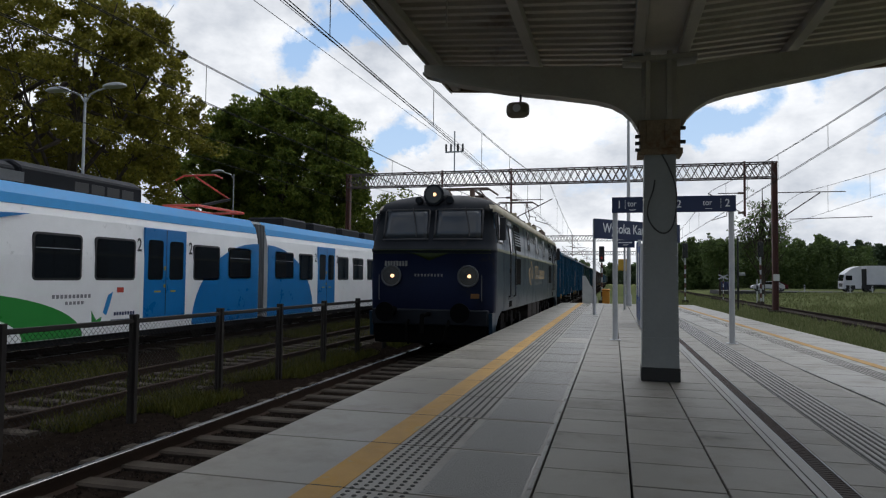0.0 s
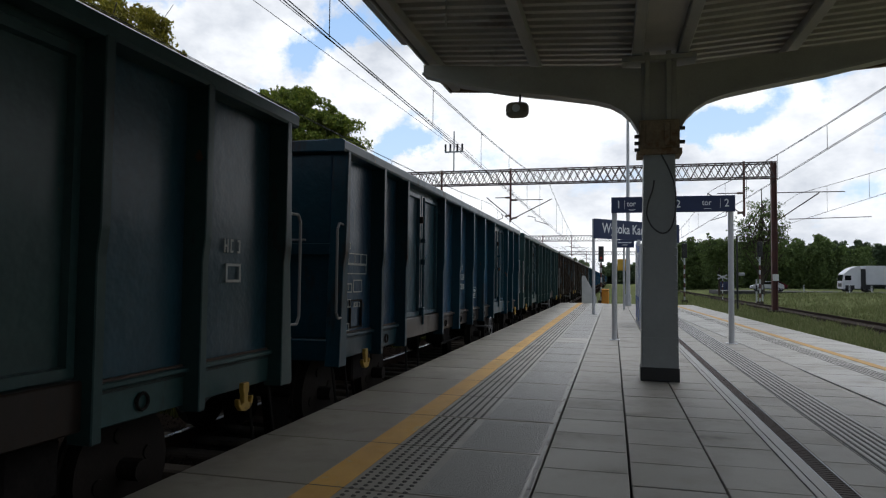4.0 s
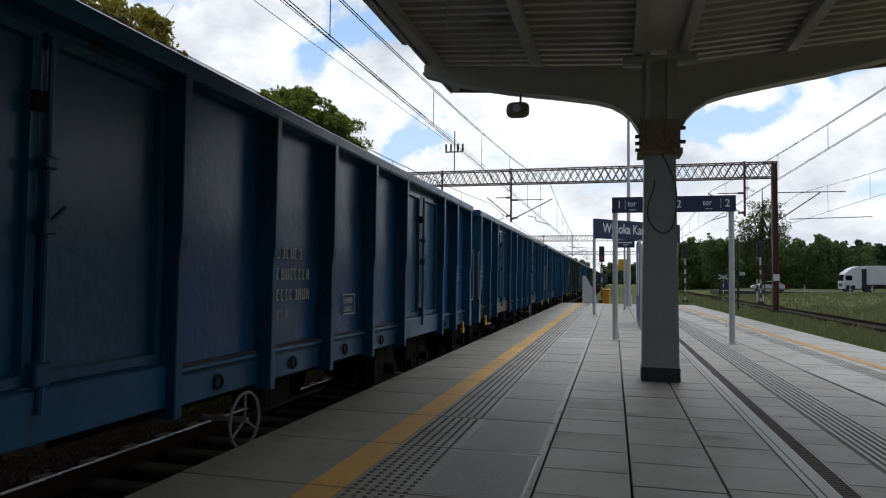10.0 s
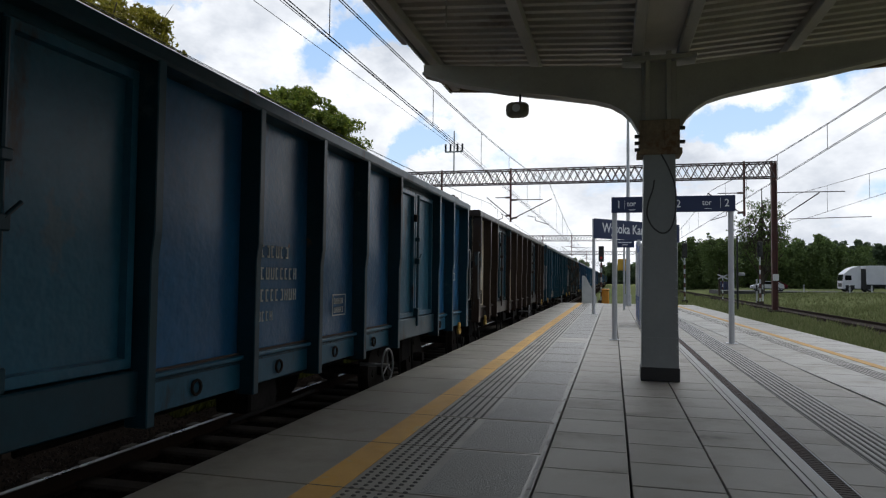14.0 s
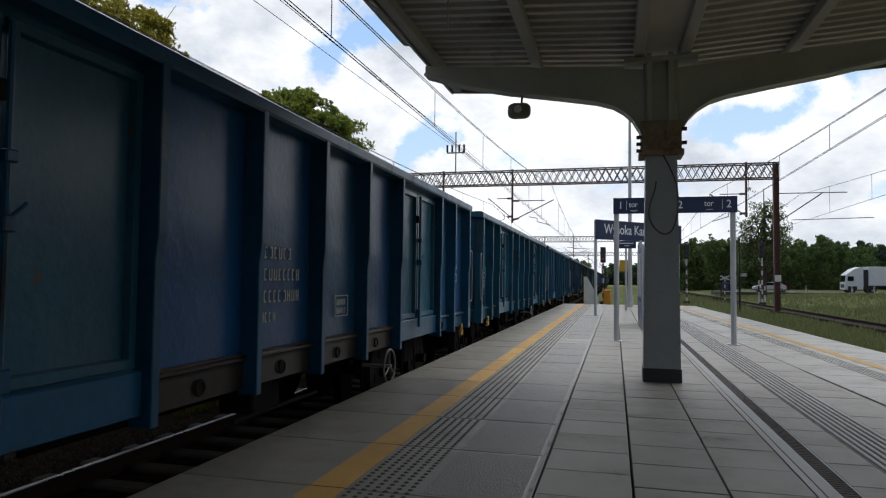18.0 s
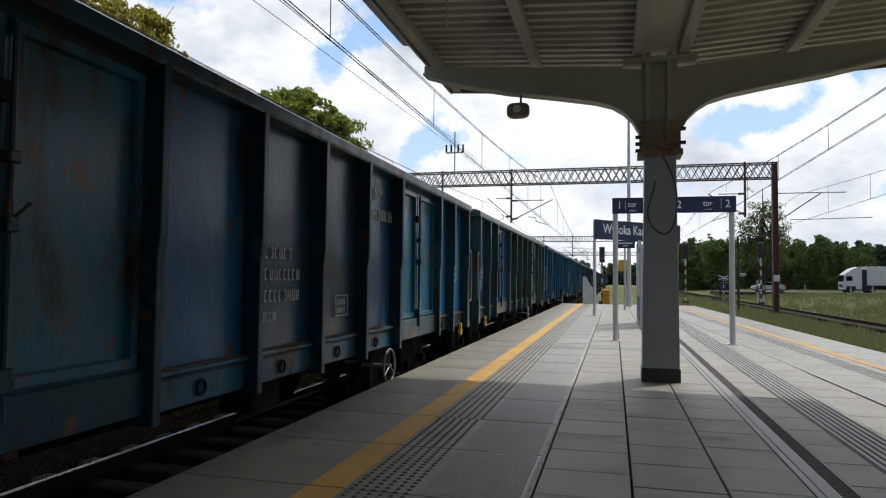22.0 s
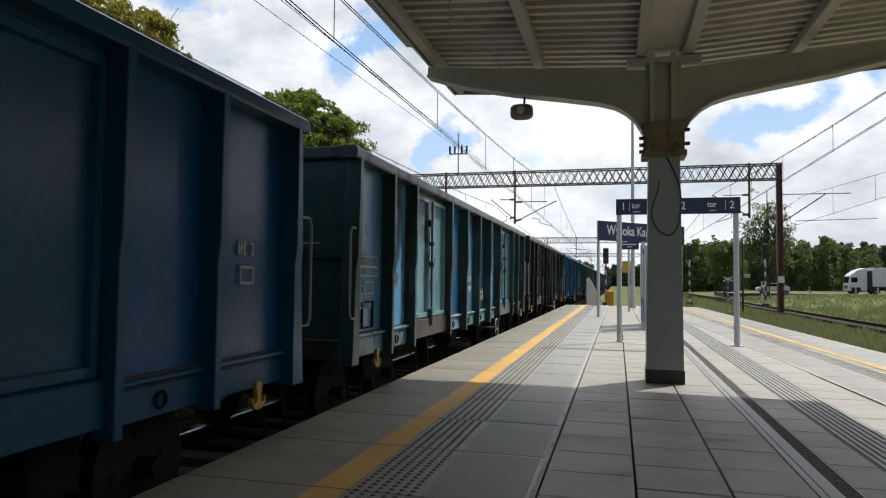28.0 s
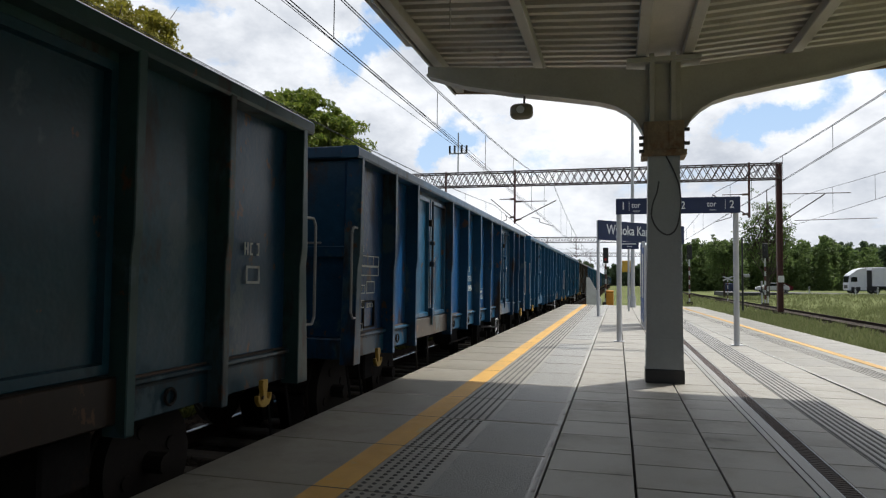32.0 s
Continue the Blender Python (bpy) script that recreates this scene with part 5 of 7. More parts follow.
        # the apron hangs lower beside the bogie's end
        for sx in (-1, 1):
            bm = bmesh.new()
            prof = [(0.12, 0.45), (0.42, 0.50), (0.62, 0.72), (0.95, 0.92), (1.35, 1.03), (0.05, 1.03)]
            extrude_profile(bm, [(Y(u), v) for u, v in prof], "x", sx * 1.40, sx * 1.49)
            part("apron", bm, M_LSIDE, L)
        # skirt, buffer beam, steps, plough
        part("buffer_beam", boxes((-1.40, 1.40, min(Y(-0.02), Y(0.5)), max(Y(-0.02), Y(0.5)), 0.72, 1.10), bev=0.03), M_LFACE, L)
        part("skirt", boxes((-1.35, 1.35, min(Y(0.05), Y(0.25)), max(Y(0.05), Y(0.25)), 0.30, 0.74), bev=0.02), M_LGRILLE, L)
        for x in (-0.875, 0.875):
            bm = bmesh.new()
            rod(bm, (x, Y(0.0), 1.05), (x, Y(-0.45), 1.05), 0.11, 14)
            rod(bm, (x, Y(-0.43), 1.05), (x, Y(-0.60), 1.05), 0.08, 12)
            rod(bm, (x, Y(-0.58), 1.05), (x, Y(-0.62), 1.05), 0.22, 20)
            part("buffer", bm, M_LGRILLE, L)
            part("brake_hose", rods([(x * 0.55, Y(0), 0.85), (x * 0.55, Y(-0.22), 0.7), (x * 0.5, Y(-0.3), 0.4), (x * 0.5, Y(-0.18), 0.32)], 0.03), M_LGRILLE, L)
            part("hand_rail", rods([(x * 1.42, Y(0.06), 1.3), (x * 1.42, Y(0.02), 1.34), (x * 1.42, Y(0.02), 1.9)], 0.013), M_LRIM, L)
        part("coupler", rods([(0, Y(0.1), 1.0), (0, Y(-0.55), 0.97), (0, Y(-0.6), 0.6)], 0.055), M_LGRILLE, L)
        # side doors and cab windows
        for sx in (1, -1):
            f = sx * S

            def slab(a, b, z0, z1, d0, d1, mat, nm, lab="", owner=None):
                """A sheet that follows the side's lean, from d0 to d1 outwards."""
                bm = boxes((0, 1, min(Y(a), Y(b)), max(Y(a), Y(b)), z0, z1))
                for v in bm.verts:
                    v.co.x = sx * (side_x(v.co.z) + (d1 if v.co.x > 0.5 else d0))
                bmesh.ops.recalc_face_normals(bm, faces=bm.faces)
                bmesh.ops.bevel(bm, geom=bm.edges[:], offset=0.003, segments=1, affect="EDGES")
                return part(nm, bm, mat, owner or L, lab)
            for a, b in ((0.52, 0.70), (0.80, 1.42)):
                w = slab(a, b, 2.72, 3.36, -0.04, 0.004, M_SCREEN, "cab_window")
                for q in ((a - 0.04, a, 2.68, 3.40), (b, b + 0.04, 2.68, 3.40), (a, b, 2.68, 2.72), (a, b, 3.36, 3.40)):
                    slab(*q, -0.04, 0.012, M_BLACK, "rubber", owner=w)
            part("mirror", boxes((min(f + sx * 0.01, f + sx * 0.16), max(f + sx * 0.01, f + sx * 0.16), min(Y(0.72), Y(0.78)), max(Y(0.72), Y(0.78)), 2.74, 3.30), bev=0.015), M_BLACK, L)
            door = slab(2.40, 3.02, 1.33, 3.30, -0.03, 0.004, M_LSIDE, "cab_door")
            slab(2.50, 2.92, 2.48, 3.16, -0.05, 0.008, M_SCREEN, "door_window", owner=door)
            for q in ((2.33, 2.40, 1.28, 3.36), (3.02, 3.09, 1.28, 3.36), (2.40, 3.02, 3.30, 3.36), (2.40, 3.02, 1.28, 1.33)):
                slab(*q, -0.03, 0.007, M_BLACK, "door_seal", owner=door)
            slab(2.44, 2.50, 1.98, 2.08, 0.0, 0.03, M_BLACK, "door_lock", owner=door)
            for a in (2.26, 3.16):
                yy = Y(a)
                part("grab_rail", rods([(f, yy, 1.35), (f + sx * 0.06, yy, 1.38), (f + sx * 0.06, yy, 2.5), (f - sx * 0.03, yy, 3.2), (f - sx * 0.06, yy, 3.22)], 0.018), M_BLACK, L)
            for z0, z1 in ((2.62, 3.34), (1.66, 2.40)):
                gr = slab(3.42, 4.62, z0, z1, -0.04, 0.004, M_LGRILLE, "grille", "black louvred grille")
                for i in range(9):
                    z = z0 + 0.03 + (z1 - z0 - 0.06) * i / 9
                    slab(3.46, 4.58, z, z + 0.035, 0.0, 0.008, M_LGRILLE, "louvre", owner=gr)
            slab(2.45, 2.95, 1.08, 1.24, -0.02, 0.006, M_LGRILLE, "step_recess")
    for sx in (1, -1):
        def slab2(a, b, z0, z1, d0, d1, mat, nm, owner):
            bm = boxes((0, 1, a, b, z0, z1))
            for v in bm.verts:
                v.co.x = sx * (side_x(v.co.z) + (d1 if v.co.x > 0.5 else d0))
            bmesh.ops.recalc_face_normals(bm, faces=bm.faces)
            return part(nm, bm, mat, owner)
        for a, b in ((6.38, 6.86), (8.7, 9.42), (11.22, 11.82)):
            w = slab2(a, b, 2.74, 3.30, -0.05, 0.004, M_GRILLED if a < 7 else M_DUSTY, "side_window", L)
            for q in ((a - 0.035, a, 2.705, 3.335), (b, b + 0.035, 2.705, 3.335), (a, b, 2.705, 2.74), (a, b, 3.30, 3.335)):
                slab2(*q, -0.05, 0.010, M_BLACK, "window_rubber", w)
    # emblem and lettering on the platform side
    e = part("emblem", EMBLEM, None, L, "large tan painted emblem")
    e.matrix_basis, e.scale = pose(S + 0.002, 6.44, 1.61), (1, 1.30, 0.80)
    def painted(y, z, w, h, mat, nm, lab=""):
        """A painted mark that follows the lean of the platform side."""
        bm = boxes((0, 1, y, y + w, z, z + h))
        for v in bm.verts:
            v.co.x = side_x(v.co.z) + (0.003 if v.co.x > 0.5 else -0.01)
        bmesh.ops.recalc_face_normals(bm, faces=bm.faces)
        return part(nm, bm, mat, L, lab)

    # two groups of plain frames stand for the large lettering, small bars for the line below it and for the numbers
    for k in range(3):
        y = 8.20 + 0.42 * k
        for q in ((y, 1.82, 0.085, 0.46), (y + 0.225, 1.82, 0.085, 0.46), (y + 0.085, 2.205, 0.14, 0.075), (y + 0.085, 1.82, 0.14, 0.075)):
            painted(*q, M_TAN, "letter", "tan painted letter shape")
    for k in range(5):
        y = 9.62 + 0.39 * k
        for q in ((y, 1.82, 0.11, 0.33), (y + 0.24, 1.82, 0.11, 0.33), (y + 0.11, 1.82, 0.13, 0.09), (y + 0.11, 2.06, 0.13, 0.09)):
            painted(*q, M_TAN, "letter", "tan painted letter shape")
    for y, z, w, h in word(8.2, 1.62, 9, 0.11, 0.09, 2.0):
        painted(y, z, w, h, M_LMARK, "small_letter")
    for y0, n in ((7.05, 2), (7.45, 2), (7.85, 1), (8.07, 3)):
        for k in range(n):
            painted(y0 + 0.17 * k, 3.02, 0.11, 0.19, M_LMARK, "number_bar")
    for k in range(7):
        if k != 4:
            painted(9.95 + 0.15 * k, 2.96, 0.10, 0.20, M_LMARK, "number_bar")
    for k in range(8):
        if k != 4:
            painted(16.1 + 0.14 * k, 1.52, 0.09, 0.20, M_LMARK, "number_bar")
    part("notice_plate", bars((15.98, 1.80, 0.36, 0.28)), M_TAN, L).location = (S + 0.002, 0, 0)
    part("weight_marks", bars(*(word(12.9, 1.40, 6, 0.05) + word(12.9, 1.30, 6, 0.05) + word(12.9, 1.20, 6, 0.05))), M_MARK, L).location = (S + 0.002, 0, 0)
    # roof gear
    part("roof_box", boxes((-0.6, 0.6, 5.6, 12.4, 3.80, 3.98), bev=0.04), M_LROOF, L)
    part("roof_walk", boxes((-0.95, -0.7, 3.5, 14.5, 3.88, 3.92), (0.7, 0.95, 3.5, 14.5, 3.88, 3.92)), M_PANTO, L)
    for y in (2.2, 4.4, 5.6, 6.6, 7.6, 8.6, 9.6, 10.6, 11.6, 13.6):
        part("insulator", rod(bmesh.new(), (0.55, y, 3.9), (0.55, y, 4.18), 0.07, 10), M_INSUL, L)
    part("roof_conductor", rods([(0.55, 2.2, 4.2), (0.55, 15.6, 4.2)], 0.02), M_PANTO, L)
    for k, y in enumerate((12.6, 13.2, 15.4, 15.9, 16.4, 16.9)):
        part("insulator", rod(bmesh.new(), (0.95, y, 3.72), (0.95, y, 4.06), 0.065, 10), M_INSUL, L)
        part("roof_fitting", boxes((0.55, 0.9, y - 0.12, y + 0.12, 3.74, 3.92 + 0.04 * (k % 3)), bev=0.02), M_PANTO, L)
    part("roof_conductor", rods([(0.95, 12.6, 4.08), (0.95, 15.4, 4.14), (0.95, 16.9, 4.06)], 0.018), M_PANTO, L)
    for y in (4.8, 8.4, 9.9):
        part("roof_seam", boxes((1.10, 1.36, y - 0.02, y + 0.02, 3.66, 3.80), bev=0.005), M_LROOF, L)
    for y in (6.9, 8.0, 9.6):
        part("roof_eye", boxes((0.92, 1.0, y - 0.04, y + 0.04, 3.82, 3.96), bev=0.01), M_PANTO, L)
    pantograph(L, 3.6, False)
    pantograph(L, 14.3, True)
    # under the body
    part("underframe", boxes((-1.3, 1.3, 0.6, LL - 0.6, 0.95, 1.12)), M_UNDER, L)
    for y0, y1, z in ((7.2, 8.2, 0.45), (8.35, 9.6, 0.55), (9.8, 10.6, 0.5)):
        part("equipment_box", boxes((-1.42, 1.42, y0, y1, z, 1.10), bev=0.02), M_EQUIP, L)
    for yb in (4.15, LL - 4.15):
        bm = bmesh.new()
        for s in (-1, 1):
            extrude_profile(bm, [(-2.5, 0.62), (-2.5, 0.85), (2.5, 0.85), (2.5, 0.62), (1.9, 0.55), (0.4, 0.45), (-0.4, 0.45), (-1.9, 0.55)], "x", s * 1.12 - 0.06, s * 1.12 + 0.06)
            for y in (-1.75, 0, 1.75):
                rod(bm, (s * 1.1, y, 0.62), (s * 1.32, y, 0.62), 0.17, 14)
                for d in (-0.36, 0.36):
                    rod(bm, (s * 1.16, y + d, 0.6), (s * 1.16, y + d, 0.95), 0.1, 10)
        b = part("bogie", bm, M_UNDER, L)
        b.location = (0, yb, 0)
        me = wheelset_mesh(0.625, (M_WHEEL,))
        for y in (-1.75, 0, 1.75):
            part("wheelset", me, None, b).location = (0, y, 0.625)
    return L


loco = make_loco()
LOCO_FIRST = FIRST - 0.62 - 0.62 - LL
loco.location = (TRACK_X, LOCO_FIRST, RAIL_Z)

# ---- signs and furniture on the platform ----
def letters(txt, size, m, mat, parent, name="lettering", squeeze=0.86):
    """Raised sign writing in the built-in font, turned into a mesh."""
    cu = bpy.data.curves.new("text", "FONT")
    cu.body, cu.size, cu.extrude, cu.align_y = txt, size, 0.0015, "CENTER"
    cu.offset = size * 0.012
    tmp = new("text", cu)
    me = bpy.data.meshes.new_from_object(tmp.evaluated_get(bpy.context.evaluated_depsgraph_get()))
    bpy.data.objects.remove(tmp)
    me.materials.clear()
    me.materials.append(mat)
    ob = part(name, me, None, parent)
    ob.matrix_basis = m @ Matrix.Diagonal((squeeze, 1, 1, 1))
    return ob


def sign_post(parent, x, y, z1, r=0.05):
    part("post", rod(bmesh.new(), (x, y, 0), (x, y, z1), r, 14), M_POST, parent)
    part("base_plate", boxes((x - 0.1, x + 0.1, y - 0.1, y + 0.1, 0, 0.012)), M_POST, parent)


ts = thing("track_sign", pose(0, 0, 0), "navy track number sign on two pale steel posts", "sign")
sign_post(ts, 0.03, 13.32, 2.75)
sign_post(ts, 2.13, 13.32, 2.75)
part("board", boxes((-0.03, 2.20, 13.24, 13.27, 2.45, 2.755), bev=0.004), M_NAVY, ts, "navy board with white writing")
F = 13.238
for txt, x, z, s in (("1", 0.065, 2.605, 0.20), ("tor", 0.26, 2.62, 0.15), ("2", 1.155, 2.60, 0.20), ("tor", 1.62, 2.62, 0.15), ("2", 2.01, 2.605, 0.20)):
    letters(txt, s, pose(x, F, z, 90), M_LETTER, ts)
part("divider", boxes((0.215, 0.222, F - 0.002, F, 2.52, 2.70), (1.935, 1.942, F - 0.002, F, 2.52, 2.70), (0.29, 0.42, F - 0.002, F, 2.505, 2.515), (0.31, 0.40, F - 0.002, F, 2.49, 2.497), (1.66, 1.78, F - 0.002, F, 2.505, 2.515)), M_LETTER, ts)

ns = thing("name_sign", pose(0, 0, 0), "navy station name board with white letters on pale posts", "sign")
ns.matrix_basis = pose(-0.6, 22.66, 0, 0, 0, 46)
sign_post(ns, 0.03, 0.06, 3.18)
sign_post(ns, 4.15, 0.06, 3.18)
part("board", boxes((-0.04, 4.22, -0.04, 0.0, 2.53, 3.19), bev=0.005), M_NAVY, ns)
letters("Wysoka Kamie\u0144ska", 0.46, pose(0.32, -0.044, 2.88, 90), M_LETTER, ns, squeeze=0.86)

ss = thing("small_sign", pose(0.3, 27.0, 0), "small navy direction sign on a pale post", "sign")
part("post", rod(bmesh.new(), (0.12, 0, 0), (0.12, 0, 2.55), 0.04, 10), M_POST, ss)
part("board", boxes((-0.22, 0.50, -0.05, -0.02, 2.42, 2.72), bev=0.004), M_NAVY, ss)
part("bars", boxes((-0.12, 0.4, -0.054, -0.05, 2.60, 2.64), (0.05, 0.25, -0.054, -0.05, 2.51, 2.54)), M_LETTER, ss)

M_BLUE = surface("board_blue", (0.018, 0.08, 0.30), 0.4, var=0.1, bump=0.02)
M_PAPER = surface("timetable_paper", (0.70, 0.70, 0.66), 0.5, var=0.08, bump=0.0)
for y, h, lab in ((16.9, 2.05, "blue information cabinet with a white front"), (18.3, 2.22, "tall blue and white timetable cabinet")):
    ib = thing("information_board", pose(0.66, y, 0), lab, "information board", "information boards")
    part("frame", boxes((-0.04, 0.04, -0.05, 0.0, 0, h), (-0.04, 0.04, 0.95, 1.0, 0, h), bev=0.005), M_POST, ib)
    part("cabinet", boxes((-0.05, 0.05, 0.0, 0.95, 0.62, h - 0.05), bev=0.008), M_BLUE, ib)
    part("timetable", boxes((-0.056, -0.05, 0.08, 0.87, 0.75, h - 0.2)), M_PAPER, ib)
    part("lower_panel", boxes((-0.045, 0.045, 0.0, 0.95, 0.15, 0.60), bev=0.006), M_BLUE, ib)
lm = thing("platform_lamp", pose(0.66, 31.2, 0), "tall thin pale lamp mast on the platform", "street lamp")
part("mast", rod(bmesh.new(), (0, 0, 0), (0, 0, 9.3), 0.10, 12, 0.055), M_POST, lm)
part("collar", rod(bmesh.new(), (0, 0, 0), (0, 0, 0.5), 0.14, 12), M_POST, lm)
part("lamp_head", boxes((-0.9, -0.1, -0.12, 0.12, 9.22, 9.32), (0.1, 0.9, -0.12, 0.12, 9.22, 9.32), bev=0.02), M_STEEL, lm)
M_YBOX = surface("yellow_plastic", (0.55, 0.33, 0.03), 0.5, var=0.12)
M_OBOX = surface("orange_plastic", (0.58, 0.23, 0.02), 0.5, var=0.12)
gb = thing("grit_bin", pose(-0.50, 46.0, GROUND_Z), "orange plastic grit bin at the platform end", "grit bin")
part("tub", boxes((-0.24, 0.24, -0.3, 0.3, 0, 1.25), bev=0.05), M_OBOX, gb)
part("lid", boxes((-0.27, 0.27, -0.33, 0.33, 1.25, 1.40), bev=0.05), M_OBOX, gb)
yb = thing("yellow_cabinet", pose(0.55, 36.0, GROUND_Z), "yellow service cabinet raised on a post", "cabinet")
part("post", rod(bmesh.new(), (0, 0, 0), (0, 0, 2.6), 0.05, 8), M_STEEL, yb)
part("cabinet", boxes((-0.32, 0.32, -0.15, 0.15, 2.5, 3.1), bev=0.02), M_YBOX, yb)
M_WALLW = surface("whitewash", (0.6, 0.6, 0.58), 0.8, var=0.15)
cw = thing("end_barrier", pose(-1.55, 35.0, GROUND_Z), "pale concrete barrier at the platform end", "barrier")
bm = bmesh.new()
extrude_profile(bm, [(0, 0), (0.75, 0), (0.75, 1.1), (0.15, 2.2), (0.0, 2.2)], "y", 0, 0.12)
part("panel", bm, M_WALLW, cw)


def signal(x, y, z0, h, label, stripes=True):
    s = thing("railway_signal", pose(x, y, z0), label, "railway signal", "railway signals")
    part("mast", rod(bmesh.new(), (0, 0, 0), (0, 0, h), 0.07, 10), M_POST if stripes else M_STEEL, s)
    if stripes:
        for k in range(4):
            part("stripe", rod(bmesh.new(), (0, 0, 0.6 + k * 0.8), (0, 0, 1.0 + k * 0.8), 0.074, 10), M_REDMAST, s)
    part("head", boxes((-0.22, 0.22, -0.16, -0.06, h - 0.2, h + 1.1), bev=0.03), M_BLACK, s)
    for k in range(3):
        part("hood", rod(bmesh.new(), (0, -0.16, h + 0.1 + k * 0.38), (0, -0.36, h + 0.1 + k * 0.38), 0.11, 10), M_BLACK, s)
    part("bracket", rods([(0, 0, h - 0.7), (-0.3, -0.05, h - 0.2)], 0.03), M_STEEL, s)
    part("base", boxes((-0.25, 0.25, -0.25, 0.25, 0, 0.3), bev=0.02), M_SLEEPER, s)
    return s


signal(-0.95, 57.0, GROUND_Z, 3.7, "black colour-light signal on a slim mast")
signal(6.1, 62.0, GROUND_Z, 4.2, "black colour-light signal on a striped mast")
signal(12.2, 62.0, GROUND_Z, 4.3, "black colour-light signal on a striped mast")
M_REDLIGHT = glow("red_lamp", (0.35, 0.02, 0.015), 0.12)
rl = thing("signal_lamp", pose(-0.95, 56.62, GROUND_Z), "lit red signal lamp", "signal lamp")
part("lens", rod(bmesh.new(), (0, 0.1, 3.82), (0, 0.0, 3.82), 0.1, 12), M_REDLIGHT, rl)


# ---- overhead line ----
def truss_bm(x0, x1, w, z0, z1, bay):
    bm = bmesh.new()
    for y in (-w / 2, w / 2):
        for z in (z0, z1):
            box(bm, x0, x1, y - 0.04, y + 0.04, z - 0.04, z + 0.04)
        n = int((x1 - x0) / bay)
        for i in range(n):
            a, b = x0 + i * (x1 - x0) / n, x0 + (i + 1) * (x1 - x0) / n
            mid = (a + b) / 2
            rod(bm, (a, y, z0), (mid, y, z1), 0.028, 4)
            rod(bm, (mid, y, z1), (b, y, z0), 0.028, 4)
            rod(bm, (a, y, z1), (mid, y, z0), 0.022, 4)
            rod(bm, (mid, y, z0), (b, y, z1), 0.022, 4)
    return bm


def gantry(y, x0, x1, zb, zt, hangers, label):
    g = thing("catenary_gantry", pose(0, y, 0), label, "catenary gantry", "catenary gantries")
    part("truss", truss_bm(x0, x1, 0.7, zb, zt, 0.95), M_TRUSS, g, "grey lattice crossbeam")
    for x in (x0, x1):
        part("mast", boxes((x - 0.16, x - 0.10, -0.16, 0.16, GROUND_Z, zt + 0.1), (x + 0.10, x + 0.16, -0.16, 0.16, GROUND_Z, zt + 0.1), (x - 0.10, x + 0.10, -0.03, 0.03, GROUND_Z, zt), bev=0.006), M_REDMAST, g, "dark red steel mast")
        part("mast_foot", boxes((x - 0.35, x + 0.35, -0.35, 0.35, GROUND_Z - 0.1, GROUND_Z + 0.25), bev=0.03), M_SLEEPER, g)
    for x, zl in hangers:
        part("hanger", boxes((x - 0.06, x + 0.06, -0.06, 0.06, zl, zt + 0.15)), M_REDMAST, g)
    return g


G1 = gantry(44.8, -18.6, 9.65, 7.60, 8.52, ((-6.75, 5.0), (-11.6, 6.5), (7.95, 5.2)), "lattice gantry carrying the overhead line across the tracks")
part("number_plate_bars", boxes((9.5, 9.85, -0.19, -0.17, 1.2, 1.6)), M_WALLW, G1, "white plate")
part("insulator_mast", boxes((-10.78, -10.70, -0.04, 0.04, 8.5, 11.4), (-11.4, -10.1, -0.03, 0.03, 9.9, 10.0), bev=0.005), M_STEEL, G1)
for x in (-11.35, -11.0, -10.5, -10.15):
    part("post_insulator", rod(bmesh.new(), (x, 0, 10.0), (x, 0, 10.5), 0.07, 8), M_BLACK, G1)
gantry(114.0, -18.6, 9.65, 7.6, 8.5, ((-6.75, 5.0), (-11.6, 6.5), (7.95, 5.2)), "distant lattice gantry over the tracks")
gantry(178.0, -18.6, 9.65, 7.6, 8.5, ((-6.75, 5.0), (7.95, 5.2)), "distant lattice gantry over the tracks")


def cantilever(y, x, xm, zc, flip):
    """A registration arm: from the hanger at xm towards the track at x."""
    c = thing("cantilever_arm", pose(0, y, 0), "steel cantilever arm with insulators holding the contact wire", "cantilever", "cantilever arms")
    part("tube", rods([(xm, 0, zc + 0.35), (x + flip * 0.2, 0, zc + 1.75)], 0.035), M_TRUSS, c)
    part("tube", rods([(xm, 0, zc + 1.72), (x - flip * 0.4, 0, zc + 1.72)], 0.03), M_TRUSS, c)
    part("registration_arm", rods([(xm + (x - xm) * 0.45, 0, zc + 0.62), (x - flip * 0.9, 0, zc + 0.52), (x - flip * 0.9, 0, zc + 0.3), (x, 0, zc + 0.02)], 0.024), M_TRUSS, c)
    for z in (0.35, 1.72):
        a = xm + (x - xm) * 0.10
        part("insulator", rod(bmesh.new(), (a - 0.2, 0, zc + z + (0.10 if z < 1 else 0)), (a + 0.2, 0, zc + z + (0.18 if z < 1 else 0)), 0.07, 8), M_INSUL, c)


def rope(name, pts, r, label, group, extra=()):
    """A run of wire, thicker far off than its true gauge would show."""
    w = thing(name, pose(0, 0, 0), label, "overhead wire", group)
    bm = bmesh.new()
    rows = [[bm.verts.new((x + r * math.cos(k * 1.2566), y, z + r * math.sin(k * 1.2566))) for k in range(5)] for x, y, z in pts]
    for a, b in zip(rows[:-1], rows[1:]):
        for k in range(5):
            bm.faces.new((a[k], a[(k + 1) % 5], b[(k + 1) % 5], b[k]))
    bmesh.ops.recalc_face_normals(bm, faces=bm.faces)
    part("wire", bm, M_WIRE, w)
    for a, b in extra:
        part("dropper", rods([a, b], 0.008, 4), M_WIRE, w)
    return w


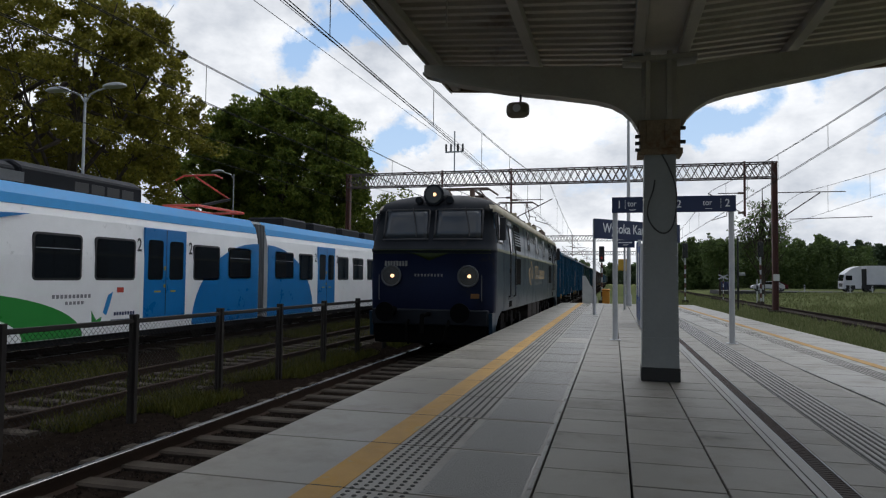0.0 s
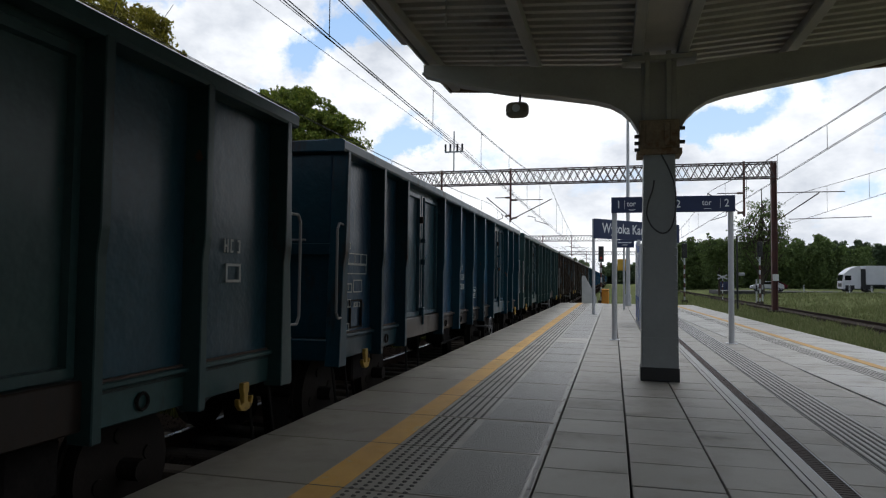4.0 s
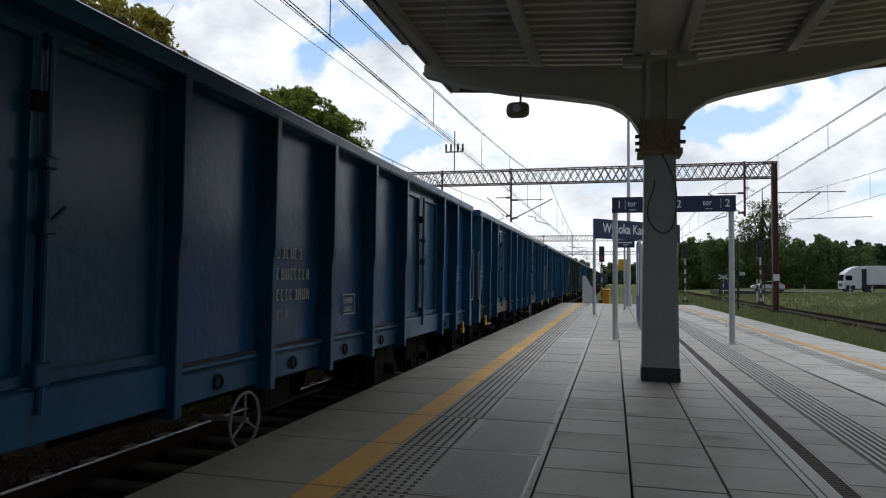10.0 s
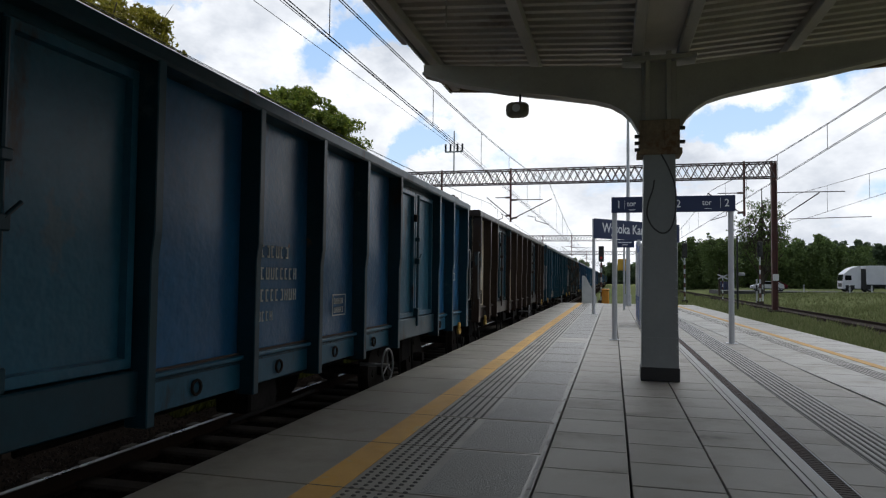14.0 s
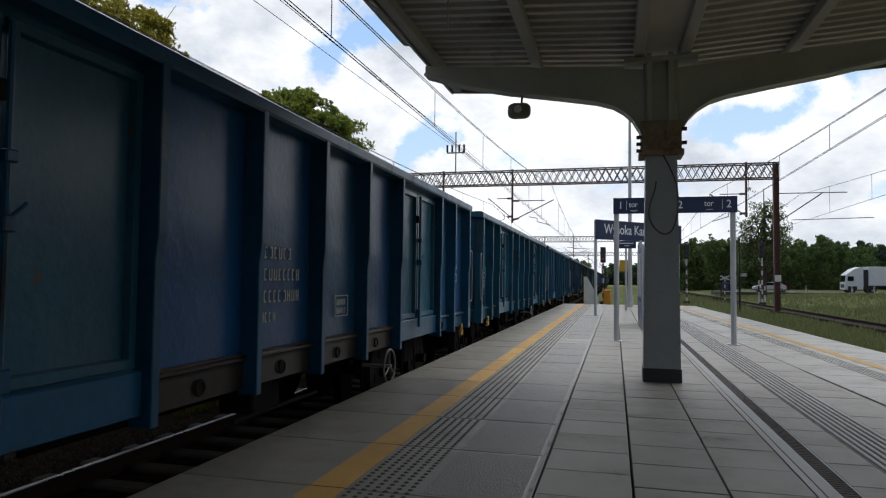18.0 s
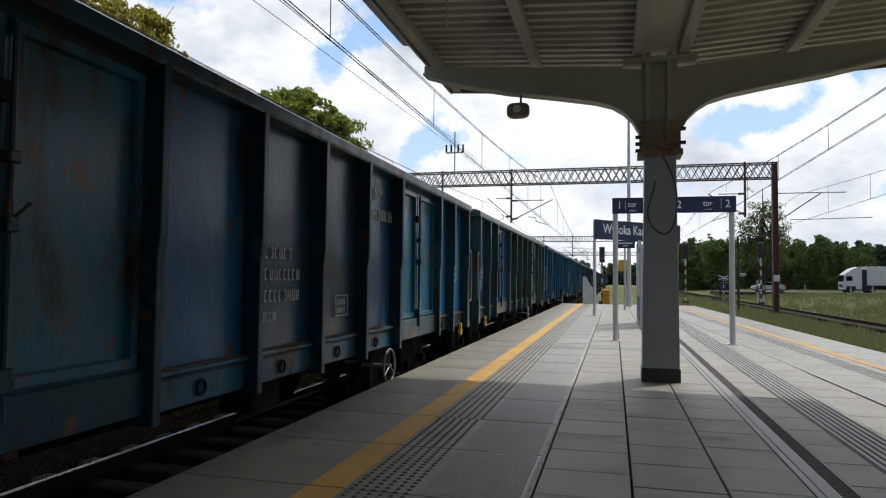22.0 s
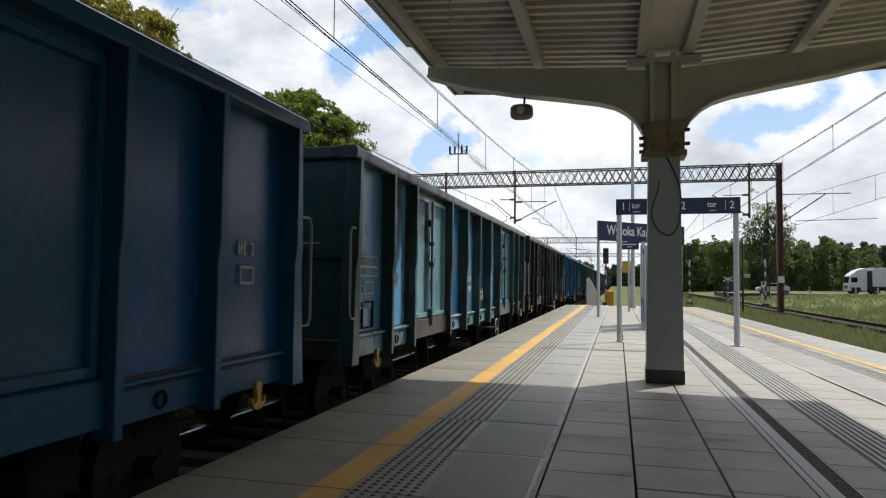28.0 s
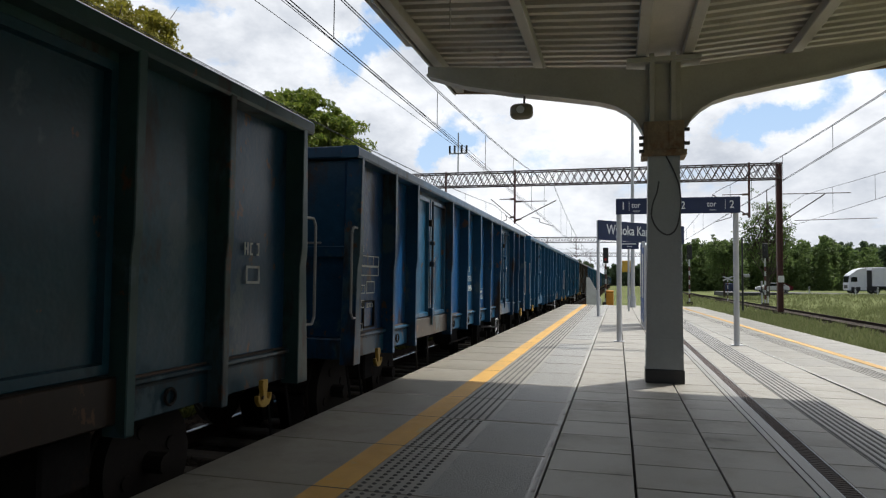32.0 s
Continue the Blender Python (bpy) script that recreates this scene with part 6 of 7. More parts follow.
def catenary(x, zc, zm, y0, y1, span, phase, r=0.011, drop=1.0):
    pts = []
    drops = []
    y = y0
    while y <= y1:
        u = ((y - phase) / span) % 1.0
        sag = 4 * u * (1 - u)
        pts.append((x, y, zm - drop * sag))
        if abs((y - y0) % 6.0) < 1e-6 and 0.04 < u < 0.96:
            drops.append(((x, y, pts[-1][2]), (x, y, zc)))
        y += 3.0
    for d in (0.0, 0.05):
        rope("messenger_wire", [(a + d, b, c) for a, b, c in pts], r * 0.8, "dark messenger wire of the overhead line", "overhead wires", drops if d else ())
    for d in (-0.03, 0.03):
        rope("contact_wire", [(x + d, y0, zc), (x + d, y1, zc)], r * 0.8, "copper contact wire over the track", "overhead wires")


catenary(-4.17, 4.79, 7.6, -44.8, 333, 89.6, 44.8, drop=2.2)
catenary(6.0, 5.0, 6.9, -44.8, 333, 89.6, 44.8, drop=1.5)
catenary(11.05, 4.9, 6.6, -44.8, 333, 89.6, 44.8, 0.007, 1.3)
catenary(-12.85, 4.95, 6.6, -30, 330, 66.0, 44.8, 0.007)
catenary(-8.2, 4.74, 6.3, -30, 330, 66.0, 44.8, 0.010, 0.8)
for y in (44.8, 114.0, 178.0):
    cantilever(y, -4.17, -6.75, 4.78, 1)
    cantilever(y, 6.0, 7.95, 4.95, -1)
    cantilever(y, -8.2, -6.75, 4.95, -1)
rc = thing("cantilever_arm", pose(0, 44.8, 0), "steel cantilever arm over the grassy track", "cantilever", "cantilever arms")
part("tube", rods([(9.8, 0, 4.9), (12.2, 0, 6.6)], 0.035), M_TRUSS, rc)
part("tube", rods([(9.8, 0, 6.65), (13.6, 0, 6.65)], 0.03), M_TRUSS, rc)
part("tube", rods([(10.5, 0, 5.0), (15.0, 0, 5.1)], 0.024), M_TRUSS, rc)
rope("feeder_wire", [(-12.0, -20, 10.9), (-11.4, 12, 10.0), (-11.0, 44.8, 10.5), (-11.0, 114, 10.5), (-11, 330, 10.5)], 0.012, "dark feeder wire above the tracks", "overhead wires")
rope("feeder_wire", [(-10.6, -20, 10.9), (-10.5, 12, 10.0), (-10.4, 44.8, 10.5), (-10.4, 114, 10.5), (-10.4, 330, 10.5)], 0.012, "dark feeder wire above the tracks", "overhead wires")

# ---- fence between the tracks ----
M_FENCE = surface("fence_steel", (0.018, 0.014, 0.012), 0.8, var=0.3)
FX = -6.3
fence = thing("track_fence", pose(FX, 0, 0), "rusty steel fence with wire mesh between the tracks", "fence")
for i in range(13):
    y = -1.85 + i * 2.04 + 7.55 - 6.12
    part("post", boxes((-0.06, 0.06, y - 0.03, y + 0.03, GROUND_Z - 0.1, 0.62), (-0.02, 0.02, y - 0.07, y + 0.07, GROUND_Z - 0.1, 0.62), bev=0.004), M_FENCE, fence)
part("top_rail", boxes((-0.03, 0.03, -3, 26, 0.50, 0.56), bev=0.005), M_FENCE, fence)
bm = bmesh.new()
y = 1.0
while y < 16:
    for d in (-1, 1):
        a, b = (y, y + 1.15) if d > 0 else (y + 1.15, y)
        rod(bm, (0, a, -0.68), (0, b, 0.50), 0.0025, 3)
    y += 0.075
tagged(part("wire_mesh", bm, M_FENCE, fence), kind="stuff")

# ---- the parked passenger train ----
M_EWHITE = surface("emu_white", (0.87, 0.87, 0.86), 0.28, var=0.06, scale=0.8, bump=0.02, dirt=(0.5, 0.5, 0.48), amount=0.15)
M_EBLUE = surface("emu_blue", (0.008, 0.165, 0.44), 0.3, var=0.08, bump=0.02)
M_ELIGHT = surface("emu_light_blue", (0.035, 0.25, 0.55), 0.4, spec=0.2, var=0.08, bump=0.02)
M_EGREEN = surface("emu_green", (0.035, 0.25, 0.05), 0.3, var=0.08, bump=0.02)
M_EYELLOW = surface("emu_yellow", (0.75, 0.50, 0.02), 0.3, var=0.08, bump=0.02)
M_ERED = surface("panto_red", (0.45, 0.05, 0.03), 0.5, var=0.1)
M_EGREY = surface("emu_roof_grey", (0.012, 0.013, 0.016), 0.6, spec=0.12, var=0.2)
M_EBELLOW = surface("bellows_grey", (0.10, 0.105, 0.11), 0.8, var=0.2)
EX, EZ = -11.40, RAIL_Z
emu = thing("passenger_train", pose(0, 0, 0), "parked white and blue electric passenger train, doors closed", "passenger train")
E_AX = EX - 1.42


def emu_profile():
    z = lambda v: EZ + v
    return [(EX, z(0.45)), (EX, z(2.2)), (EX - 0.06, z(3.05)), (EX - 0.16, z(3.42)), (EX - 0.36, z(3.66)), (E_AX, z(3.80)), (2 * E_AX - EX + 0.36, z(3.66)), (2 * E_AX - EX + 0.06, z(3.05)), (2 * E_AX - EX, z(2.2)), (2 * E_AX - EX, z(0.45))]


def rounded(y0, y1, z0, z1, r, x0, x1):
    """A flat slab with rounded corners, facing the platform."""
    pts = []
    for cy, cz, a0 in ((y1 - r, z1 - r, 0), (y0 + r, z1 - r, 90), (y0 + r, z0 + r, 180), (y1 - r, z0 + r, 270)):
        for k in range(5):
            a = radians(a0 + 22.5 * k)
            pts.append((cy + r * math.cos(a), cz + r * math.sin(a)))
    return extrude_profile(bmesh.new(), pts, "x", x0, x1)


def emu_car(y0, y1, windows, doors):
    c = part("car_body", extrude_profile(bmesh.new(), emu_profile(), "y", y0, y1), M_EWHITE, emu, "white car body")
    for f in c.data.polygons:
        f.use_smooth = False
    bm = bmesh.new()
    z = lambda v: EZ + v
    extrude_profile(bm, [(EX - 0.094, z(3.22)), (EX - 0.148, z(3.43)), (EX - 0.35, z(3.675)), (EX - 0.36, z(3.64)), (EX - 0.17, z(3.40)), (EX - 0.12, z(3.21))], "y", y0 + 0.01, y1 - 0.01)
    part("roof_band", bm, M_ELIGHT, c, "light blue roof band")
    for a, b, zz0, zz1 in windows:
        w = part("window", rounded(a, b, zz0, zz1, 0.10, EX - 0.05, EX + 0.004), M_BLACK, c)
        part("pane", rounded(a + 0.05, b - 0.05, zz0 + 0.05, zz1 - 0.05, 0.07, EX - 0.02, EX + 0.009), M_EGLASS, w)
        if a in (2.2, 6.2, 10.98, 18.06, 20.95, 28.1, 31.8):
            part("vent_bar", boxes((EX + 0.008, EX + 0.014, a + 0.07, b - 0.07, zz1 - 0.33, zz1 - 0.315)), M_STEEL, w)
    for a, b in doors:
        d = part("door", boxes((EX - 0.04, EX + 0.012, a, b, z(0.75), z(3.02)), bev=0.01), M_EBLUE, c, "bright blue double door")
        mid = (a + b) / 2
        part("door_seam", boxes((EX + 0.012, EX + 0.015, mid - 0.012, mid + 0.012, z(0.78), z(3.0))), M_BLACK, d)
        for q, r in ((a + 0.13, mid - 0.13), (mid + 0.13, b - 0.13)):
            part("door_window", rounded(q, r, z(1.70), z(2.72), 0.08, EX + 0.002, EX + 0.018), M_EGLASS, d)
        part("door_marks", boxes((EX + 0.012, EX + 0.017, mid - 0.45, mid - 0.2, z(1.38), z(1.42)), (EX + 0.012, EX + 0.017, mid + 0.2, mid + 0.4, z(1.38), z(1.42)), (EX + 0.012, EX + 0.03, mid - 0.09, mid - 0.04, z(1.5), z(1.58)), (EX + 0.012, EX + 0.03, mid - 0.09, mid - 0.04, z(1.95), z(2.05))), M_YBOX, d)
    return c


M_EGLASS = glass_dark("train_window", (0.012, 0.014, 0.016))
K = 0.927
W1, W0 = 2.02, 1.02
car1 = emu_car(-6.0, 19.85, ((2.2, 3.55, W0, W1), (4.3, 5.6, W0, W1), (6.2, 7.5, W0, W1), (8.5, 9.9, W0, W1), (10.98, 12.28, W0, W1), (12.66, 13.98, W0, W1), (16.32, 17.6, W0, W1), (18.06, 19.38, W0 + 0.04, W1)), ((14.30, 15.97),))
car2 = emu_car(20.45, 40.0, ((20.95, 22.34, W0 + 0.04, W1), (22.8, 23.96, W0, W1), (26.4, 27.58, W0, W1), (28.1, 29.38, W0, W1), (29.9, 31.2, W0, W1), (31.8, 33.0, W0, W1), (34, 35.2, W0, W1)), ((24.42, 26.08), (37.0, 38.6)))
gangway = part("gangway", boxes((2 * E_AX - EX + 0.16, EX - 0.16, 19.8, 20.5, EZ + 0.62, EZ + 3.5)), M_EBELLOW, emu, "grey folded gangway")
for k in range(6):
    part("bellows_fold", boxes((2 * E_AX - EX + 0.12, EX - 0.12, 19.86 + k * 0.098, 19.93 + k * 0.098, EZ + 0.6, EZ + 3.55), bev=0.01), M_EBELLOW, gangway)


def swoosh(parent, mat, pts, label, d=0.004):
    """A painted field on the side wall, thin and proud of it."""
    bm = bmesh.new()
    hi = [bm.verts.new((EX + d, y, z)) for y, z in pts]
    lo = [bm.verts.new((EX - 0.01, y, z)) for y, z in pts]
    bm.faces.new(hi)
    n = len(pts)
    for i in range(n):
        bm.faces.new((lo[i], lo[(i + 1) % n], hi[(i + 1) % n], hi[i]))
    bmesh.ops.recalc_face_normals(bm, faces=bm.faces)
    bmesh.ops.triangulate(bm, faces=bm.faces[:])
    part("painted_field", bm, mat, parent, label)


arc = [(19.84 - 3.55 * math.sin(a), EZ + 0.46 + 2.42 * math.cos(a)) for a in [math.pi / 2 * i / 14 for i in range(15)]]
swoosh(car1, M_EBLUE, [(19.84, EZ + 0.46)] + arc, "blue painted arc")
arc = [(20.46 + 3.55 * math.sin(a), EZ + 0.46 + 2.42 * math.cos(a)) for a in [math.pi / 2 * i / 14 for i in range(15)]]
swoosh(car2, M_EBLUE, [(20.46, EZ + 0.46)] + arc, "blue painted arc")
outer = [(8.6 + 3.75 * math.sin(a), EZ + 0.46 + 1.05 * math.cos(a)) for a in [math.pi / 2 * i / 14 for i in range(15)]]
inner = [(8.6 + 2.2 * math.sin(a), EZ + 0.46 + 0.70 * math.cos(a)) for a in [math.pi / 2 * i / 14 for i in range(14, -1, -1)]]
swoosh(car1, M_EGREEN, outer + inner, "green painted swoosh", 0.005)
swoosh(car1, M_EBLUE, [(8.0, EZ + 2.72), (10.0, EZ + 3.0), (10.9, EZ + 3.04), (10.2, EZ + 2.9), (9.2, EZ + 2.72), (8.4, EZ + 2.5)], "blue painted tip", 0.005)
swoosh(car2, M_EYELLOW, [(32.0, EZ + 0.47), (32.2, EZ + 0.9), (32.8, EZ + 1.3), (34, EZ + 1.4), (34, EZ + 0.47)], "yellow painted field", 0.005)
for y, z in ((14.02, EZ + 2.55), (16.08, EZ + 2.55), (24.12, EZ + 2.55), (26.22, EZ + 2.55)):
    cpar = car1 if y < 20 else car2
    letters("2", 0.46, pose(EX + 0.006, y, z, 90, 0, 90), M_BLACK, cpar, "class_number", 0.75)
part("red_plate", boxes((EX - 0.01, EX + 0.006, 13.38, 13.6, EZ + 1.40, EZ + 1.52)), M_ERED, car1)
bm = boxes(*[(EX - 0.01, EX + 0.005, 11.5 + i * 0.11, 11.57 + i * 0.11, EZ + 1.30, EZ + 1.38) for i in range(10)], *[(EX - 0.01, EX + 0.005, 11.85 + i * 0.11, 11.92 + i * 0.11, EZ + 1.16, EZ + 1.23) for i in range(5)])
part("number_bars", bm, surface("grey_mark", (0.25, 0.25, 0.26), 0.6, bump=0), car1)
swoosh(car1, M_ELIGHT, [(12.95, EZ + 0.95), (13.1, EZ + 1.35), (13.25, EZ + 1.42), (13.15, EZ + 1.1), (13.05, EZ + 0.88)], "small blue leaf emblem", 0.005)
swoosh(car1, M_EGREEN, [(12.75, EZ + 0.78), (12.6, EZ + 1.0), (12.62, EZ + 0.7), (12.85, EZ + 0.62), (12.92, EZ + 0.86)], "small green leaf emblem", 0.005)
bm = boxes(*[(EX - 0.01, EX + 0.005, 13.3 + i * 0.09, 13.36 + i * 0.09, EZ + 0.86, EZ + 0.94) for i in range(8)], *[(EX - 0.01, EX + 0.005, 13.2 + i * 0.09, 13.27 + i * 0.09, EZ + 0.68, EZ + 0.77) for i in range(11)])
part("lettering_bars", bm, M_NAVY, car1)
for y0, y1, h in ((-4, 11.0, 0.44), (11.1, 14.8, 0.50)):
    bm = bmesh.new()
    extrude_profile(bm, [(E_AX - 0.8, EZ + 3.66), (E_AX - 0.6, EZ + 3.72 + h), (E_AX + 0.62, EZ + 3.72 + h), (E_AX + 0.9, EZ + 3.70 + h * 0.72), (E_AX + 0.9, EZ + 3.66)], "y", y0, y1)
    bmesh.ops.bevel(bm, geom=bm.edges[:], offset=0.04, segments=1, affect="EDGES")
    rb = part("roof_unit", bm, M_EGREY, emu, "dark grey roof equipment box")
    for a in (y1 - 0.75, y1 - 1.25, y1 - 1.75, y1 - 2.25):
        part("vent", boxes((E_AX + 0.895, E_AX + 0.906, a, a + 0.42, EZ + 3.72, EZ + 3.94), bev=0.004), M_BLACK, rb)
    part("hatch", boxes((E_AX + 0.895, E_AX + 0.91, y1 - 4.6, y1 - 3.6, EZ + 3.72, EZ + 3.94), bev=0.006), M_EBELLOW, rb)
for y0, y1 in ((22.6, 24.6), (25.2, 27.6), (28.2, 30.4), (31.0, 36.0)):
    part("roof_unit", boxes((E_AX - 0.7, E_AX + 0.8, y0, y1, EZ + 3.66, EZ + 4.05), bev=0.07), M_EGREY, emu, "dark grey roof equipment box")
pg = part("pantograph", rods([(E_AX - 0.6, 17.6, EZ + 3.95), (E_AX - 0.6, 20.2, EZ + 3.95), (E_AX + 0.6, 20.2, EZ + 3.95), (E_AX + 0.6, 17.6, EZ + 3.95), (E_AX - 0.6, 17.6, EZ + 3.95)], 0.04), M_ERED, emu, "raised red pantograph")
part("lower_arm", rods([(E_AX, 18.4, EZ + 4.0), (E_AX, 20.3, EZ + 4.45)], 0.05), M_EGREY, pg)
part("upper_arm", rods([(E_AX, 20.3, EZ + 4.45), (E_AX - 0.2, 18.6, EZ + 5.0)], 0.035), M_ERED, pg)
part("contact_bow", rods([(E_AX - 0.9, 18.6, EZ + 4.9), (E_AX - 0.6, 18.6, EZ + 5.03), (E_AX + 0.5, 18.6, EZ + 5.03), (E_AX + 0.8, 18.6, EZ + 4.9)], 0.03), M_ERED, pg)
part("skirt", boxes((2 * E_AX - EX + 0.1, EX - 0.1, -6, 40, EZ + 0.3, EZ + 0.46)), M_EGREY, emu)
for y in (2.0, 18.4, 21.9, 36):
    bogie = part("bogie", boxes((E_AX + 0.75, E_AX + 1.05, y - 1.6, y + 1.6, EZ + 0.42, EZ + 0.62), bev=0.03), M_UNDER, emu)
    for d in (-1.1, 1.1):
        part("wheelset", rod(bmesh.new(), (E_AX - 0.8, y + d, EZ + 0.42), (E_AX + 0.95, y + d, EZ + 0.42), 0.42, 20), M_UNDER, bogie)


# ---- trees ----
def leaf_cloud(centres, per, size, seed, squash=0.8):
    """Small leaf-shaped quads scattered through clumps. centres: (x, y, z, r)."""
    g = np.random.default_rng(seed)
    c = np.repeat(np.array(centres, float), per, axis=0)
    n = len(c)
    d = g.normal(size=(n, 3))
    d /= np.linalg.norm(d, axis=1)[:, None]
    p = c[:, :3] + d * (c[:, 3] * g.uniform(0.35, 1.0, n) ** 0.6)[:, None] * [1, 1, squash]
    a = g.normal(size=(n, 3))
    a /= np.linalg.norm(a, axis=1)[:, None]
    b = np.cross(a, g.normal(size=(n, 3)))
    b /= np.linalg.norm(b, axis=1)[:, None]
    s = (size * g.uniform(0.6, 1.4, n))[:, None]
    v = np.stack([p - a * s, p + b * s * 0.55, p + a * s, p - b * s * 0.55], 1).reshape(-1, 3)
    me = bpy.data.meshes.new("crown")
    me.vertices.add(len(v))
    me.vertices.foreach_set("co", v.astype(np.float32).ravel())
    me.loops.add(n * 4)
    me.loops.foreach_set("vertex_index", np.arange(n * 4, dtype=np.int32))
    me.polygons.add(n)
    me.polygons.foreach_set("loop_start", np.arange(0, n * 4, 4, dtype=np.int32))
    me.update(calc_edges=True)
    return me


M_BARK = surface("bark", (0.055, 0.042, 0.032), 0.9, var=0.35, scale=4, bump=0.6, streak=3)
M_LEAF_OAK = foliage("young_oak_leaf", (0.125, 0.122, 0.017), (0.235, 0.210, 0.031), 0.5)
M_LEAF_GREEN = foliage("maple_leaf", (0.075, 0.120, 0.020), (0.185, 0.215, 0.034), 0.45)
M_LEAF_DARK = foliage("pine_needle", (0.060, 0.092, 0.050), (0.105, 0.145, 0.074), 0.45)
M_LEAF_MIX = foliage("birch_leaf", (0.080, 0.125, 0.040), (0.14, 0.19, 0.062), 0.45)


def make_tree(x, y, height, trunk_h, crown, seed, leaf_mat, label, trunk_r=0.4, n_limb=14, clump=1.5, per=260, leaf=0.16, extra=70, lean=0.0, tidy=False, taper=0.0):
    """A tapered trunk, limbs that fork, and a crown of leafy clumps. crown: (rx, ry, rz, zc)."""
    g = random.Random(seed)
    t = thing("tree", pose(x, y, GROUND_Z), label, "tree", "trees by the station")
    rx, ry, rz, zc = crown
    bm = bmesh.new()
    rod(bm, (0, 0, -0.2), (lean * 0.3, 0, trunk_h), trunk_r, 10, trunk_r * 0.75)
    rod(bm, (lean * 0.3, 0, trunk_h - 0.02), (lean, 0, height * 0.82), trunk_r * 0.75, 8, trunk_r * 0.15)
    tips = []
    for i in range(n_limb):
        a = i * 2.4 + g.uniform(-0.4, 0.4)
        z0 = trunk_h + (height * 0.72 - trunk_h) * (i / n_limb)
        e = g.uniform(0.62, 0.95)
        z1 = zc + rz * g.uniform(-0.75, 0.75) * e
        s = math.sqrt(max(0.1, 1 - ((z1 - zc) / rz) ** 2)) * e
        p1 = Vector((rx * s * math.cos(a), ry * s * math.sin(a), z1))
        p0 = Vector((lean * z0 / height, 0, z0))
        mid = p0.lerp(p1, 0.5) + Vector((0, 0, -0.08 * height * g.random()))
        rod(bm, p0, mid, trunk_r * 0.34, 6, trunk_r * 0.2)
        rod(bm, mid, p1, trunk_r * 0.2, 5, 0.03)
        tips.append(p1), tips.append(mid.lerp(p1, 0.6))
        for k in range(3):
            q = mid.lerp(p1, g.uniform(0.1, 0.9)) + Vector((g.uniform(-1, 1) * rx * 0.28, g.uniform(-1, 1) * ry * 0.28, g.uniform(-0.2, 0.5) * rz * 0.3))
            rod(bm, mid.lerp(p1, g.uniform(0.0, 0.5)), q, trunk_r * 0.1, 4, 0.02)
            tips.append(q)
    part("trunk", bm, M_BARK, t)
    centres = []
    for p in tips:
        for k in range(4):
            centres.append((p.x + g.gauss(0, 0.6) * clump, p.y + g.gauss(0, 0.6) * clump, p.z + g.gauss(0, 0.42) * clump, clump * g.uniform(0.25, 0.75)))
    for i in range(extra):
        d = Vector((g.gauss(0, 1), g.gauss(0, 1), g.gauss(0, 1))).normalized()
        e = g.uniform(0.55, 1.0) ** 0.5 * (1 + 0.18 * noise.noise(d * 2.2 + Vector((seed, 0, 0))))
        q = Vector((rx * d.x * e, ry * d.y * e, zc + rz * d.z * e))
        for k in range(3):
            centres.append((q.x + g.gauss(0, 0.6) * clump, q.y + g.gauss(0, 0.6) * clump, q.z + g.gauss(0, 0.4) * clump, clump * g.uniform(0.25, 0.7)))
    if tidy:
        # a close, domed crown: nothing stands far out of it
        kept = []
        for x_, y_, z_, r_ in centres:
            narrow = 1 - taper * (z_ - zc) / rz
            d = Vector((x_ / rx / narrow, y_ / ry / narrow, (z_ - zc) / rz))
            m_ = min(1.0, (1.0 + 0.10 * noise.noise(d * 2.6 + Vector((0, 0, seed)))) / max(d.length, 1e-6))
            kept.append((x_ * m_, y_ * m_, zc + (z_ - zc) * m_, r_))
        centres = kept
    part("crown", leaf_cloud(centres, per // 3, leaf, seed), leaf_mat, t, "leafy crown with gaps")
    return t


make_tree(-35.4, 37.0, 23.5, 4.0, (9.0, 8.0, 11.0, 13.0), 3, M_LEAF_OAK, "tall oak with yellow-green young leaves", 0.55, 26, 1.2, 300, 0.13, 120, tidy=True, taper=0.38)
make_tree(-47.0, 46.0, 26.0, 5.0, (9.5, 8.5, 10.0, 16.0), 8, M_LEAF_OAK, "broad oak with yellow-green young leaves", 0.55, 14, 1.7, 240, 0.18, 70)
make_tree(-32.2, 60.0, 20.4, 4.0, (8.7, 7.8, 7.8, 12.5), 5, M_LEAF_GREEN, "dense dark green maple", 0.6, 16, 1.5, 330, 0.18, 330, tidy=True)
make_tree(-45.0, 66.0, 17.0, 3.0, (7.0, 7, 6.5, 10.0), 12, M_LEAF_GREEN, "dark green broadleaf tree", 0.45, 10, 1.6, 200, 0.2, 50)
make_tree(-26.0, 70.0, 12.0, 2.0, (5.0, 5, 4.5, 6.5), 14, M_LEAF_GREEN, "low dark green tree behind the train", 0.3, 8, 1.4, 200, 0.18, 40)
make_tree(18.4, 92.0, 17.0, 1.5, (3.4, 3.2, 6.6, 8.4), 21, M_LEAF_MIX, "slender half-bare poplar by the crossing", 0.30, 46, 0.55, 36, 0.10, 2)
make_tree(14.0, 97.0, 9.5, 2.0, (2.2, 2.2, 3.4, 5.6), 23, M_LEAF_MIX, "young birch by the crossing", 0.15, 9, 0.9, 130, 0.13, 20)


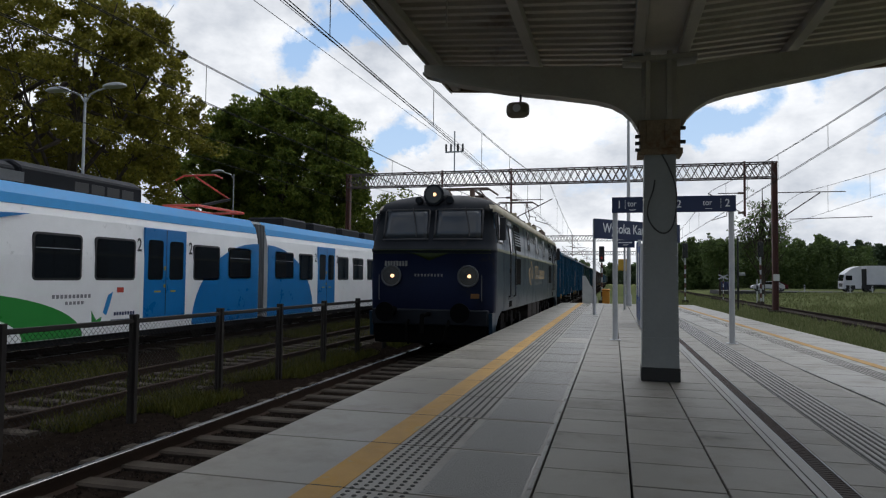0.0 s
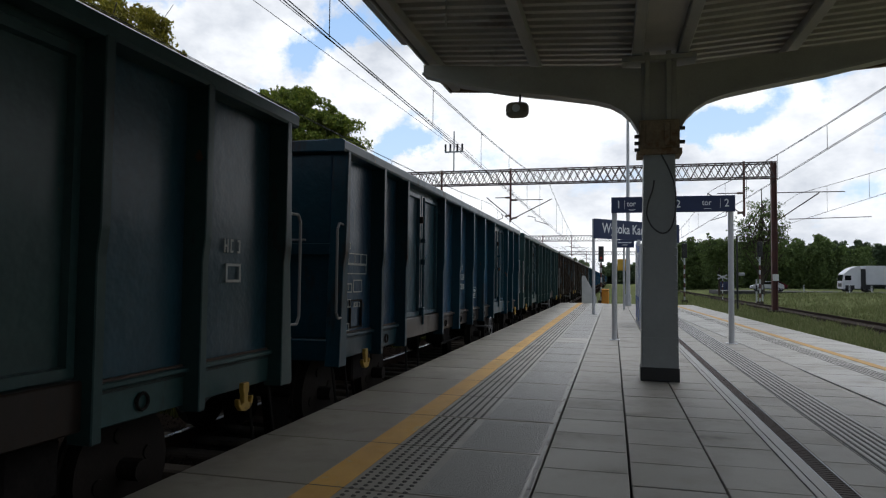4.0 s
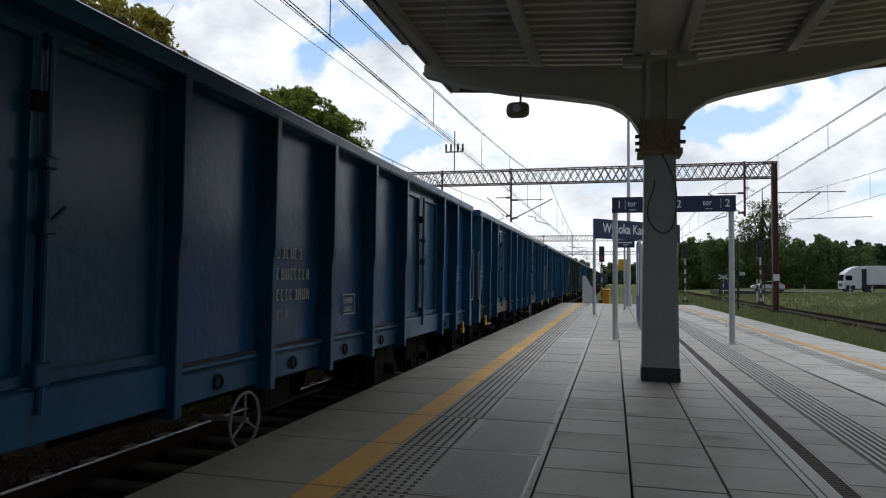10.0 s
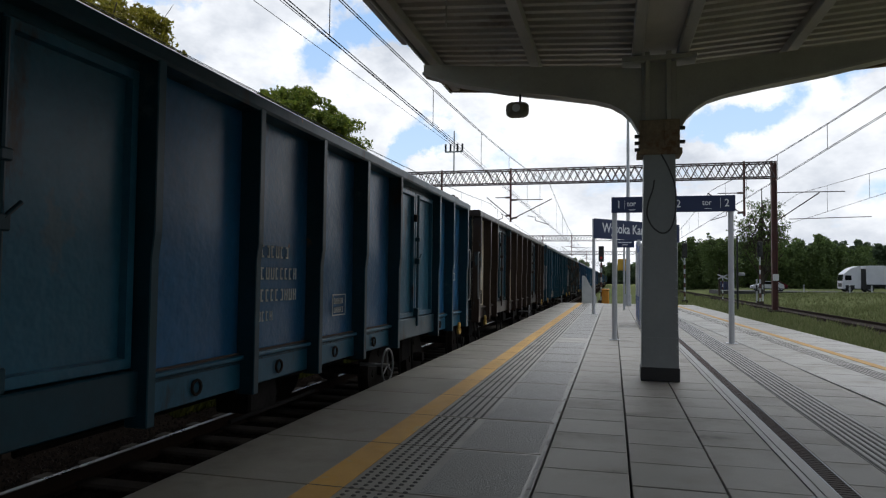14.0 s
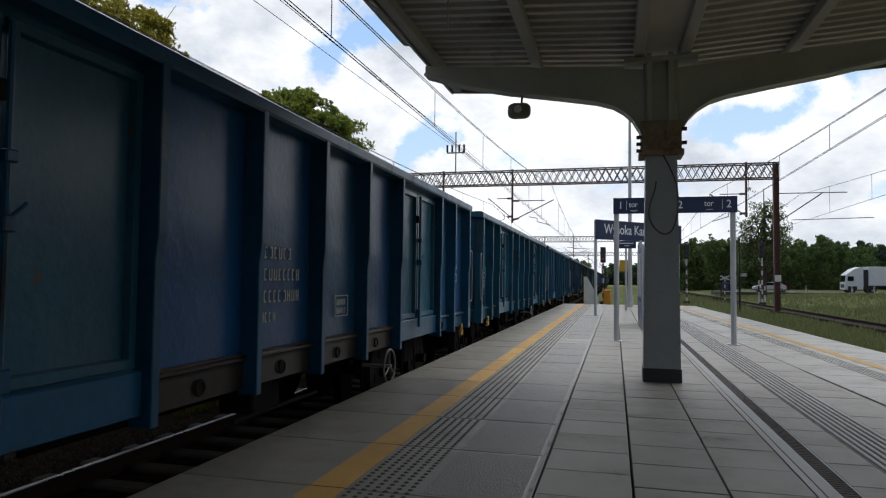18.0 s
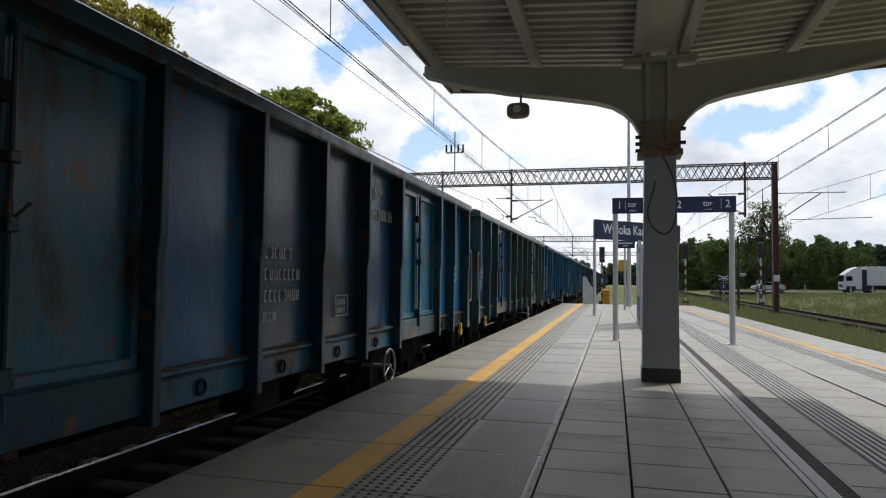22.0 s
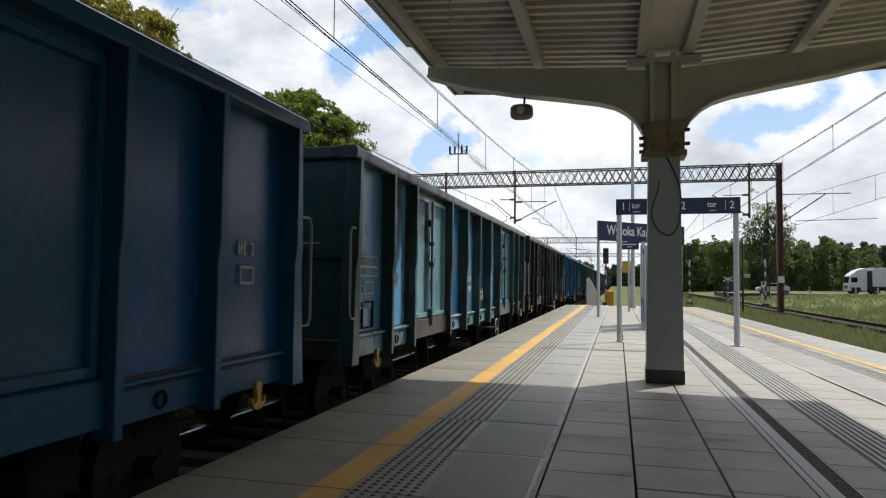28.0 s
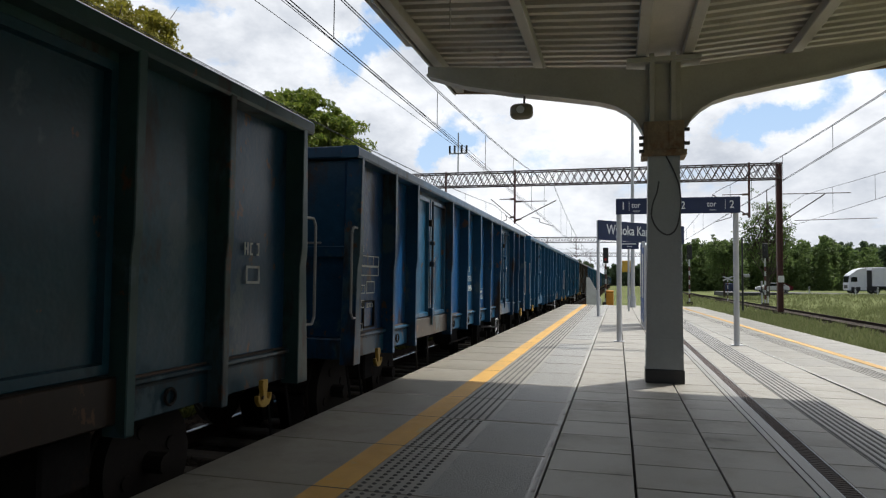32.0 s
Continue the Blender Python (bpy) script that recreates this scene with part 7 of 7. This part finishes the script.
def make_spruce(x, y, h, seed):
    t = thing("spruce", pose(x, y, GROUND_Z), "small dark spruce behind the tracks", "tree", "trees by the station")
    part("trunk", rod(bmesh.new(), (0, 0, 0), (0, 0, h * 0.95), 0.14, 7, 0.02), M_BARK, t)
    g = random.Random(seed)
    c = []
    for i in range(26):
        z = h * (0.12 + 0.86 * i / 26)
        for k in range(5):
            a = g.uniform(0, 6.28)
            r = 0.27 * (h - z) * g.uniform(0.4, 1.0)
            c.append((r * math.cos(a), r * math.sin(a), z, 0.22 + 0.05 * (h - z)))
    part("crown", leaf_cloud(c, 60, 0.09, seed, 0.4), M_LEAF_DARK, t)


make_spruce(-24.5, 72.0, 10.5, 2)


def woodland(name, x0, x1, y0, depth, hmin, hmax, n, per, leaf, seed, mat, label):
    """A far belt of trees: many ragged crowns and stems as one mass."""
    g = random.Random(seed)
    c = []
    for i in range(n):
        x, y = g.uniform(x0, x1), y0 + g.uniform(0, depth)
        h = g.uniform(hmin, hmax) * (1 + 0.10 * noise.noise(Vector((x * 0.06, y * 0.06, seed))))
        r = g.uniform(1.3, 2.3)
        z = 0.8
        while z < h:
            q = r * (1 - 0.55 * (z / h) ** 2.2)
            c.append((x + g.uniform(-0.7, 0.7), y + g.uniform(-0.7, 0.7), z, q))
            z += q * 0.9
    ob = part(name, leaf_cloud(c, per, leaf, seed), mat)
    ob.location = (0, 0, GROUND_Z)
    return tagged(ob, label, "woodland", kind="stuff")


woodland("woodland", 12, 130, 178, 26, 9.2, 12.0, 420, 90, 0.36, 31, M_LEAF_DARK, "dark mixed forest beyond the road")
woodland("woodland", 8, 52, 150, 14, 7.5, 11.5, 90, 110, 0.28, 33, M_LEAF_MIX, "lighter green trees at the forest edge")
woodland("woodland", -40, -12, 320, 40, 8, 12, 90, 40, 0.8, 35, M_LEAF_DARK, "distant dark trees along the line")
woodland("woodland", 62, 95, 40, 120, 10, 14, 180, 45, 0.55, 38, M_LEAF_DARK, "dark forest running on beside the meadow")
# added out of view: blocks low sky on the right, dims wagons and platform
woodland("woodland", 44, 72, -70, 108, 11, 15, 240, 45, 0.55, 40, M_LEAF_DARK, "unseen dark forest belt added to cut light under the canopy")
woodland("woodland", -75, -52, -70, 92, 11, 16, 160, 45, 0.5, 39, M_LEAF_GREEN, "green trees behind the passenger train")
woodland("woodland", -6, 14, 300, 40, 6, 9, 60, 40, 0.8, 36, M_LEAF_DARK, "distant dark trees along the line")
woodland("woodland", -110, -50, 75, 30, 7, 10, 120, 60, 0.4, 37, M_LEAF_GREEN, "green trees behind the passenger train")

# ---- grass and weeds ----
M_GRASS = foliage("grass_blade", (0.130, 0.155, 0.060), (0.215, 0.228, 0.110), 0.3)
M_GRASS.node_tree.nodes["Principled BSDF"].inputs["Specular IOR Level"].default_value = 0.03
M_WEED = foliage("weed_blade", (0.035, 0.044, 0.008), (0.10, 0.095, 0.016), 0.3)


def blades(name, areas, size, seed, mat, label):
    """Tufts of narrow blades. areas: (x0, x1, y0, y1, count)."""
    g = np.random.default_rng(seed)
    vs, total = [], 0
    for x0, x1, y0, y1, n in areas:
        px, py = g.uniform(x0, x1, n), g.uniform(y0, y1, n)
        keep = np.array([noise.noise(Vector((a * 0.7, b * 0.5, seed))) > -0.12 for a, b in zip(px, py)])
        px, py = px[keep], py[keep]
        n = len(px)
        a = g.uniform(0, 6.283, n)
        h, w = size * g.uniform(0.5, 1.6, n), size * 0.10 * g.uniform(0.7, 1.4, n)
        lx, ly = g.normal(0, 0.35, n) * h, g.normal(0, 0.35, n) * h
        z = np.array([GROUND_Z + 0.02 if -18 < a_ < -2 else ground_height(a_, b_) - 0.03 for a_, b_ in zip(px, py)])
        vs.append(np.stack([np.stack([px - w * np.cos(a), py - w * np.sin(a), z], 1), np.stack([px + w * np.cos(a), py + w * np.sin(a), z], 1), np.stack([px + lx, py + ly, z + h], 1)], 1).reshape(-1, 3))
        total += n
    v = np.concatenate(vs)
    me = bpy.data.meshes.new(name)
    me.vertices.add(len(v))
    me.vertices.foreach_set("co", v.astype(np.float32).ravel())
    me.loops.add(total * 3)
    me.loops.foreach_set("vertex_index", np.arange(total * 3, dtype=np.int32))
    me.polygons.add(total)
    me.polygons.foreach_set("loop_start", np.arange(0, total * 3, 3, dtype=np.int32))
    me.update(calc_edges=True)
    return tagged(part(name, me, mat), label, "grass", kind="stuff")


blades("grass", ((4.7, 9.6, 8, 45, 38000), (12.6, 24, 15, 60, 26000), (4.3, 10, 45, 110, 16000), (12.6, 40, 60, 100, 18000)), 0.26, 41, M_GRASS, "rough green grass beside the track")
blades("weeds", ((-6.9, -5.9, 7, 30, 24000), (-11.2, -9.4, 5, 34, 16000), (-7.3, -6.8, 7, 30, 5000), (-8.7, -7.7, 5, 30, 3500)), 0.13, 43, M_WEED, "yellowish weeds in the ballast")

# ---- loose stones on the near ballast ----
def stones(x0, x1, y0, y1, n, seed, z):
    g = np.random.default_rng(seed)
    base = np.array([(1, 0, 0), (-1, 0, 0), (0, 1, 0), (0, -1, 0), (0, 0, 1), (0, 0, -1)], float)
    tri = np.array([(0, 2, 4), (2, 1, 4), (1, 3, 4), (3, 0, 4), (2, 0, 5), (1, 2, 5), (3, 1, 5), (0, 3, 5)])
    p = np.stack([g.uniform(x0, x1, n), g.uniform(y0, y1, n), z + g.uniform(-0.02, 0.01, n)], 1)
    v = (base[None] * g.uniform(0.014, 0.034, (n, 6, 1)) * g.uniform(0.7, 1.3, (n, 1, 3)) + p[:, None]).reshape(-1, 3)
    f = (tri[None] + (np.arange(n) * 6)[:, None, None]).reshape(-1, 3)
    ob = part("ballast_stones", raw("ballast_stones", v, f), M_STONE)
    return tagged(ob, "loose dark ballast stones", "ballast", kind="stuff")


stones(-6.4, -2.6, 2.0, 12.0, 30000, 51, RAIL_Z - 0.185)
stones(-10.6, -6.5, 5.0, 18.0, 24000, 52, RAIL_Z - 0.185)
stones(-6.4, -2.6, 12.0, 24.0, 14000, 53, RAIL_Z - 0.185)


# ---- street lamps behind the tracks ----
def double_lamp(x, y, h, label, arms=2):
    s = thing("street_lamp", pose(x, y, GROUND_Z), label, "street lamp", "street lamps")
    part("pole", rod(bmesh.new(), (0, 0, 0), (0, 0, h), 0.085, 10, 0.05), M_STEEL, s)
    for sx in (-1, 1)[:arms]:
        part("arm", rods([(0, 0, h - 0.4), (sx * 0.25, 0, h - 0.05), (sx * 0.6, 0, h + 0.1), (sx * 1.1, 0, h + 0.2)], 0.045), M_STEEL, s)
        bm = bmesh.new()
        bmesh.ops.create_uvsphere(bm, u_segments=12, v_segments=8, radius=1)
        for v in bm.verts:
            v.co = Vector((sx * 1.5 + v.co.x * 0.62, v.co.y * 0.24, h + 0.24 + v.co.z * (0.17 if v.co.z > 0 else 0.08)))
        part("lantern", bm, M_STEEL, s, "grey lantern head")


double_lamp(-22.4, 24.0, 9.9, "grey steel street lamp with two curved arms")
double_lamp(-30.0, 48.0, 10.3, "grey steel street lamp with one arm", 1)

# ---- road, car, lorry, crossing ----
M_ASPHALT = surface("asphalt", (0.055, 0.055, 0.056), 0.9, var=0.2, bump=0.2)
road = part("road", boxes((15, 260, 103.0, 114.5, GROUND_Z - 0.3, -0.27)), M_ASPHALT)
tagged(road, "grey asphalt road beyond the meadow", "road", kind="structure")
M_TRUCKW = surface("lorry_white", (0.68, 0.69, 0.71), 0.35, var=0.05, bump=0.02)
M_TYRE = surface("tyre_rubber", (0.02, 0.02, 0.021), 0.8, var=0.2)


def wheel(parent, x, y, z, r, w=0.26):
    t = part("wheel", rod(bmesh.new(), (x, y - w / 2, z), (x, y + w / 2, z), r, 18), M_TYRE, parent)
    part("rim", rod(bmesh.new(), (x, y - w / 2 - 0.01, z), (x, y + w / 2 + 0.01, z), r * 0.55, 12), M_STEEL, t)


lorry = thing("lorry", pose(32.6, 109.0, -0.27), "white articulated lorry with a box trailer on the road", "lorry")
bm = bmesh.new()
extrude_profile(bm, [(0.0, 0.45), (0.0, 1.5), (0.16, 2.62), (0.45, 2.92), (1.2, 3.50), (2.1, 3.78), (2.4, 3.80), (2.4, 0.45)], "y", 0, 2.5)
bmesh.ops.bevel(bm, geom=bm.edges[:], offset=0.06, segments=2, affect="EDGES")
part("cab", bm, M_TRUCKW, lorry, "white driver's cab with wind deflector")
part("cab_window", boxes((0.32, 1.15, -0.012, 0.03, 1.72, 2.42), bev=0.006), M_EGLASS, lorry)
bm = bmesh.new()
extrude_profile(bm, [(-0.006, 1.62), (0.03, 1.62), (0.165, 2.55), (0.13, 2.55)], "y", 0.18, 2.32)
part("windscreen", bm, M_EGLASS, lorry)
part("grille", boxes((-0.012, 0.03, 0.45, 2.05, 0.75, 1.25), bev=0.004), M_BLACK, lorry)
part("wheel_arch", boxes((0.35, 1.55, -0.006, 0.05, 0.42, 0.98), bev=0.004), M_BLACK, lorry)
part("cab_gap", boxes((2.40, 3.1, 0.25, 2.25, 0.9, 3.4)), M_BLACK, lorry)
part("side_skirt", boxes((0.2, 3.6, 0.02, 2.48, 0.45, 0.95)), M_BLACK, lorry)
part("trailer", boxes((3.1, 16.0, 0.0, 2.5, 1.1, 3.85), bev=0.03), M_TRUCKW, lorry, "white box trailer")
part("trailer_frame", boxes((3.0, 16.0, 0.3, 2.2, 0.85, 1.1)), M_BLACK, lorry)
part("side_guard", boxes((5.5, 11, 0.02, 0.08, 0.5, 0.85)), M_STEEL, lorry)
for x in (0.95, 3.6, 11.5, 12.8, 14.1):
    for y in (0.25, 2.25):
        wheel(lorry, x, y, 0.5, 0.5)


def car(x, y, col, label, turn=0.0):
    c = thing("car", pose(x, y, -0.27, 0, 0, turn), label, "car", "cars at the crossing")
    m = surface("car_" + label.split()[0], col, 0.35, var=0.04, bump=0.0, coat=0.1, spec=0.3)
    bm = bmesh.new()
    extrude_profile(bm, [(0, 0.35), (0, 0.7), (0.15, 0.85), (1.0, 0.98), (1.7, 1.42), (3.2, 1.46), (4.0, 1.05), (4.25, 0.95), (4.3, 0.4)], "y", 0, 1.7)
    bmesh.ops.bevel(bm, geom=bm.edges[:], offset=0.05, segments=2, affect="EDGES")
    part("body", bm, m, c)
    bm = bmesh.new()
    extrude_profile(bm, [(1.2, 0.98), (1.75, 1.36), (3.15, 1.40), (3.75, 1.02)], "y", -0.012, 1.712)
    part("windows", bm, M_EGLASS, c)
    for px_ in (0.85, 3.45):
        for py_ in (0.1, 1.6):
            wheel(c, px_, py_, 0.31, 0.31, 0.2)
    part("bonnet_lamp", boxes((-0.02, 0.04, 0.1, 0.4, 0.62, 0.76), bev=0.01), M_LENS, c)
    part("tail_lamp", boxes((4.28, 4.32, 0.1, 0.4, 0.75, 0.92)), M_ERED, c)
    part("bumper", boxes((-0.05, 4.35, 0.05, 1.65, 0.32, 0.48), bev=0.03), M_BLACK, c)


car(19.5, 104.5, (0.62, 0.63, 0.65), "white hatchback waiting at the crossing")
car(20.4, 106.6, (0.10, 0.008, 0.016), "dark red hatchback waiting behind another car")
for x, y in ((25.8, 102.5), (31.5, 102.5), (34.2, 102.5), (38.5, 102.5)):
    d = thing("delineator", pose(x, y, GROUND_Z + 0.5), "white roadside delineator post", "road post", "roadside posts")
    part("post", boxes((-0.08, 0.08, -0.05, 0.05, 0, 1.1), bev=0.01), M_POST, d)
    part("reflector", boxes((-0.05, 0.05, -0.055, -0.05, 0.8, 0.95)), M_BLACK, d)
bb = thing("bottle_bank", pose(17.2, 118.0, GROUND_Z), "pair of blue metal containers by the crossing", "container")
for k in range(2):
    part("container", boxes((k * 1.0, k * 1.0 + 0.9, 0, 1.2, 0.1, 1.9), bev=0.06), M_NAVY, bb)
cs = thing("crossing_sign", pose(11.6, 78.0, GROUND_Z), "level crossing warning post with cross and lamps", "crossing sign")
part("post", rod(bmesh.new(), (0, 0, 0), (0, 0, 2.6), 0.05, 8), M_POST, cs)
for k in (0, 1, 2):
    part("stripe", rod(bmesh.new(), (0, 0, 0.3 + k * 0.7), (0, 0, 0.65 + k * 0.7), 0.054, 8), M_REDMAST, cs)
for s in (-1, 1):
    part("cross_arm", boxes((-0.55, 0.55, -0.03, 0.0, -0.07, 0.07)), M_POST, cs).matrix_basis = pose(0, -0.05 - 0.01 * s, 2.45, 0, 25 * s, 0)
lp = thing("lineside_post", pose(7.69, 45.8, GROUND_Z), "slim dark lineside post with a small box", "post")
part("pole", rod(bmesh.new(), (0, 0, 0), (0, 0, 4.9), 0.07, 10, 0.05), M_BLACK, lp)
part("box", boxes((0.06, 0.42, -0.1, 0.1, 2.36, 2.56), bev=0.02), M_STEEL, lp, "small grey fitting")
part("foot", boxes((-0.18, 0.18, -0.18, 0.18, -0.05, 0.12), bev=0.02), M_SLEEPER, lp)
for x, h in ((12.7, 2.2), (13.2, 1.7)):
    mp_ = thing("marker_post", pose(x, 66.0, GROUND_Z), "black and white lineside marker post", "marker post", "marker posts")
    part("post", rod(bmesh.new(), (0, 0, 0), (0, 0, h), 0.07, 8), M_POST, mp_)
    part("band", rod(bmesh.new(), (0, 0, h * 0.5), (0, 0, h * 0.75), 0.075, 8), M_BLACK, mp_)
for x, y, s in ((8.0, 14.5, 0.22), (8.3, 14.1, 0.16), (17.5, 38, 0.25), (21, 38.5, 0.2)):
    bm = bmesh.new()
    bmesh.ops.create_icosphere(bm, subdivisions=2, radius=s)
    for v in bm.verts:
        v.co *= 1 + 0.35 * noise.noise(v.co * 6 + Vector((x, y, 0)))
    tagged(part("boulder", bm, M_BALLAST), "grey field stone in the grass", "stone", "stones").location = (x, y, GROUND_Z + s * 0.5)



# ---- what moves ----
DRIFT = ((0, -0.05), (2.4, 0.0), (8, 0.04), (12, 0.07), (18, 0.10), (24, 0.17), (28, 0.33), (32, 0.50))


def spin(r, y, turns=1):
    """Rows for a rolling wheelset at y on its bogie."""
    return [(k / 30, pose(0, y, r) @ Matrix.Rotation(SPEED * (k / 30) / r, 4, "X")) for k in range(961)]


def motions():
    for i, w in enumerate(wagons):
        walk(w, [(t, pose(TRACK_X, FIRST + PITCH * i + SLACK.get(i, 0.14) - SPEED * t + d, RAIL_Z)) for t, d in DRIFT])
    walk(loco, [(t, pose(TRACK_X, LOCO_FIRST - SPEED * t + d, RAIL_Z)) for t, d in DRIFT])
    shared = {}
    for v, r in [(loco, 0.625)] + [(w, WHEEL_R) for w in wagons]:
        for b in v.children:
            if b.name.startswith("bogie"):
                for o in b.children:
                    key = (r, round(o.location.y, 2))
                    if key not in shared:
                        walk(o, spin(r, o.location.y))
                        shared[key] = o.animation_data
                    else:
                        o.rotation_mode = "QUATERNION"
                        o.animation_data_create()
                        o.animation_data.action = shared[key].action
                        o.animation_data.action_slot = shared[key].action_slot
    walk(backdrop, [(0, pose(0, 0, 0, 0, 0, 0)), (16, pose(0, 0, 0, 0, 0, -2.0)), (32, pose(0, 0, 0, 0, 0, -4.0))])
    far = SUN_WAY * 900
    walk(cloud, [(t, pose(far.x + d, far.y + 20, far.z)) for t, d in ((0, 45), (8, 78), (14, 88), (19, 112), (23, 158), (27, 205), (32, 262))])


motions()
